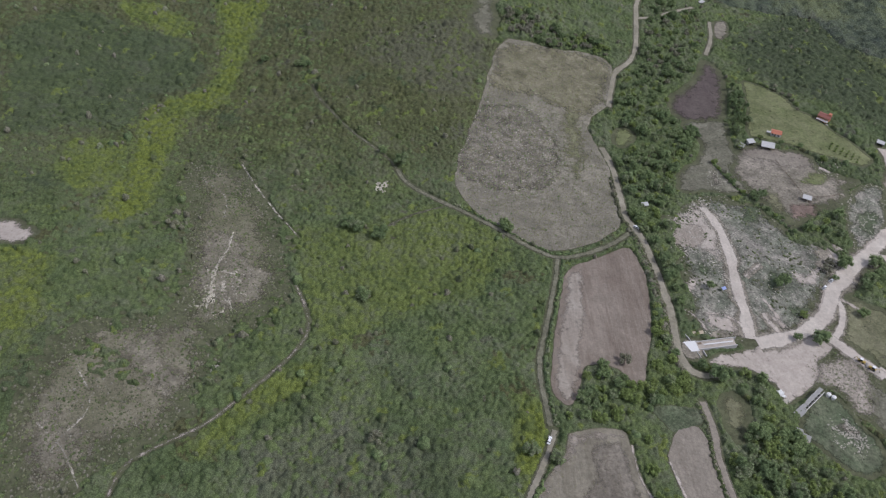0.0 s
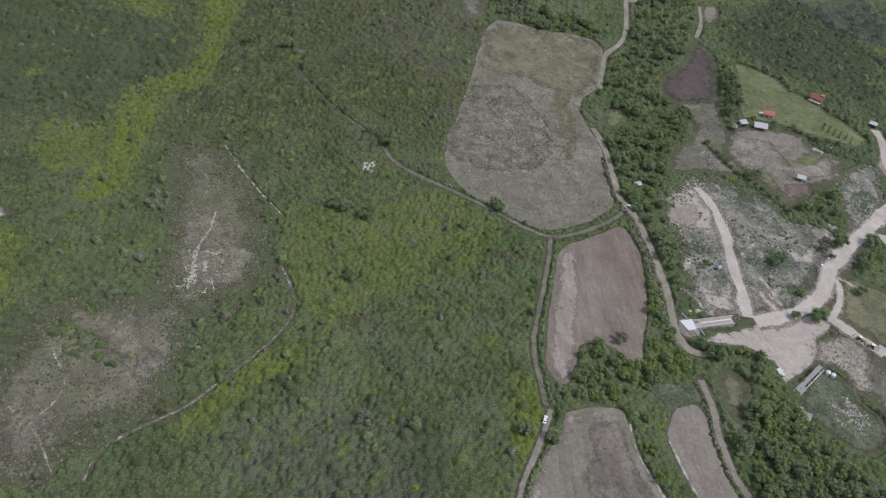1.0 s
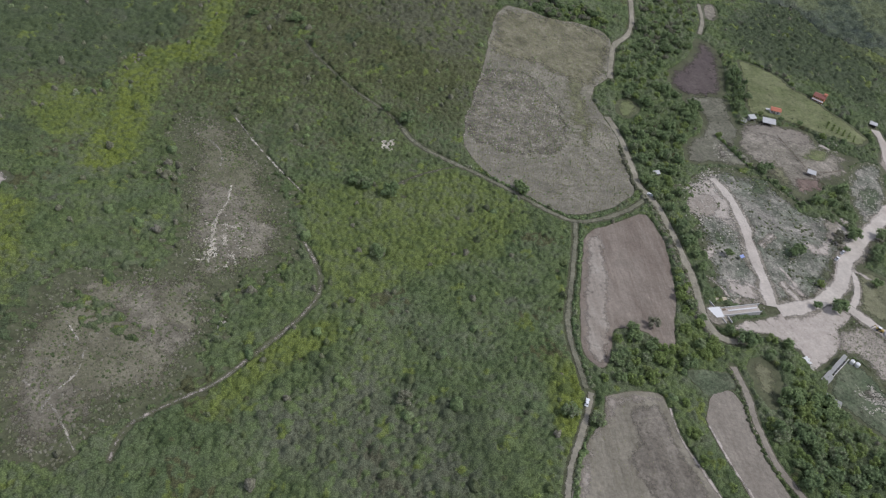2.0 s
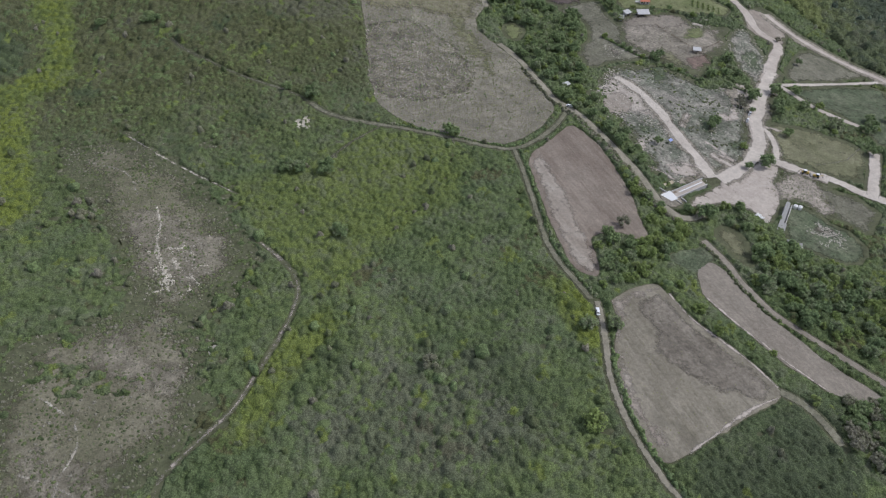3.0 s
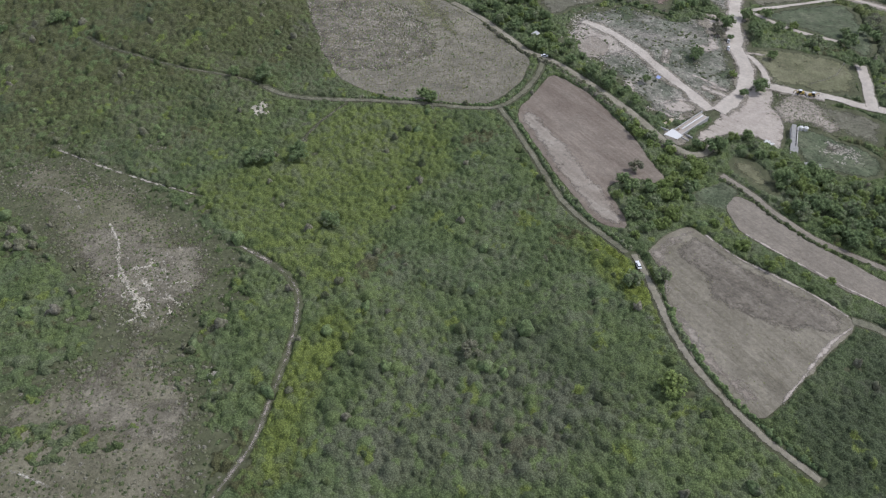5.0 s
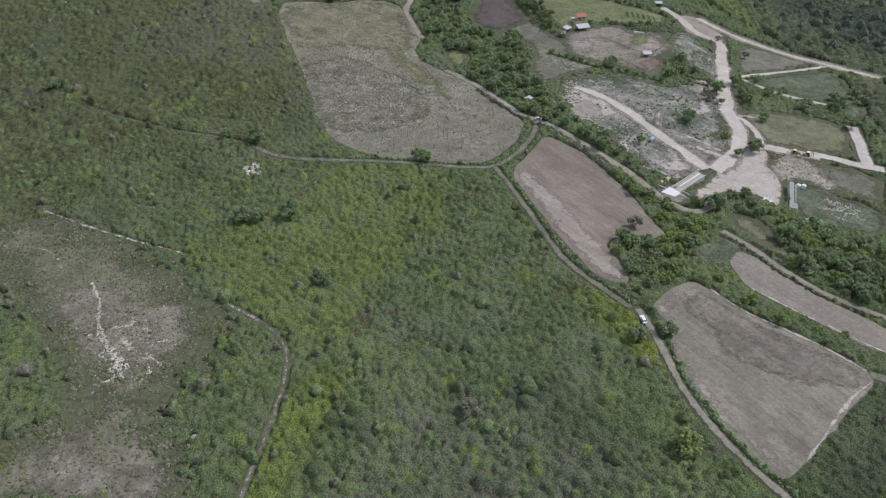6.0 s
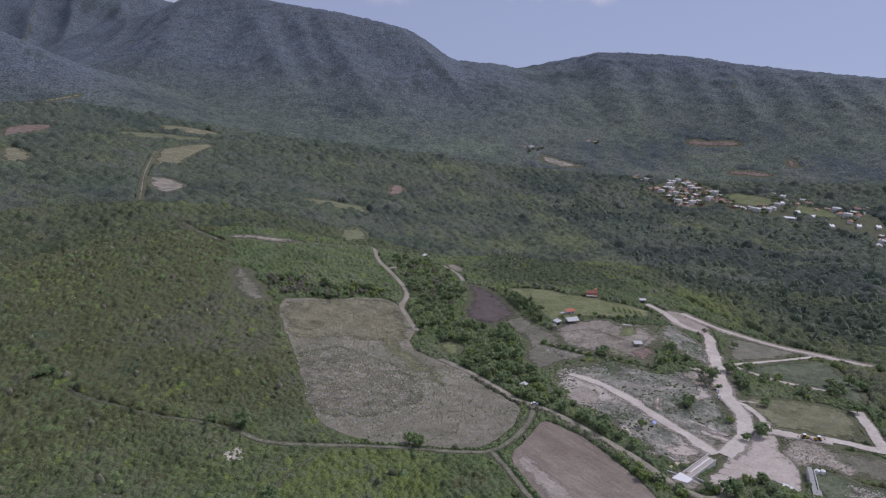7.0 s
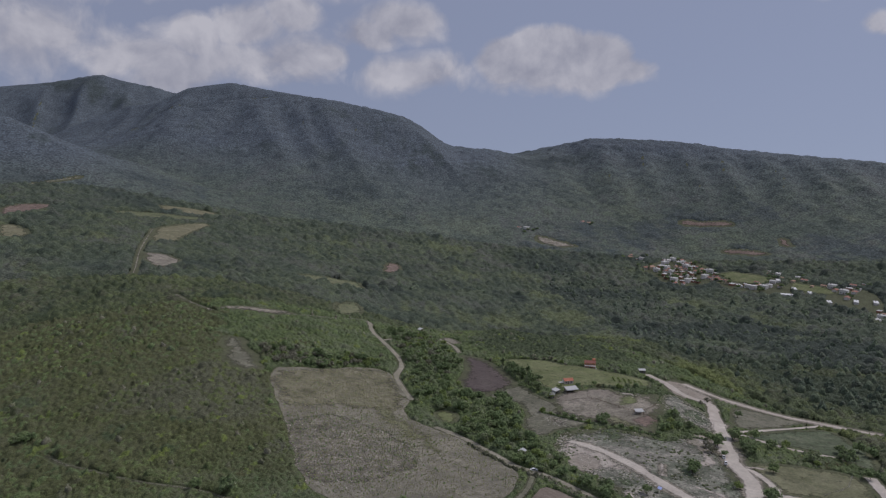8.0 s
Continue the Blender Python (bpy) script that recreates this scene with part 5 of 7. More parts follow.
def open_ground(p):
    """Which points are on fields, yards or roads."""
    hit = np.zeros(len(p), bool)
    for o in CLEAR:
        hit |= inside(p, o)
    for line, reach in LINES:
        low, high = line.min(0) - reach, line.max(0) + reach
        k = np.where((p[:, 0] > low[0]) & (p[:, 0] < high[0]) & (p[:, 1] > low[1]) & (p[:, 1] < high[1]))[0]
        if not len(k):
            continue
        d = np.full(len(k), 1e9)
        for a, b in zip(line[:-1], line[1:]):
            ab = b - a
            u = np.clip(((p[k] - a) @ ab) / (ab @ ab), 0, 1)
            d = np.minimum(d, np.hypot(*(p[k] - a - u[:, None] * ab).T))
        hit[k] |= d < reach
    return hit


def lump(seed, seg, rings, rough=0.3, low=-0.25):
    """A knobbly dome of leaves about one unit in radius: corners and triangles."""
    r = np.random.RandomState(seed)
    verts, faces = [], []
    for j in range(rings):
        e = low + (0.5 * math.pi * 0.86 - low) * j / max(1, rings - 1) if rings > 1 else 0.1
        for i in range(seg):
            a = 2 * math.pi * (i + 0.5 * (j % 2) + r.uniform(-0.25, 0.25)) / seg
            d = 1 + r.uniform(-rough, rough)
            verts.append((d * math.cos(e) * math.cos(a), d * math.cos(e) * math.sin(a), 0.85 * d * math.sin(e)))
    verts.append((r.uniform(-0.15, 0.15), r.uniform(-0.15, 0.15), 0.85 * (1 + r.uniform(-rough, rough) * 0.6)))
    top = len(verts) - 1
    for j in range(rings - 1):
        for i in range(seg):
            a, b = j * seg + i, j * seg + (i + 1) % seg
            c, d = a + seg, b + seg
            faces += [(a, b, d), (a, d, c)] if j % 2 else [(a, b, c), (b, d, c)]
    for i in range(seg):
        faces.append(((rings - 1) * seg + i, (rings - 1) * seg + (i + 1) % seg, top))
    return np.array(verts), np.array(faces)


def scatter(name, p, radius, tall, mat, label, category, seg=7, rings=3, rough=0.3, sink=0.1, seed=1, kinds=10, z=None, smooth=True):
    """Many plants in one object: each is a turned, stretched copy of one of a few knobbly domes."""
    r = np.random.RandomState(seed)
    n = len(p)
    if z is None:
        z = ground_z(p[:, 0], p[:, 1])
    turn, kind = r.uniform(0, 2 * math.pi, n), r.randint(0, kinds, n)
    lean = r.uniform(0.8, 1.25, n)
    verts, faces, start = [], [], 0
    for k in range(kinds):
        m = np.where(kind == k)[0]
        if not len(m):
            continue
        v, f = lump(seed * 100 + k, seg, rings, rough)
        c, s = np.cos(turn[m])[:, None], np.sin(turn[m])[:, None]
        sx, sy = (radius[m] * lean[m])[:, None], (radius[m] / lean[m])[:, None]
        x, y = v[None, :, 0] * sx, v[None, :, 1] * sy
        out = np.stack([p[m, 0][:, None] + x * c - y * s, p[m, 1][:, None] + x * s + y * c,
                        (z[m] - sink * radius[m])[:, None] + (v[None, :, 2] + 0.25) * tall[m][:, None]], 2)
        verts.append(out.reshape(-1, 3))
        faces.append((f[None] + (np.arange(len(m)) * len(v))[:, None, None] + start).reshape(-1, 3))
        start += len(m) * len(v)
    return tagged(new(name, mesh_from(name, np.concatenate(verts), np.concatenate(faces), mat, smooth)), label, category, kind="stuff")


def lattice(x0, x1, y0, y1, step, seed, jitter=0.48):
    r = np.random.RandomState(seed)
    x, y = np.meshgrid(np.arange(x0, x1, step), np.arange(y0, y1, step))
    p = np.stack([x.ravel(), y.ravel()], 1)
    p[:, 0] += 0.5 * step * (np.round(p[:, 1] / step) % 2)
    return p + r.uniform(-jitter, jitter, p.shape) * step


def wave_of(p, scale, seed):
    """Smooth random field over the plan, about -1 to 1."""
    r = np.random.RandomState(seed)
    out = np.zeros(len(p))
    for k in range(14):
        a, f = r.uniform(0, 2 * math.pi), r.uniform(0.5, 2.2) / scale
        out += np.sin(2 * math.pi * f * (p[:, 0] * math.cos(a) + p[:, 1] * math.sin(a)) + r.uniform(0, 6.3))
    return out / 14 * 2.2


WOODS = (STREAM_WOOD, NORTH_WOOD, MID_WOOD, LANE_WOOD, SOUTH_WOOD, SOUTH_EAST_WOOD)


def close_by(p):
    return (p[:, 0] > -280) & (p[:, 0] < 305) & (p[:, 1] > 26) & (p[:, 1] < 520) & (p[:, 0] > -0.62 * p[:, 1] - 105) & (p[:, 0] < 0.72 * p[:, 1] + 120)


def crowns(q, x0, y0, nx, ny, step, tall, r, seed, share=None):
    """The height and the own chance of the highest dome over each point, for domes on one jittered lattice."""
    cx = x0 + (np.arange(nx)[:, None] - 1 + r.uniform(0.05, 0.95, (nx, ny))) * step
    cy = y0 + (np.arange(ny)[None, :] - 1 + r.uniform(0.05, 0.95, (nx, ny))) * step
    wide = step * r.uniform(0.42, 0.86, (nx, ny))
    c = np.stack([cx.ravel(), cy.ravel()], 1)
    high = tall * (0.30 + 0.55 * wide / step + r.uniform(-0.22, 0.42, (nx, ny))) * (1 + 0.22 * wave_of(c, 26 * step, seed + 1) + 0.18 * wave_of(c, 7 * step, seed + 2)).reshape(nx, ny)
    chance = r.rand(nx, ny)
    if share is not None:
        high = np.where(r.rand(nx, ny) < share(c).reshape(nx, ny), high, -tall)
    i0, j0 = ((q[:, 0] - x0) / step).astype(int) + 1, ((q[:, 1] - y0) / step).astype(int) + 1
    best, own = np.full(len(q), -0.5 * tall), np.zeros(len(q))
    for di in (-1, 0, 1):
        for dj in (-1, 0, 1):
            i, j = np.clip(i0 + di, 0, nx - 1), np.clip(j0 + dj, 0, ny - 1)
            d = ((q[:, 0] - cx[i, j]) ** 2 + (q[:, 1] - cy[i, j]) ** 2) / wide[i, j] ** 2
            h = high[i, j] * (0.22 + 0.78 * np.clip(1 - d, 0, 1) ** 0.5) - 0.14 * tall * np.sqrt(d)
            won = h > best
            best, own = np.where(won, h, best), np.where(won, chance[i, j], own)
    return best, own


def canopy(name, box, cell, step, tall, stands, mat, label, category, seed, tones=None, sink=0.15, large=None, least=0.04):
    """A closed sheet of crowns: domes crowd together on a jittered lattice, the highest one shows at each place.
    large: the share of places where a larger crown overtops the rest."""
    r = np.random.RandomState(seed)
    x0, x1, y0, y1 = box
    gx, gy = np.meshgrid(np.arange(x0, x1, cell), np.arange(y0, y1, cell), indexing="ij")
    gx, gy = gx + r.uniform(-0.3, 0.3, gx.shape) * cell, gy + r.uniform(-0.3, 0.3, gx.shape) * cell
    shape = gx.shape
    p = np.stack([gx.ravel(), gy.ravel()], 1)
    on = stands(p)
    k = np.where(on)[0]
    q = p[k]
    best, own = crowns(q, x0, y0, int((x1 - x0) / step) + 3, int((y1 - y0) / step) + 3, step, tall, r, seed)
    if large is not None:
        broad = step * 1.8
        best_b, own_b = crowns(q, x0, y0, int((x1 - x0) / broad) + 3, int((y1 - y0) / broad) + 3, broad, tall * 1.5, r, seed + 5, large)
        best, own = np.maximum(best, best_b), np.where(best_b > best, own_b, own)
    best = np.maximum(best + r.uniform(-0.035, 0.035, len(q)) * tall, least * tall)
    full = on.reshape(shape)
    core = full.copy()
    core[1:] &= full[:-1]
    core[:-1] &= full[1:]
    core[:, 1:] &= full[:, :-1]
    core[:, :-1] &= full[:, 1:]
    inner = core.copy()
    inner[1:] &= core[:-1]
    inner[:-1] &= core[1:]
    inner[:, 1:] &= core[:, :-1]
    inner[:, :-1] &= core[:, 1:]
    best = np.where(inner.ravel()[k], best, 0.5 * best)
    best = np.where(core.ravel()[k], best, -sink)
    index = np.full(len(p), -1)
    index[k] = np.arange(len(k))
    g = index.reshape(shape)
    f = np.stack([g[:-1, :-1].ravel(), g[1:, :-1].ravel(), g[1:, 1:].ravel(), g[:-1, 1:].ravel()], 1)
    f = f[(f >= 0).all(1)]
    me = mesh_from(name, np.column_stack([q, ground_z(q[:, 0], q[:, 1]) + best]), f, mat, True)
    kinds = {"own": own, **(tones(q, own) if tones else {})}
    for key, values in kinds.items():
        me.attributes.new(key, "FLOAT", "POINT").data.foreach_set("value", np.clip(values, 0, 1).astype(np.float32))
    return tagged(new(name, me), label, category, kind="stuff")


def grow_near():
    r = np.random.RandomState(11)

    def bent(p, far):
        return p + np.stack([wave_of(p, 45, 14), wave_of(p, 45, 15)], 1) * far + np.stack([wave_of(p, 9, 16), wave_of(p, 9, 18)], 1) * far * 0.35

    def wooded(p):
        hit = np.zeros(len(p), bool)
        for o in WOODS:
            hit |= inside(p, o)
        return hit

    def waste_at(p):
        edge = wave_of(p, 26, 3) * 6 + wave_of(p, 9, 13) * 2.5
        q = p + np.stack([edge, wave_of(p, 30, 19) * 6], 1)
        return inside(q, WASTE)

    def dry_at(p):
        share = np.zeros(len(p))
        for far in (-16, -8, 3, 10, 18):
            q = bent(p, far)
            share += 0.2 * (inside(q, DRY_HILL) & ~inside(q, DRY_HILL_GREEN))
        return share + 0.32 * wave_of(p, 5, 21) + 0.2 * wave_of(p, 14, 22) > 0.5

    def scrub_at(p):
        hit = close_by(p)
        k = np.where(hit)[0]
        q = p[k]
        hit[k] = ~(open_ground(q) | waste_at(q) | dry_at(q)) & (wave_of(q, 34, 8) + 0.5 * wave_of(q, 6, 28) < 1.55)
        return hit

    def share_in(q, outlines, far=1.0):
        share = np.zeros(len(q))
        for o, most in outlines:
            share = np.maximum(share, most * np.mean([inside(bent(q, d * far), o) for d in (-12, -5, 4, 9, 16)], 0))
        return share

    def tones(q, own):
        fresh = share_in(q, ((BRIGHT_BAND, 0.8), (BRIGHT_WEST, 0.6), (BRIGHT_TOP, 0.6), (BRIGHT_LEFT, 0.7), (BRIGHT_PATH, 0.6), (BRIGHT_EDGE, 0.8), (BRIGHT_MID, 0.4)), 0.6) * (0.5 + 0.5 * (own < 0.65))
        fresh = np.maximum(fresh, (wave_of(q, 24, 29) + 0.6 * wave_of(q, 7, 30) > 0.8) * (own < 0.6) * 0.5)
        deep = share_in(q, ((DEEP_WEST, 0.6), (DEEP_WEST_B, 0.6), (DEEP_EAST, 0.8), (DEEP_SOUTH, 0.85), (DEEP_MID, 0.7)))
        deep = np.maximum(deep, np.clip(wave_of(q, 55, 37) + 0.5 * wave_of(q, 11, 38) - 0.55, 0, 0.7))
        ashen = share_in(q, ((GREY_SOUTH, 0.5), (GREY_TOP, 0.5))) * (own > 0.25)
        ashen = np.maximum(ashen, np.clip(wave_of(q, 48, 39) + 0.6 * wave_of(q, 8, 40) - 0.75, 0, 0.7) * (own > 0.4))
        sere = np.maximum(0.5 * np.mean([inside(bent(q, far), OLIVE_TOP) for far in (-22, -11, 0, 12, 24)], 0) * (0.75 + 0.5 * own), (wave_of(q, 40, 31) + 0.7 * wave_of(q, 8, 32) > 0.95) * (own > 0.35) * 0.8)
        west = np.clip((q[:, 1] - 215) / 90, 0, 1) * (q[:, 0] < 30 + 20 * wave_of(q, 40, 36))  # browner, darker tone up the slope
        sere = np.maximum(sere, 0.62 * west * (own > 0.2))
        rest = fresh < 0.2
        return {"fresh": fresh, "sere": sere * rest * (deep < 0.4), "deep": deep * rest, "ashen": ashen * rest}

    def large(c):
        return 0.06 + 0.45 * share_in(c, ((DEEP_WEST, 1.0), (DEEP_EAST, 1.0), (GREY_SOUTH, 0.5), (DEEP_MID, 0.6))) + 0.15 * np.clip(wave_of(c, 36, 42), 0, 1)

    def hither(p):
        hit = p[:, 1] < 303
        hit[hit] = scrub_at(p[hit])
        return hit

    def thither(p):
        hit = p[:, 1] > 298
        hit[hit] = scrub_at(p[hit])
        return hit

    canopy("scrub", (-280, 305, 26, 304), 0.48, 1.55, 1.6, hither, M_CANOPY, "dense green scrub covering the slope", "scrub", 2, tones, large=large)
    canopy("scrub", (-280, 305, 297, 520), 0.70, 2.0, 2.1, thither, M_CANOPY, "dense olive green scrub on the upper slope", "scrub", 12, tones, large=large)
    p = lattice(-280, 305, 26, 520, 2.15, 5)
    p = p[close_by(p)]
    p = p[~open_ground(p)]
    u = r.rand(len(p))
    waste, wood, dry = waste_at(p), wooded(p), dry_at(p)
    size = r.uniform(0.88, 1.68, len(p)) * (1 + 0.25 * wave_of(p, 60, 4))
    k = waste & ~wood & (u < 0.38 + 0.6 * wave_of(p, 22, 10))
    scatter("weeds", p[k], size[k] * 0.46, size[k] * 0.3, M_SCRUB, "low green weeds on waste ground", "weeds", seed=6, seg=6)
    scrub = ~(waste | wood | dry)
    tufty = scrub & (u < 0.006)
    scatter("taller_bushes", p[tufty], size[tufty] * 0.95, size[tufty] * 1.75, M_SCRUB, "taller round bushes among the scrub", "bushes", seed=8, seg=8, rings=4)
    k = scrub & (u > 0.997)
    scatter("dark_bushes", p[k], size[k] * 1.25, size[k] * 1.9, M_TREE, "taller dark bushes among the scrub", "bushes", seed=10, seg=8, rings=4)
    k = scrub & ((u > 0.90) & (u < 0.906) | (u > 0.6) & (u < 0.75) & (wave_of(p, 70, 17) > 1.1))
    scatter("bare_bushes", p[k], size[k] * 0.9, size[k] * 1.75, M_TREE_GREY, "leafless grey bushes among the scrub", "bushes", seed=9, seg=8, rings=4, rough=0.45)
    p = lattice(-280, 305, 26, 520, 1.0, 15)
    p = p[close_by(p) & dry_at(p)]
    p = p[~open_ground(p) & ~wooded(p)]
    u = r.rand(len(p))
    size = r.uniform(0.3, 0.75, len(p)) * (1 + 0.25 * wave_of(p, 30, 4))
    thick = 0.64 + 0.3 * wave_of(p, 26, 9)
    for low, high, mat, seed, label in ((0.0, 0.4, M_DRY_SCRUB, 5, "low dry grey scrub on the hillside"), (0.4, 1.0, M_SCRUB, 25, "low green scrub on the dry hillside")):
        k = (u >= low * thick) & (u < high * thick)
        scatter("dry_scrub", p[k], size[k], size[k] * 0.7, mat, label, "scrub", seed=seed, seg=6, rings=2)


def grow_far():
    """Forest over the valley and the slopes, in the part of the land that lies ahead."""
    r = np.random.RandomState(12)

    def ahead(p, low, high):
        v = p - np.array((-81.0, 32.0))
        d = np.hypot(v[:, 0], v[:, 1])
        bearing = np.degrees(np.arctan2(v[:, 0], v[:, 1]))
        return (d > low) & (d < high) & (bearing > -4) & (bearing < 70)

    def belt(low, high):
        def stands(p):
            hit = ahead(p, low, high) & ~close_by(p)
            k = np.where(hit)[0]
            hit[k] = ~open_ground(p[k])
            return hit
        return stands

    def tones(broad):
        def split(q, own):
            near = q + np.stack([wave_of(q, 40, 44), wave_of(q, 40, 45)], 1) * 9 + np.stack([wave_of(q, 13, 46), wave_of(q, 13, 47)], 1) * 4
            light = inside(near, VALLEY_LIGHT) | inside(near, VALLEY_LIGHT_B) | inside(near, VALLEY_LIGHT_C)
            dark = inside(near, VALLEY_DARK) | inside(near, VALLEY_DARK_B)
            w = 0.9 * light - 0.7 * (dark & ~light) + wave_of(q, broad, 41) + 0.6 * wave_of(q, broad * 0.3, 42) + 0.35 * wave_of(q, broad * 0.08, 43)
            height = ranges(q[:, 0], q[:, 1])  # distance haze, painted as a bluer colour with height
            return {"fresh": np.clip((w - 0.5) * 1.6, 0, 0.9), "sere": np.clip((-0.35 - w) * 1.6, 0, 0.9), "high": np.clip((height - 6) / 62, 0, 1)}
        return split

    def large(c):
        return np.clip(0.18 + 0.4 * wave_of(c, 60, 48), 0, 0.6)

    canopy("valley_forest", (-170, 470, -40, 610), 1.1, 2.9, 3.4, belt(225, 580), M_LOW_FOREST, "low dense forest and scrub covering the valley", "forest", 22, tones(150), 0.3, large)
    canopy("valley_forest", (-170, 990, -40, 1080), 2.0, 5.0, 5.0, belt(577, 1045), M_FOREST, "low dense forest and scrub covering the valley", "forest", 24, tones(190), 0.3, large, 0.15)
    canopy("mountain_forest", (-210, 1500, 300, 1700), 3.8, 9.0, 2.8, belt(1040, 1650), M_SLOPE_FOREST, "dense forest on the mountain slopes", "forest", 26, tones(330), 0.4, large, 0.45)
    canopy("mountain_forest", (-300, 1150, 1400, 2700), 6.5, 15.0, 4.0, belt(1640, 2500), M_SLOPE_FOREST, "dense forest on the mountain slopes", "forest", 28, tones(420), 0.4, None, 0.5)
    def round_about(p):
        hit = ~close_by(p) & ~ahead(p, 225, 9000) & (np.hypot(p[:, 0], p[:, 1] - 60) < 460)
        k = np.where(hit)[0]
        hit[k] = ~open_ground(p[k])
        return hit

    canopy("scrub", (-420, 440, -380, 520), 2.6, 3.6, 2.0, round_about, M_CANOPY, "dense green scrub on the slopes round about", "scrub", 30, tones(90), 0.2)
    # taller trees stand in groups over the low forest
    p = lattice(-170, 980, -40, 1080, 5.2, 21)
    p = p[~close_by(p) & ahead(p, 230, 1040)]
    p = p[~open_ground(p)]
    group = wave_of(p, 210, 33) + 0.6 * wave_of(p, 60, 34) + 0.25 * wave_of(p, 14, 35)
    dark = (inside(p, VALLEY_DARK) | inside(p, VALLEY_DARK_B)) & ~inside(p, VALLEY_LIGHT)
    k = ((group > 1.1) & (r.rand(len(p)) < 0.7) | dark & (r.rand(len(p)) < 0.24)) & ~inside(p, VALLEY_LIGHT)
    p = p[k]
    size = r.uniform(1.2, 3.3, len(p))
    scatter("valley_trees", p, size, size * r.uniform(1.2, 2.2, len(p)), M_FOREST_TREES, "groups of taller dark trees in the valley forest", "trees", seg=7, rings=3, seed=23, sink=0.0)


grow_near()
grow_far()


def sprinkle(name, outline, count, low, high, flat, mat, label, category, seed, seg=6, rings=2, rough=0.4, vein=0.0, smooth=True, fray=1.5):
    """A number of small things spread over an outline, or gathered in veins."""
    r = np.random.RandomState(seed)
    o = np.asarray(outline)
    p = r.uniform(o.min(0) - 2 * fray, o.max(0) + 2 * fray, (count * (12 if vein else 4), 2))
    p = p[inside(p + r.normal(0, fray, p.shape), o)]
    if vein:
        p = p[np.minimum(np.abs(wave_of(p, 9, seed)), np.abs(wave_of(p, 14, seed + 1))) < vein * r.rand(len(p))]
    p = p[:count]
    size = r.uniform(low, high, len(p)) * r.uniform(0.6, 1.3, len(p))
    return scatter(name, p, size, size * flat, mat, label, category, seg=seg, rings=rings, rough=rough, seed=seed, smooth=smooth, z=ground_z(p[:, 0], p[:, 1]) + 0.15)


sprinkle("field_shrubs", STUBBLE_STONY, 1100, 0.16, 0.45, 0.9, M_TREE, "small dark shrubs among white stones", "shrubs", 40, 5, 2, vein=1.2)
sprinkle("field_shrubs", STUBBLE, 1000, 0.16, 0.45, 0.9, M_TREE, "small dark shrubs dotted over the stubble", "shrubs", 41, 5, 2, vein=0.9)
sprinkle("dry_grass", STUBBLE, 11000, 0.12, 0.22, 2.4, M_FIELD_GRASS, "upright tufts of dry yellow green grass", "grass", 49, 4, 1)
sprinkle("white_stones", STUBBLE_STONY, 1500, 0.12, 0.36, 0.35, M_STONE, "white stones strewn over the field", "stones", 42, 5, 1, vein=0.35, smooth=False)
sprinkle("limestone_rocks", LIME_SCATTER, 250, 0.1, 0.32, 0.45, M_STONE, "pale limestone rocks breaking through the hill", "rocks", 43, 5, 1, vein=0.4, smooth=False, fray=4.5)
sprinkle("rubble", RUBBLE_PALE, 900, 0.14, 0.45, 0.6, M_STONE, "heaps of pale rubble", "rubble", 44, 5, 1, vein=0.6, smooth=False)
sprinkle("waste_rubble", WASTE_E, 700, 0.10, 0.42, 0.5, M_STONE, "pale stones on waste ground", "rubble", 53, 5, 1, vein=0.6, smooth=False)
sprinkle("waste_rubble", WASTE, 900, 0.12, 0.38, 0.5, M_STONE, "pale stones and litter among weeds", "rubble", 47, 5, 1, vein=0.4, smooth=False)
sprinkle("farm_rubble", RUBBLE_FARM, 160, 0.10, 0.4, 0.6, M_STONE, "pale rubble beside the farmyard", "rubble", 50, 5, 1, smooth=False)
def stone_wall(line, seed):
    """A tumbled row of field stones."""
    r = np.random.RandomState(seed)
    p = spaced(np.array(line), 0.28)
    p = p + r.normal(0, 0.22, p.shape)
    size = r.uniform(0.12, 0.3, len(p))
    scatter("stone_wall", p, size, size, M_STONE, "tumbled row of pale field stones", "stone wall", seg=5, rings=2, rough=0.4, seed=seed, smooth=False)


stone_wall(LOWER_WALL, 54)
stone_wall([(184.1, 159.7), (195.1, 158.7), (202.2, 158.9), (212, 163), (221.1, 166.8)], 55)
sprinkle("field_stones", SE_RUBBLE, 420, 0.10, 0.35, 0.5, M_STONE, "rows of pale stones in the grass", "stones", 51, 5, 1, vein=0.5, smooth=False)
sprinkle("field_stones", FALLOW_PALE, 160, 0.10, 0.35, 0.5, M_STONE, "pale stones at the field edge", "stones", 52, 5, 1, smooth=False)
sprinkle("dry_stems", DUST_APRON, 900, 0.10, 0.4, 0.5, M_DRY_SCRUB, "dry weeds on dusty ground", "weeds", 48, 5, 1)
sprinkle("grass_tufts", LOWER_FIELD, 320, 0.07, 0.18, 0.6, M_FIELD_GRASS, "grass tufts in the stubble field", "grass", 45)
sprinkle("grass_tufts", YARD, 200, 0.2, 0.5, 0.5, M_DRY_SCRUB, "weeds in the farmyard", "grass", 46)


# ---- building blocks ----
def part(name, bm, mat, parent, label=""):
    me = bpy.data.meshes.new(name)
    bmesh.ops.recalc_face_normals(bm, faces=bm.faces[:])
    bm.to_mesh(me)
    bm.free()
    me.materials.append(mat)
    ob = new(name, me)
    ob.parent = parent
    return tagged(ob, label)


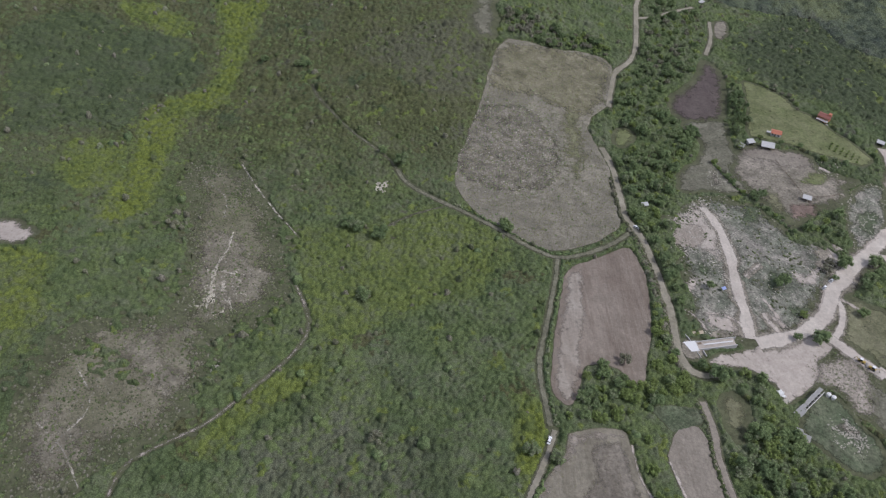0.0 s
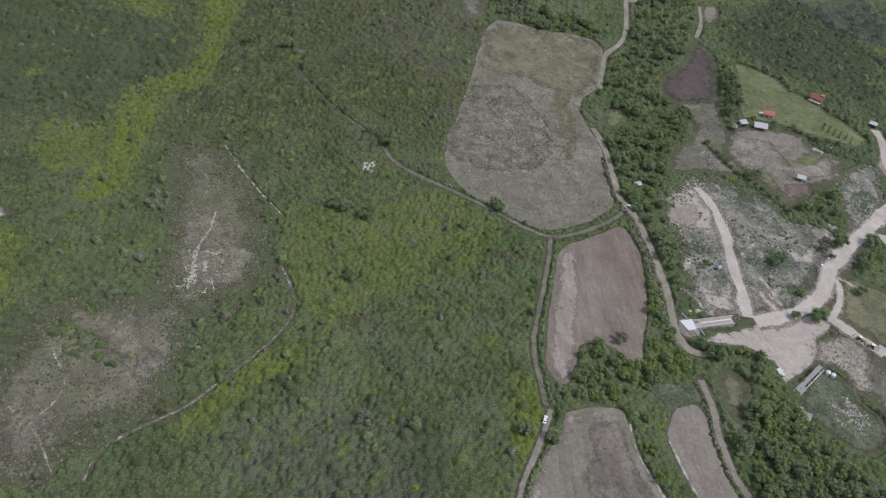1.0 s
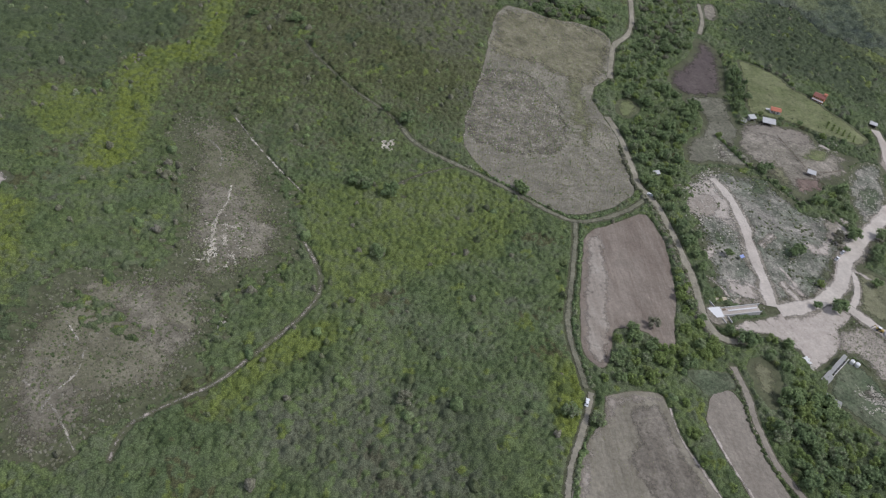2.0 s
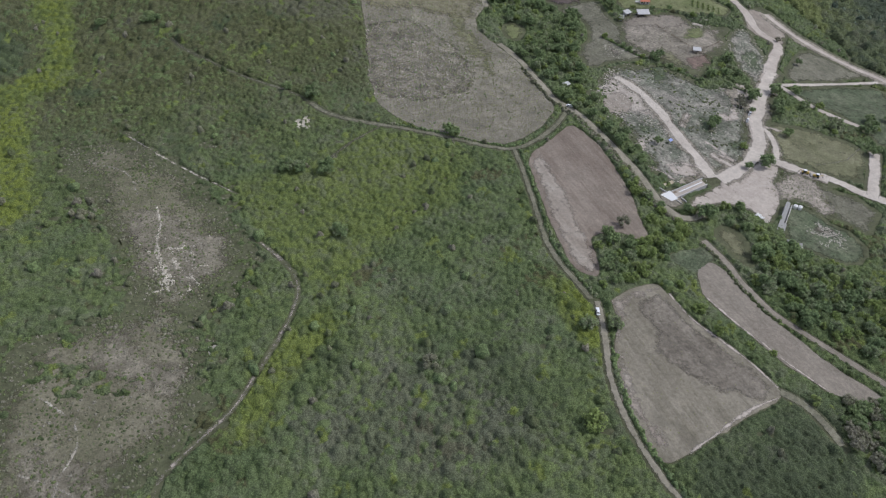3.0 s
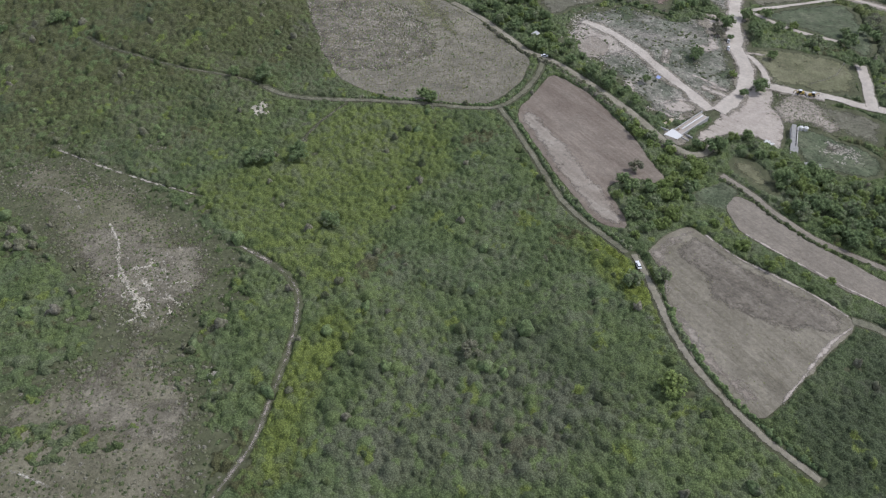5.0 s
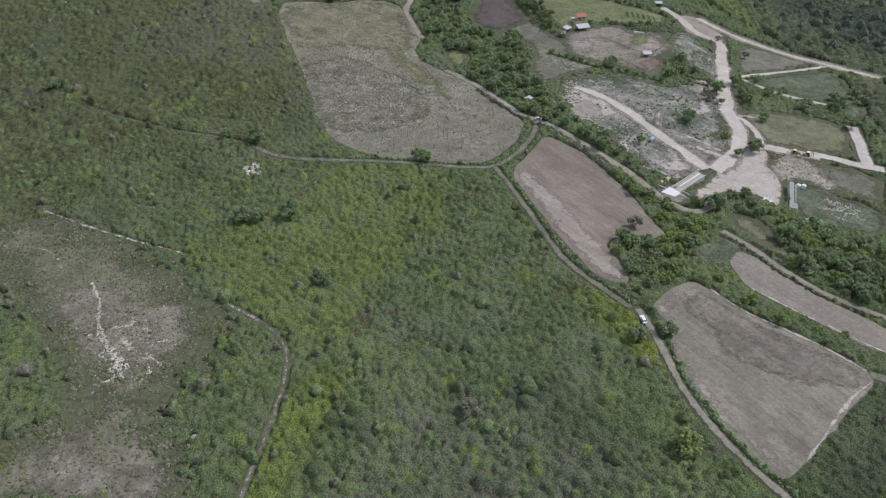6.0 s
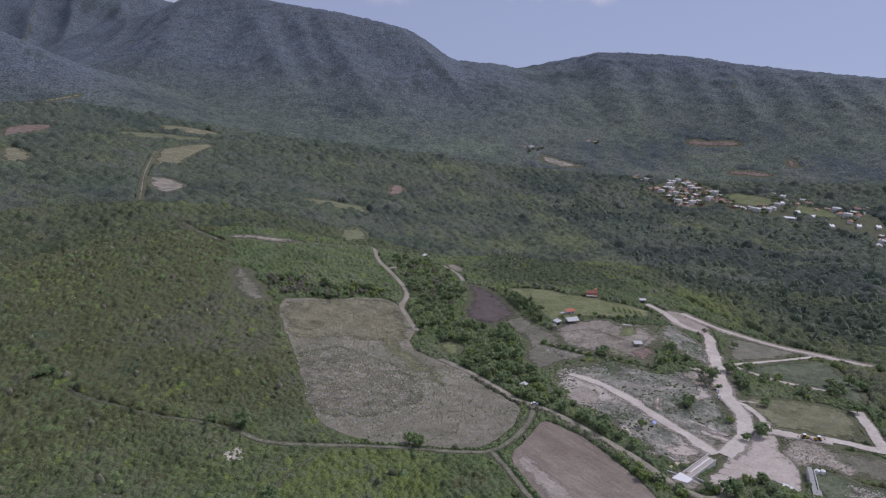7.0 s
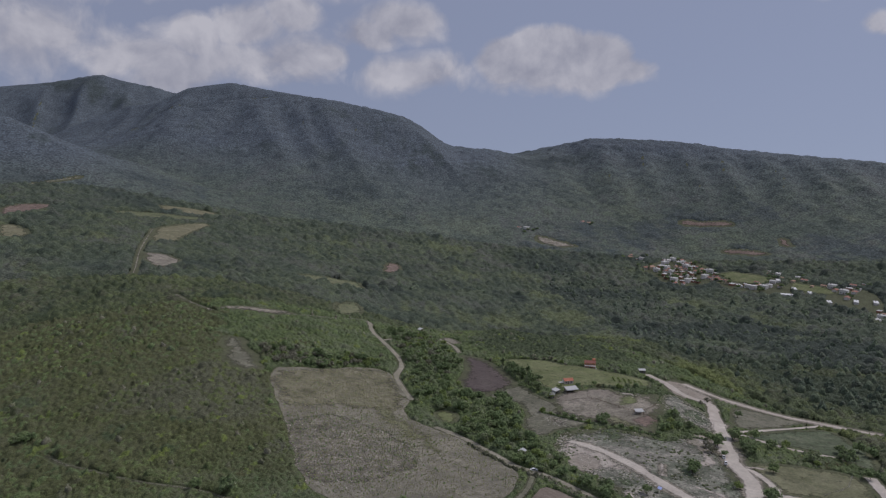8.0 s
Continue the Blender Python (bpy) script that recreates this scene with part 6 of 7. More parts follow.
def thing(name, x, y, turn, label, category, group="", lift=0.0, size=1.0):
    ob = new(name)
    ob.empty_display_size = 0.5
    ob.matrix_basis = pose(x, y, float(ground_z(x, y)) + lift, 0, 0, turn) @ Matrix.Diagonal((size, size, size, 1))
    return tagged(ob, label, category, group)


def block(bm, x, y, z, sx, sy, sz, bevel=0.0, tilt=None):
    """A box with its base centre at x, y, z."""
    m = Matrix.Translation((x, y, z + sz / 2))
    if tilt:
        m = m @ pose(0, 0, 0, *tilt)
    made = bmesh.ops.create_cube(bm, size=1.0, matrix=m @ Matrix.Diagonal((sx, sy, sz, 1)))
    if bevel:
        edges = list({e for v in made["verts"] for e in v.link_edges})
        bmesh.ops.bevel(bm, geom=edges, offset=bevel, segments=1, affect="EDGES")
    return bm


def rod(bm, a, b, r, seg=8, r2=None):
    a, b = Vector(a), Vector(b)
    m = Matrix.Translation((a + b) / 2) @ (b - a).to_track_quat("Z", "Y").to_matrix().to_4x4()
    bmesh.ops.create_cone(bm, cap_ends=True, segments=seg, radius1=r, radius2=r if r2 is None else r2, depth=(b - a).length, matrix=m)
    return bm


def gable(bm, x, y, z, sx, sy, rise, eave=0.4, thick=0.18):
    """A pitched roof with its ridge along x, as a shell with thickness."""
    hx, hy = sx / 2 + eave, sy / 2 + eave
    for s in (-1, 1):
        a = [(-hx, s * hy, 0), (hx, s * hy, 0), (hx, 0, rise), (-hx, 0, rise)]
        low = [bm.verts.new((x + p[0], y + p[1], z + p[2])) for p in a]
        high = [bm.verts.new((x + p[0], y + p[1], z + p[2] + thick)) for p in a]
        bm.faces.new(low)
        bm.faces.new(high)
        for i in range(4):
            bm.faces.new((low[i], low[(i + 1) % 4], high[(i + 1) % 4], high[i]))
    return bm


def put_walls(ob, sx, sy, h, t, rise, mat):
    """Four walls as parts, with gable ends under a pitched roof."""
    for s in (-1, 1):
        part("wall", block(bmesh.new(), 0, s * (sy / 2 - t / 2), -0.5, sx, t, h + 0.5), mat, ob)
        bm = block(bmesh.new(), s * (sx / 2 - t / 2), 0, -0.5, t, sy - 2 * t, h + 0.5)
        if rise:
            v = [bm.verts.new((s * (sx / 2 - k * t), yy, zz)) for k in (0, 1) for yy, zz in ((-sy / 2 + t, h), (sy / 2 - t, h), (0, h + rise))]
            bm.faces.new(v[:3])
            bm.faces.new(v[3:])
            for i in range(3):
                bm.faces.new((v[i], v[(i + 1) % 3], v[3 + (i + 1) % 3], v[3 + i]))
        part("wall", bm, mat, ob)


# ---- trees ----
def tree(name, height, spread, lumps, mat, label, seed, slim=1.0, x=0.0, y=0.0):
    """A tapered trunk with limbs, and a crown of many clumps of leaves with gaps between them."""
    r = np.random.RandomState(seed)
    ob = thing(name, x, y, 0, label, "tree")
    bm = bmesh.new()
    fork = height * 0.35
    rod(bm, (0, 0, -0.4), (0.1, 0.05, fork), height * 0.030, 7, height * 0.022)
    for k in range(6):
        a = 2 * math.pi * k / 6 + r.uniform(-0.4, 0.4)
        tip = (spread * 0.55 * math.cos(a), spread * 0.55 * math.sin(a), height * r.uniform(0.55, 0.75))
        rod(bm, (0.1, 0.05, fork - 0.1), tip, height * 0.015, 5, height * 0.006)
    part("trunk", bm, M_BARK, ob)
    verts, faces, start = [], [], 0
    for k in range(lumps):
        a, u, w = r.uniform(0, 2 * math.pi), math.sqrt(r.uniform(0, 1)), r.uniform(0, 1)
        at = np.array((spread * 0.78 * u * math.cos(a) * slim, spread * 0.78 * u * math.sin(a) * slim, height * (0.42 + 0.5 * w * (1 - 0.55 * u * u))))
        size = spread * r.uniform(0.22, 0.40)
        v, f = lump(seed * 50 + k, 5, 2, 0.3, -0.7)
        verts.append(v * size * 0.62 + at)
        faces.append(f + start)
        start += len(v)
        # sprays of leaves over the upper side of the clump, turned outwards
        n = 24
        out = r.normal(0, 1, (n, 3))
        out[:, 2] = np.abs(out[:, 2]) * 1.2 - 0.35
        out /= np.linalg.norm(out, axis=1)[:, None]
        face = out + r.normal(0, 0.3, (n, 3)) + (0, 0, 0.7)
        face /= np.linalg.norm(face, axis=1)[:, None]
        one = np.cross(face, r.normal(0, 1, (n, 3)))
        one /= np.linalg.norm(one, axis=1)[:, None]
        two = np.cross(face, one)
        broad = r.uniform(0.16, 0.34, (n, 1)) * size * 1.5
        mid = at + out * size * r.uniform(0.8, 1.12, (n, 1))
        tri = np.stack([mid + one * broad, mid - 0.5 * one * broad + 0.9 * two * broad, mid - 0.6 * one * broad - 0.8 * two * broad], 1)
        verts.append(tri.reshape(-1, 3))
        faces.append(np.arange(3 * n).reshape(n, 3) + start)
        start += 3 * n
    me = mesh_from("crown", np.concatenate(verts), np.concatenate(faces), mat, False)
    crown = new("crown", me)
    crown.parent = ob
    return ob


TREE_KINDS = [
    tree("broadleaf_tree", 6.2, 3.7, 26, M_TREE, "dark green broadleaf tree with a rounded crown", 61, x=TREES_A[0][0], y=TREES_A[0][1]),
    tree("spreading_tree", 5.4, 2.9, 22, M_TREE, "dark green broadleaf tree with an uneven crown", 62, x=TREES_A[2][0], y=TREES_A[2][1]),
    tree("young_tree", 4.3, 2.4, 20, M_TREE_BRIGHT, "bright yellow green young tree", 63, x=TREES_B[3][0], y=TREES_B[3][1]),
    tree("leafless_tree", 4.6, 2.7, 20, M_TREE_GREY, "grey brown half bare tree", 64, x=TREES_A[1][0], y=TREES_A[1][1]),
    tree("slim_tree", 7.8, 1.8, 24, M_TREE, "tall slim dark green tree", 65, 0.8, x=POPLARS[0][0], y=POPLARS[0][1]),
    tree("round_bush_tree", 3.6, 2.5, 20, M_TREE_BRIGHT, "low rounded bright green tree", 66, x=TREES_A[4][0], y=TREES_A[4][1]),
]


def plant(kind, x, y, size, turn):
    z = float(ground_z(x, y))
    copy_thing(TREE_KINDS[kind], pose(x, y, z, 0, 0, turn) @ Matrix.Diagonal((size, size, size, 1)))


def plant_trees():
    r = np.random.RandomState(71)
    for group, kinds in ((TREES_A[3:] + TREES_B[1:], (0, 1, 1, 0, 5)), (TREES_C, (0, 1, 1))):
        for x, y in group:
            plant(kinds[r.randint(len(kinds))], x, y, r.uniform(0.7, 1.1), r.uniform(0, 360))
    plant(5, *TREES_B[0], 1.45, 40)
    for kind, x, y, size in ((3, -22.8, 107.6, 1.0), (5, 157.6, 179.6, 0.8), (3, 180.3, 208.4, 0.9), (3, 183.6, 213.5, 0.8), (1, 195, 199.3, 1.1), (0, 199, 204, 0.9), (0, 206.7, 215.2, 1.0), (1, 217.5, 158.2, 1.0),
                             (1, 248.8, 242.1, 0.8), (3, 255.8, 266.8, 0.7), (1, 181.5, 202.6, 0.6), (4, 233, 178, 0.8), (4, 236.5, 175.5, 0.9), (0, 229.5, 174, 1.0)):
        plant(kind, x, y, size, r.uniform(0, 360))
    for x, y in TREES_D:
        plant((1, 5, 1)[r.randint(3)], x, y, r.uniform(0.55, 0.9), r.uniform(0, 360))
    for k in range(6):
        for j in range(3):
            x, y = np.mean(ORCHARD, 0) + np.array((k - 2.5, j - 1.0)) @ np.array(((2.6, -1.9), (1.9, 2.6)))
            plant(5, x, y, r.uniform(0.22, 0.36), r.uniform(0, 360))
    # woods, tree by tree
    for outline, gap, kinds in ((STREAM_WOOD, 6.0, (0, 1, 0, 2, 5, 1, 0, 1)), (NORTH_WOOD, 6.6, (0, 1, 2, 3)), (FIELD_TREES, 4.2, (3, 3, 2, 1, 0)), (MID_WOOD, 4.4, (5, 5, 1, 2)),
                                (LANE_WOOD, 4.8, (5, 2, 5, 1)), (SOUTH_WOOD, 6.4, (0, 0, 1, 2, 1)), (SOUTH_EAST_WOOD, 4.8, (0, 1, 2, 5, 2)), (BARE_WOOD, 3.6, (3, 3, 1)), (HEDGE_STRIP, 9.0, (5, 2, 5)), (POPLARS, 3.6, (4, 4, 1))):
        o = np.asarray(outline)
        p = lattice(o[:, 0].min(), o[:, 0].max(), o[:, 1].min(), o[:, 1].max(), gap, 72, 0.4)
        p = p[inside(p, o) & ~open_ground(p)]
        for x, y in p:
            plant(kinds[r.randint(len(kinds))], x, y, r.uniform(0.5, 1.08), r.uniform(0, 360))
    for line in (YARD_HEDGE, MEADOW_HEDGE):
        for x, y in spaced(np.array(line), 4.0):
            plant((1, 5, 3)[r.randint(3)], x + r.uniform(-0.7, 0.7), y + r.uniform(-0.7, 0.7), r.uniform(0.4, 0.75), r.uniform(0, 360))


plant_trees()


def hedge(name, line, width, density, low, high, mat, label, seed, shift=0.0):
    """A row of bushes along a line."""
    r = np.random.RandomState(seed)
    p = spaced(rounded(line, 2, False), 1.0 / density)
    way = np.gradient(p, axis=0)
    side = np.stack([-way[:, 1], way[:, 0]], 1) / np.hypot(way[:, 0], way[:, 1])[:, None]
    p = p + side * (shift + r.uniform(-width, width, len(p)))[:, None]
    size = r.uniform(low, high, len(p))
    return scatter(name, p, size, size * r.uniform(0.8, 1.4, len(p)), mat, label, "hedge", seg=7, rings=3, seed=seed)


hedge("hedge", LANE[2:12], 0.78, 1.08, 0.59, 1.3, M_OLIVE, "overgrown hedge along the lane", 81, -2.73)
hedge("hedge", LANE[5:12], 1.04, 1.23, 0.65, 1.43, M_TREE_GREY, "dry brown hedge along the ploughed field", 82, -3.9)
hedge("hedge", SIDE_LANE, 0.52, 1.38, 0.45, 1.04, M_TREE, "dark hedge between lane and ploughed field", 83, 2.34)
hedge("hedge", SIDE_LANE_S[2:], 0.52, 1.38, 0.45, 1.1, M_TREE, "dark hedge between lane and stubble field", 84, 2.21)
hedge("hedge", LINK_LANE[2:8], 0.45, 1.23, 0.39, 0.91, M_TREE, "low dark hedge below the field", 85, -2.08)
hedge("hedge", LANE_S, 0.59, 1.23, 0.45, 0.98, M_SCRUB, "low hedge along the pale lane", 86, -2.34)
hedge("hedge", YARD_HEDGE, 0.78, 1.85, 0.45, 1.04, M_TREE, "dark hedge around the farmyard", 87)


# ---- houses and sheds of the farm ----
def red_house():
    ob = thing("house", SPOT_RED_HOUSE[0][0], SPOT_RED_HOUSE[0][1], -42, "two storey orange house with red tiled roofs and a white porch", "house", size=0.74)
    put_walls(ob, 9.2, 5.8, 4.6, 0.22, 1.3, M_ORANGE_WALL)
    part("roof", gable(bmesh.new(), 0, 0, 4.6, 9.2, 5.8, 1.35, 0.35, 0.14), M_TILE, ob)
    tower = part("tower", block(bmesh.new(), 3.3, 1.3, 4.5, 2.3, 2.3, 2.3), M_ORANGE_WALL, ob)
    part("tower_roof", block(bmesh.new(), 3.3, 1.3, 6.8, 2.7, 2.7, 0.2), M_ORANGE_TILE, tower)
    part("terrace", block(bmesh.new(), 0, -0.9, -0.5, 11.4, 9.0, 0.65), M_WHITE_WALL, ob, "white terrace")
    part("porch_roof", block(bmesh.new(), 0, -3.9, 2.35, 9.2, 2.0, 0.18), M_WHITE_WALL, ob)
    for k in range(6):
        part("column", block(bmesh.new(), -4.4 + k * 1.76, -4.7, 0.15, 0.28, 0.28, 2.2), M_WHITE_WALL, ob, "white column")
    for k in range(5):
        window = part("window", block(bmesh.new(), -3.4 + k * 1.7, -2.92, 2.9, 0.95, 0.10, 1.1), M_WHITE_WALL, ob)
        part("pane", block(bmesh.new(), -3.4 + k * 1.7, -2.98, 2.98, 0.8, 0.04, 0.94), M_GLASS, window)
    part("door", block(bmesh.new(), 0, -2.93, 0.15, 1.0, 0.10, 2.05), M_WOOD, ob)


def orange_house():
    ob = thing("house", SPOT_ORANGE_HOUSE[0][0], SPOT_ORANGE_HOUSE[0][1], -20, "single storey white house with an orange tiled roof", "house", size=0.85)
    put_walls(ob, 6.4, 4.4, 2.4, 0.22, 1.0, M_WHITE_WALL)
    part("roof", gable(bmesh.new(), 0, 0, 2.4, 6.4, 4.4, 1.05, 0.35, 0.14), M_ORANGE_TILE, ob)
    part("terrace", block(bmesh.new(), -1.0, -0.3, -0.5, 9.6, 6.8, 0.6), M_WHITE_WALL, ob, "pale terrace")
    part("door", block(bmesh.new(), -0.6, -2.23, 0.1, 0.9, 0.10, 2.0), M_WOOD, ob)
    for s in (-2.1, 1.6):
        part("window", block(bmesh.new(), s, -2.23, 0.9, 1.0, 0.10, 1.0), M_GLASS, ob)


def sheet_shed(x, y, turn, sx, sy, h, label, sheet, open_front=True):
    """A shed on posts under one sloping sheet roof."""
    ob = thing("shed", x, y, turn, label, "shed")
    bm = bmesh.new()
    block(bm, 0, 0, h + 0.15, sx + 0.5, sy + 0.5, 0.10, 0, (5, 0, 0))
    part("roof", bm, sheet, ob)
    for ix in (-1, 0, 1):
        for iy in (-1, 1):
            part("post", block(bmesh.new(), ix * (sx / 2 - 0.1), iy * (sy / 2 - 0.1), -0.4, 0.14, 0.14, h + 0.5 + 0.16 * iy), M_WOOD, ob)
    part("back_wall", block(bmesh.new(), 0, sy / 2 - 0.25, -0.4, sx - 0.4, 0.15, h + 0.2), M_CONCRETE, ob)
    if not open_front:
        for s in (-1, 1):
            part("side_wall", block(bmesh.new(), s * (sx / 2 - 0.28), 0, -0.4, 0.15, sy - 0.7, h + 0.2), M_CONCRETE, ob)
    return ob


def long_shed():
    """A long narrow livestock shed, its roof half gone."""
    (ax, ay), (bx, by) = SPOT_LONG_SHED
    length = math.hypot(bx - ax, by - ay)
    turn = math.degrees(math.atan2(by - ay, bx - ax))
    ob = thing("livestock_shed", (ax + bx) / 2, (ay + by) / 2, turn, "long narrow grey livestock shed with a partly missing roof", "shed")
    part("rear_wall", block(bmesh.new(), 0, 1.15, -0.9, length, 0.2, 2.7), M_CONCRETE, ob)
    part("front_wall", block(bmesh.new(), 0, -1.15, -0.9, length, 0.2, 2.1), M_WHITE_WALL, ob, "pale low wall")
    part("end_wall", block(bmesh.new(), -length / 2 + 0.1, 0, -0.9, 0.2, 2.1, 2.6), M_CONCRETE, ob)
    for k in range(8):
        part("partition", block(bmesh.new(), -length / 2 + (k + 1) * length / 9, 0, -0.9, 0.14, 2.1, 2.0), M_CONCRETE, ob)
    part("roof", block(bmesh.new(), -length * 0.36, -0.1, 1.75, length * 0.28, 3.0, 0.09, 0, (4, 0, 0)), M_GREY_SHEET, ob)
    for k in range(5):
        part("roof_sheet", block(bmesh.new(), -length * 0.17 + k * length * 0.15, 0.4, 1.72, length * 0.146, 1.5, 0.06, 0, (5, 0, 0.6 * k - 1)), M_GREY_SHEET, ob)


def hut():
    ob = thing("hut", SPOT_HUT[0][0], SPOT_HUT[0][1], -35, "small ruined hut with broken grey sheet roof", "hut")
    put_walls(ob, 3.4, 2.8, 2.0, 0.16, 0.0, M_CREAM_WALL)
    part("roof", block(bmesh.new(), 0.1, 0.2, 2.05, 3.6, 2.8, 0.08, 0, (8, 3, 4)), M_GREY_SHEET, ob)
    part("lean_to", block(bmesh.new(), -2.4, 2.3, 1.5, 2.5, 1.8, 0.08, 0, (-6, 4, 12)), M_GREY_SHEET, ob)
    for dx, dy in ((-3.4, 1.7), (-1.4, 1.7), (-3.4, 2.9), (-1.4, 2.9)):
        part("post", block(bmesh.new(), dx, dy, -0.4, 0.1, 0.1, 2.0), M_WOOD, ob)


def water_tank(x, y):
    ob = thing("water_tank", x, y, 0, "white plastic water tank beside the livestock shed", "water tank", "tanks beside the shed")
    bm = bmesh.new()
    rod(bm, (0, 0, -0.2), (0, 0, 1.5), 0.85, 18)
    part("tank", bm, M_TANK, ob)
    part("shoulder", rod(bmesh.new(), (0, 0, 1.5), (0, 0, 1.75), 0.85, 18, 0.3), M_TANK, ob)
    part("lid", rod(bmesh.new(), (0, 0, 1.75), (0, 0, 1.85), 0.28, 12), M_TANK, ob)


red_house()
orange_house()
sheet_shed(*SPOT_SHEDS[0], -18, 6.8, 4.3, 2.2, "open farm shed with a white sheet roof", M_SHEET)
sheet_shed(*SPOT_SHEDS[1], 10, 3.6, 3.2, 2.1, "small farm shed with a pale sheet roof", M_SHEET, False)
sheet_shed(*SPOT_SHEDS[2], 55, 3.0, 2.6, 2.0, "small farm shed among trees", M_GREY_SHEET, False)
sheet_shed(*SPOT_SHEDS[3], -28, 4.0, 2.8, 2.1, "white roofed shelter in the corral", M_SHEET)
sheet_shed(*SPOT_SHEDS[4], -35, 4.0, 2.6, 2.0, "white roofed shed at the edge of the woods", M_SHEET, False)
sheet_shed(*SPOT_SHEDS[6], 10, 3.0, 2.0, 2.1, "small white roofed shed under trees by the lane", M_SHEET, False)
sheet_shed(*SPOT_SHEDS[5], 30, 4.2, 2.6, 2.2, "small white roofed shed by a clearing", M_SHEET, False)
long_shed()
hut()
water_tank(*SPOT_TANKS[0])
water_tank(*SPOT_TANKS[1])


def fence(points, gap, label):
    """Posts with two rails."""
    p = spaced(np.array(points), gap)
    ob = thing("fence", p[0][0], p[0][1], 0, label, "fence")
    z0 = float(ground_z(p[0][0], p[0][1]))
    local = [(x - p[0][0], y - p[0][1], float(ground_z(x, y)) - z0) for x, y in p]
    for x, y, z in local:
        part("post", rod(bmesh.new(), (x, y, z - 0.3), (x, y, z + 1.3), 0.09, 6), M_WOOD, ob)
    for (ax, ay, az), (bx, by, bz) in zip(local[:-1], local[1:]):
        for h in (0.55, 1.1):
            part("rail", rod(bmesh.new(), (ax, ay, az + h), (bx, by, bz + h), 0.06, 5), M_WOOD, ob)


fence(SPOT_FENCE, 2.8, "weathered wooden fence across the farmyard")
fence(SPOT_CORRAL, 2.8, "weathered wooden fence of the corral")


# ---- the new ramp and bridge ----
def ramp():
    """A concrete apron on the lane and two kerb walls along the ramp that climbs to the dirt road."""
    (ax, ay), (bx, by) = SPOT_RAMP
    RAMP_TURN = math.degrees(math.atan2(by - ay, bx - ax))
    ob = thing("bridge_ramp", SPOT_RAMP[0][0], SPOT_RAMP[0][1], RAMP_TURN, "new pale concrete bridge apron with low side walls", "bridge")
    part("apron", block(bmesh.new(), 0, 0, -1.6, 5.6, 5.0, 1.95, 0.04), M_WHITE_SLAB, ob, "white concrete apron")
    part("deck", block(bmesh.new(), 10.8, 0, -2.0, 16.2, 3.3, 2.2, 0.04), M_DUST, ob, "dusty deck")
    part("side_wall", block(bmesh.new(), 11.4, 1.8, -2.0, 17.4, 0.28, 2.6, 0.03), M_CONCRETE, ob)
    part("middle_kerb", block(bmesh.new(), 11.8, 0.1, 0.1, 12.5, 0.5, 0.4, 0.03), M_WHITE_SLAB, ob, "white concrete kerb")
    part("side_wall", block(bmesh.new(), 11.0, -1.8, -2.0, 16.6, 0.28, 2.4, 0.03), M_CONCRETE, ob)
    part("wing_wall", block(bmesh.new(), 0.4, 4.6, -1.4, 0.3, 4.0, 1.8, 0.03, (0, 0, 16)), M_CONCRETE, ob)
    part("wing_wall", block(bmesh.new(), 1.9, -4.2, -1.4, 0.3, 3.0, 1.8, 0.03, (0, 0, 12)), M_CONCRETE, ob)
    part("wing_wall", block(bmesh.new(), 4.6, -4.0, -1.4, 0.3, 3.0, 1.7, 0.03, (0, 0, 8)), M_CONCRETE, ob)
    box = thing("formwork_stack", SPOT_RAMP[0][0] + 3.8, SPOT_RAMP[0][1] + 0.8, 9, "stack of formwork boards on the concrete apron", "building material", lift=0.7)
    for k in range(4):
        part("board", block(bmesh.new(), 0.1 * k, 0.2 * k, 0.14 * k - 0.3, 2.1 - 0.2 * k, 0.9, 0.14), M_WOOD, box)
    box = thing("timber_pile", SPOT_RAMP[0][0] + 5.0, SPOT_RAMP[0][1] + 7.0, 7, "long low pile of pale timber beside the ramp", "building material")
    for k in range(3):
        part("board", block(bmesh.new(), 0, 0.5 * k, -0.3, 5.2, 0.42, 0.7 + 0.12 * k), M_CREAM_WALL, box)


ramp()


# ---- vehicles ----
def wheels(ob, places, radius, width):
    for x, y in places:
        hub = part("wheel", rod(bmesh.new(), (x, y - width / 2, radius), (x, y + width / 2, radius), radius, 14), M_TYRE, ob)
        part("rim", rod(bmesh.new(), (x, y - width / 2 - 0.02, radius), (x, y + width / 2 + 0.02, radius), radius * 0.55, 10), M_STEEL, hub)


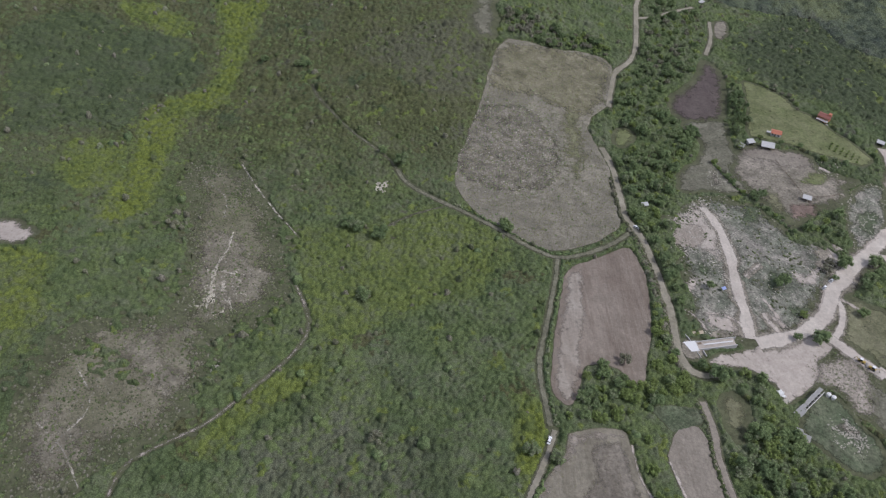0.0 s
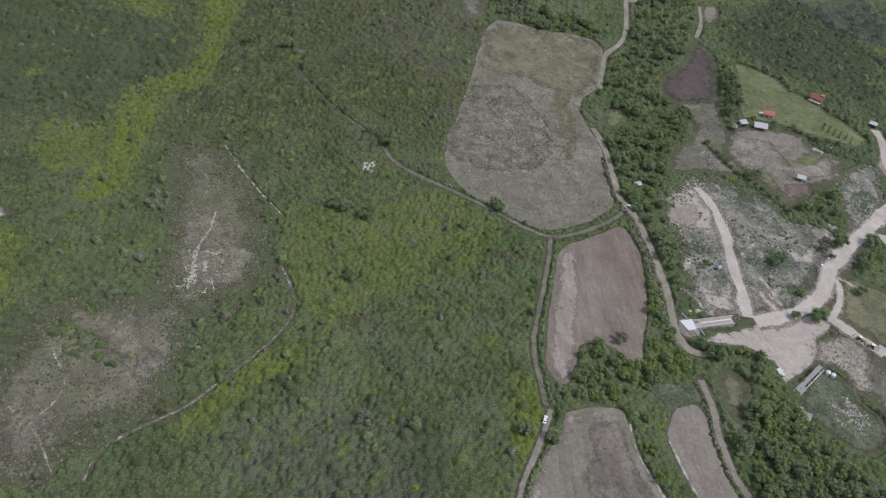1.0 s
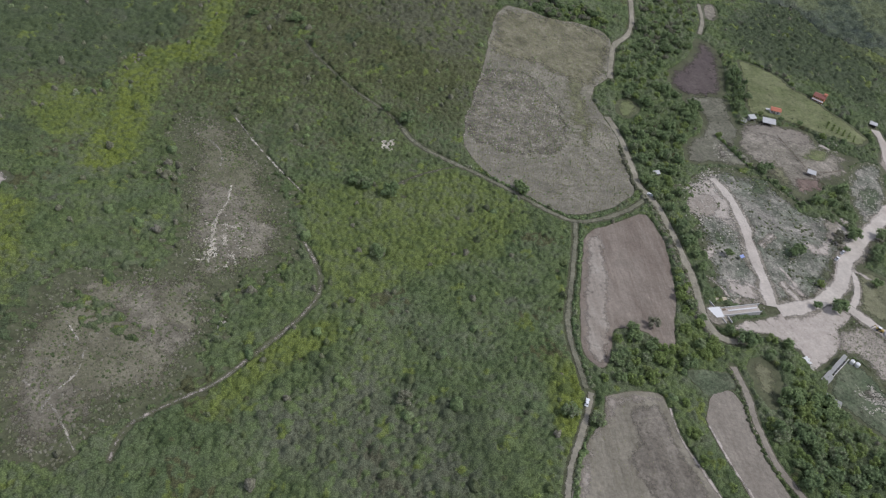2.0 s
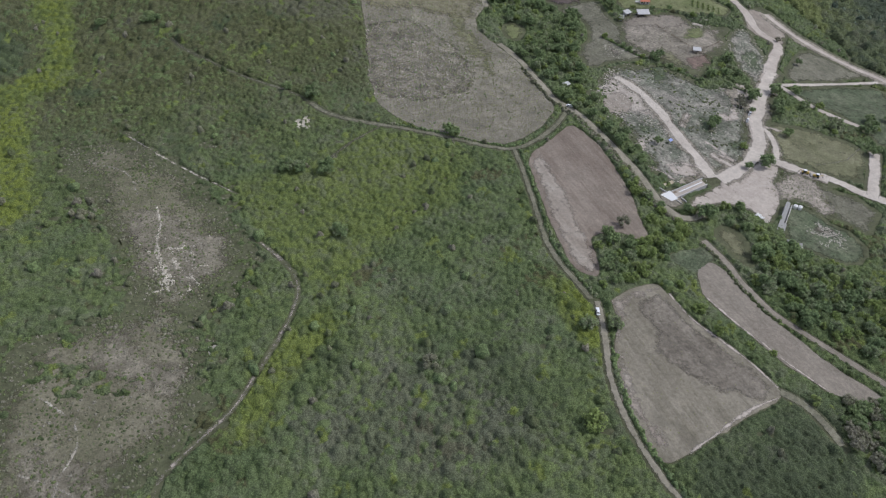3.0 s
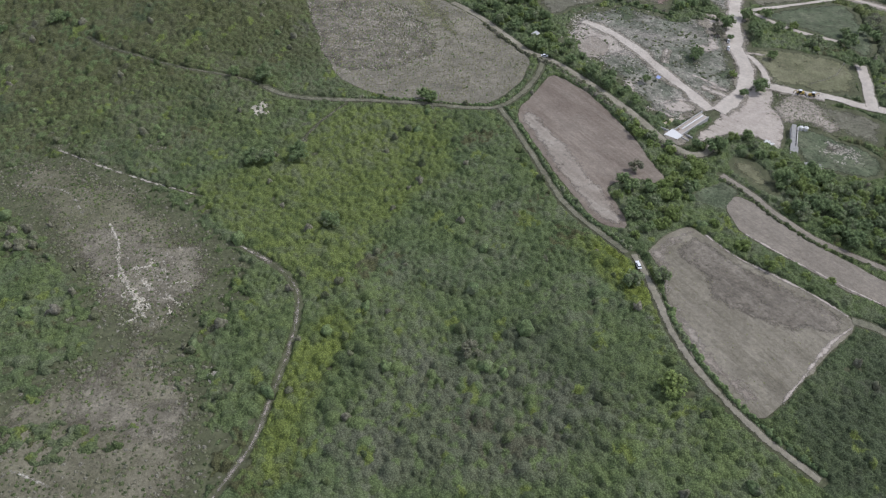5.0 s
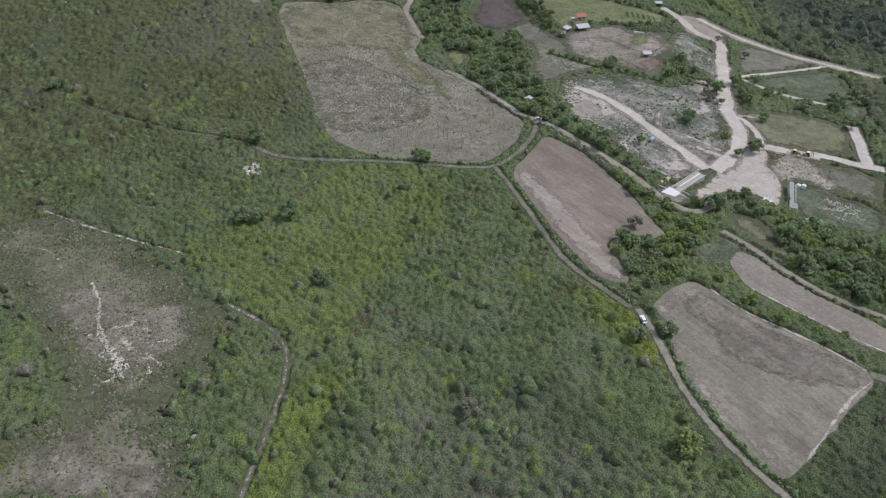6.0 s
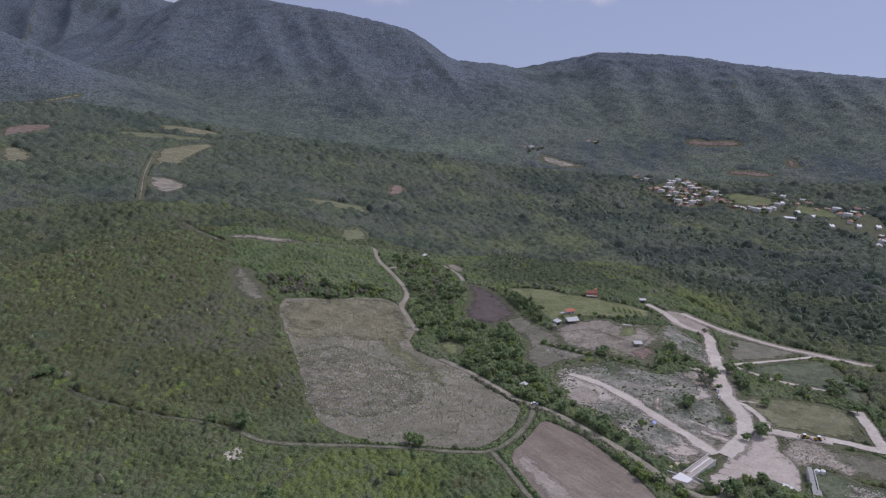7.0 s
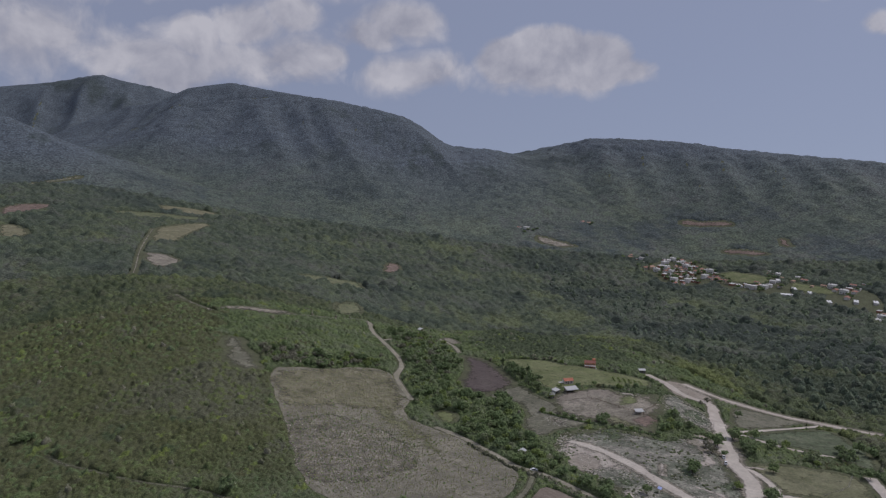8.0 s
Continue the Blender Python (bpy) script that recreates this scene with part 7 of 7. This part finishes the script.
def car(x, y, turn, label, pickup=False):
    ob = thing("pickup_truck" if pickup else "car", x, y, turn, label, "car", lift=0.25, size=0.66)
    bm = block(bmesh.new(), 0, 0, 0.35, 4.6, 1.8, 0.62, 0.12)
    part("body", bm, M_CAR_WHITE, ob)
    long = 1.7 if pickup else 2.6
    mid = 0.35 if pickup else -0.25
    bm = bmesh.new()
    low = [bm.verts.new((mid + sx * long / 2, sy * 0.82, 0.95)) for sx, sy in ((-1, -1), (1, -1), (1, 1), (-1, 1))]
    high = [bm.verts.new((mid - 0.08 + sx * long * 0.36, sy * 0.66, 1.5)) for sx, sy in ((-1, -1), (1, -1), (1, 1), (-1, 1))]
    for i in range(4):
        bm.faces.new((low[i], low[(i + 1) % 4], high[(i + 1) % 4], high[i]))
    bm.faces.new(low)
    bm.faces.new(high)
    part("cabin", bm, M_GLASS, ob, "dark glazed cabin")
    part("roof", block(bmesh.new(), mid - 0.08, 0, 1.5, long * 0.72, 1.34, 0.06, 0.02), M_CAR_WHITE, ob)
    if pickup:
        part("cargo_bed", block(bmesh.new(), -1.45, 0, 0.98, 1.5, 1.45, 0.05), M_STEEL, ob, "grey load bed")
    for s in (-0.62, 0.62):
        part("headlight", block(bmesh.new(), 2.28, s, 0.6, 0.08, 0.34, 0.18), M_GLASS, ob)
    wheels(ob, [(-1.4, -0.8), (1.4, -0.8), (-1.4, 0.8), (1.4, 0.8)], 0.34, 0.24)


def backhoe(x, y, turn, label):
    ob = thing("backhoe_loader", x, y, turn, label, "digger", "machines on the dirt road", lift=0.3, size=0.66)
    part("chassis", block(bmesh.new(), 0.4, 0, 0.7, 4.2, 1.5, 0.7, 0.08), M_YELLOW, ob)
    part("engine_hood", block(bmesh.new(), 1.7, 0, 1.35, 1.7, 1.1, 0.65, 0.08), M_YELLOW, ob)
    cab = part("cab", block(bmesh.new(), -0.1, 0, 1.35, 1.6, 1.5, 1.5, 0.06), M_GLASS, ob)
    part("cab_roof", block(bmesh.new(), -0.1, 0, 2.85, 1.9, 1.7, 0.14, 0.03), M_CAR_WHITE, cab, "white roof")
    for s in (-0.6, 0.6):
        part("loader_arm", rod(bmesh.new(), (1.0, s, 1.4), (3.4, s, 0.6), 0.12, 6), M_YELLOW, ob)
    part("loader_bucket", block(bmesh.new(), 3.7, 0, 0.1, 0.8, 2.3, 0.8, 0.1), M_STEEL, ob)
    part("boom", rod(bmesh.new(), (-1.6, 0, 1.2), (-3.2, 0, 3.0), 0.16, 6), M_YELLOW, ob)
    part("dipper", rod(bmesh.new(), (-3.2, 0, 3.0), (-3.9, 0, 1.2), 0.13, 6), M_YELLOW, ob)
    part("digging_bucket", block(bmesh.new(), -3.8, 0, 0.6, 0.6, 0.7, 0.7, 0.08), M_STEEL, ob)
    wheels(ob, [(-0.9, -0.95), (-0.9, 0.95)], 0.75, 0.45)
    wheels(ob, [(1.8, -0.9), (1.8, 0.9)], 0.5, 0.36)


car(*SPOT_CARS[0], -38, "white car parked where two lanes meet")
car(*SPOT_CARS[1], 68, "white car parked on a lane under trees")
car(*SPOT_CARS[2], 40, "white pickup truck parked on the dirt road", True)
car(*SPOT_CARS[3], 40, "white pickup truck parked beside the road", True)
backhoe(*SPOT_DIGGERS[0], -38, "yellow backhoe loader with a white cab roof")
backhoe(*SPOT_DIGGERS[1], 142, "yellow backhoe loader parked on the dirt road")


# ---- odds and ends ----
def heap(x, y, size, mat, name, label, category, seed, low=0.6):
    """A low irregular heap of boulders or rubble."""
    r = np.random.RandomState(seed)
    p = np.array([(x, y)]) + r.uniform(-size, size, (14, 2)) * 0.7
    verts, faces, start = [], [], 0
    for k, (px, py) in enumerate(p):
        v, f = lump(seed + k, 7, 3, 0.35)
        s = size * r.uniform(0.18, 0.5)
        verts.append(v * (s, s, s * low) + (px - x, py - y, 0))
        faces.append(f + start)
        start += len(v)
    ob = new(name, mesh_from(name, np.concatenate(verts), np.concatenate(faces), mat))
    ob.location = (x, y, float(ground_z(x, y)))
    return tagged(ob, label, category)


heap(*SPOT_HEAPS[0], 2.0, M_TANK, "white_tarpaulin", "white tarpaulin over a heap of material", "tarpaulin", 91)
heap(*SPOT_HEAPS[1], 1.6, M_STONE, "rubble_heap", "heap of pale rubble beside the levelled ground", "rubble", 92)
heap(OUTCROP[0][0], OUTCROP[0][1], 4.4, M_LIME, "limestone_outcrop", "white limestone outcrop in the scrub", "rock", 93, 0.7)
heap(OUTCROP[1][0], OUTCROP[1][1], 1.8, M_LIME, "limestone_outcrop", "small white limestone outcrop in the scrub", "rock", 94, 0.9)
heap(OUTCROP[2][0], OUTCROP[2][1], 2.2, M_STONE, "rock_heap", "grey rock heap on the hillside", "rock", 95, 0.8)
heap(OUTCROP[3][0], OUTCROP[3][1], 3.6, M_STONE, "limestone_outcrop", "pale rock slab on the wooded slope", "rock", 98, 0.5)
heap(*SPOT_HEAPS[2], 2.0, M_STONE, "rubble_heap", "pale rubble beside the farmyard", "rubble", 96)
heap(*SPOT_HEAPS[3], 1.7, M_STONE, "rubble_heap", "pale rubble beside the farmyard", "rubble", 97)
def lime_veins():
    """Pale rock that shows along an eroded gully and in veins that branch from its foot."""
    r = np.random.RandomState(99)
    lines = [spaced(rounded(LIME_STREAK, 2, False), 0.16)]
    lines.append(lines[0][len(lines[0]) // 3:])
    for k in range(17):
        at, way, walk_on = lines[0][r.randint(len(lines[0]) // 2, len(lines[0]))] + r.uniform((-2, -4), (9, 4)), r.uniform(-2.4, -0.7), []
        for _ in range(r.randint(14, 44)):
            way += r.normal(0, 0.38)
            at = at + 0.2 * np.array((math.cos(way), math.sin(way)))
            walk_on.append(at)
        lines.append(np.array(walk_on))
    p = np.concatenate([q + r.normal(0, 0.22, q.shape) + np.stack([wave_of(q, 5, 7), wave_of(q, 6, 8)], 1) * 0.5 for q in lines])
    size = r.uniform(0.14, 0.40, len(p))
    scatter("limestone_rocks", p, size, size * 0.4, M_LIME, "pale limestone rocks along an eroded gully", "rocks", seg=6, rings=2, rough=0.4, seed=99, smooth=False, z=ground_z(p[:, 0], p[:, 1]) + 0.1)


lime_veins()


def tarp_shelter():
    ob = thing("tarpaulin_shelter", SPOT_TARP[0][0], SPOT_TARP[0][1], 20, "blue tarpaulin shelter beside the rubble road", "shelter")
    part("sheet", block(bmesh.new(), 0, 0, 1.9, 2.0, 1.5, 0.06, 0, (8, 0, 0)), M_BLUE, ob)
    for sx in (-0.9, 0.9):
        for sy in (-0.65, 0.65):
            part("post", rod(bmesh.new(), (sx, sy, -0.3), (sx, sy, 1.9 + 0.14 * sy), 0.05, 6), M_WOOD, ob)


tarp_shelter()


# ---- the village across the valley ----
def village_house(name, sx, sy, h, wall, roof, label, flat, x, y):
    ob = thing(name, x, y, 0, label, "house", "houses of the village")
    put_walls(ob, sx, sy, h, 0.25, 0.0 if flat else 1.1, wall)
    if flat:
        part("roof", block(bmesh.new(), 0, 0, h, sx + 0.3, sy + 0.3, 0.25), roof, ob)
        part("roof_tank", rod(bmesh.new(), (sx * 0.25, 0, h + 0.25), (sx * 0.25, 0, h + 1.3), 0.5, 10), M_DARK, ob, "black water tank")
    else:
        part("roof", gable(bmesh.new(), 0, 0, h, sx, sy, 1.15, 0.35, 0.15), roof, ob)
    for s in (-1, 1):
        part("door", block(bmesh.new(), 0, s * sy / 2, 0.0, 1.0, 0.16, 2.0), M_WOOD, ob)
        for k in (-0.3, 0.3):
            part("window", block(bmesh.new(), k * sx, s * sy / 2, 0.95, 1.1, 0.16, 1.0), M_GLASS, ob)
    return ob


def build_village():
    cluster, street = VILLAGE_A + VILLAGE_B, VILLAGE_C + VILLAGE_D
    kinds = [village_house("house", 9.5, 6.5, 2.6, M_WHITE_WALL, M_FADED_TILE, "white village house with a red tiled roof", False, *cluster[0]),
             village_house("house", 9.0, 7.0, 2.7, M_CREAM_WALL, M_CLAY_TILE, "cream village house with a clay tiled roof", False, *cluster[1]),
             village_house("house", 9.0, 6.5, 4.8, M_WHITE_WALL, M_CONCRETE, "white two storey village house with a flat roof", True, *cluster[4]),
             village_house("house", 8.0, 6.5, 2.8, M_BRICK_WALL, M_CONCRETE, "brick village house with a flat concrete roof", True, *cluster[3])]
    r = np.random.RandomState(101)
    for k, (x, y) in enumerate(cluster[2:3] + cluster[5:] + street):
        turn = 12 + r.choice((0, 90)) + r.uniform(-9, 9)
        pick = 2 if k in (1, 2, 3, 8, 36, 37, 40, 44) else r.choice((0, 1, 2, 2, 3))
        s = r.uniform(0.65, 1.0)
        copy_thing(kinds[pick], pose(x, y, float(ground_z(x, y)), 0, 0, turn) @ Matrix.Diagonal((s, s, s, 1)))
        for _ in range(r.choice((0, 1, 1, 2))):
            dx, dy = x + r.uniform(6, 10) * r.choice((-1, 1)), y + r.uniform(6, 10) * r.choice((-1, 1))
            copy_thing(kinds[r.choice((0, 0, 1, 3))], pose(dx, dy, float(ground_z(dx, dy)), 0, 0, turn + 90) @ Matrix.Diagonal((s * 0.8, s * 0.8, s * 0.8, 1)))
    hall = village_house("hall", 17, 6.0, 3.0, M_WHITE_WALL, M_WHITE_SLAB, "long white hall with a pale roof", True, *SPOT_HALLS[0])
    for (x, y), turn in zip(SPOT_HALLS[1:], (40, 45, 40, 30, 35, 60, 40)):
        copy_thing(hall, pose(x, y, float(ground_z(x, y)), 0, 0, turn) @ Matrix.Diagonal((0.6, 0.75, 0.8, 1)))
    hall.rotation_euler = (0, 0, radians(-55))
    for k in range(95):
        x, y = (cluster + street)[r.randint(60)]
        plant((1, 1)[r.randint(2)], x + r.uniform(-15, 15), y + r.uniform(-15, 15), r.uniform(0.8, 1.2), r.uniform(0, 360))


build_village()
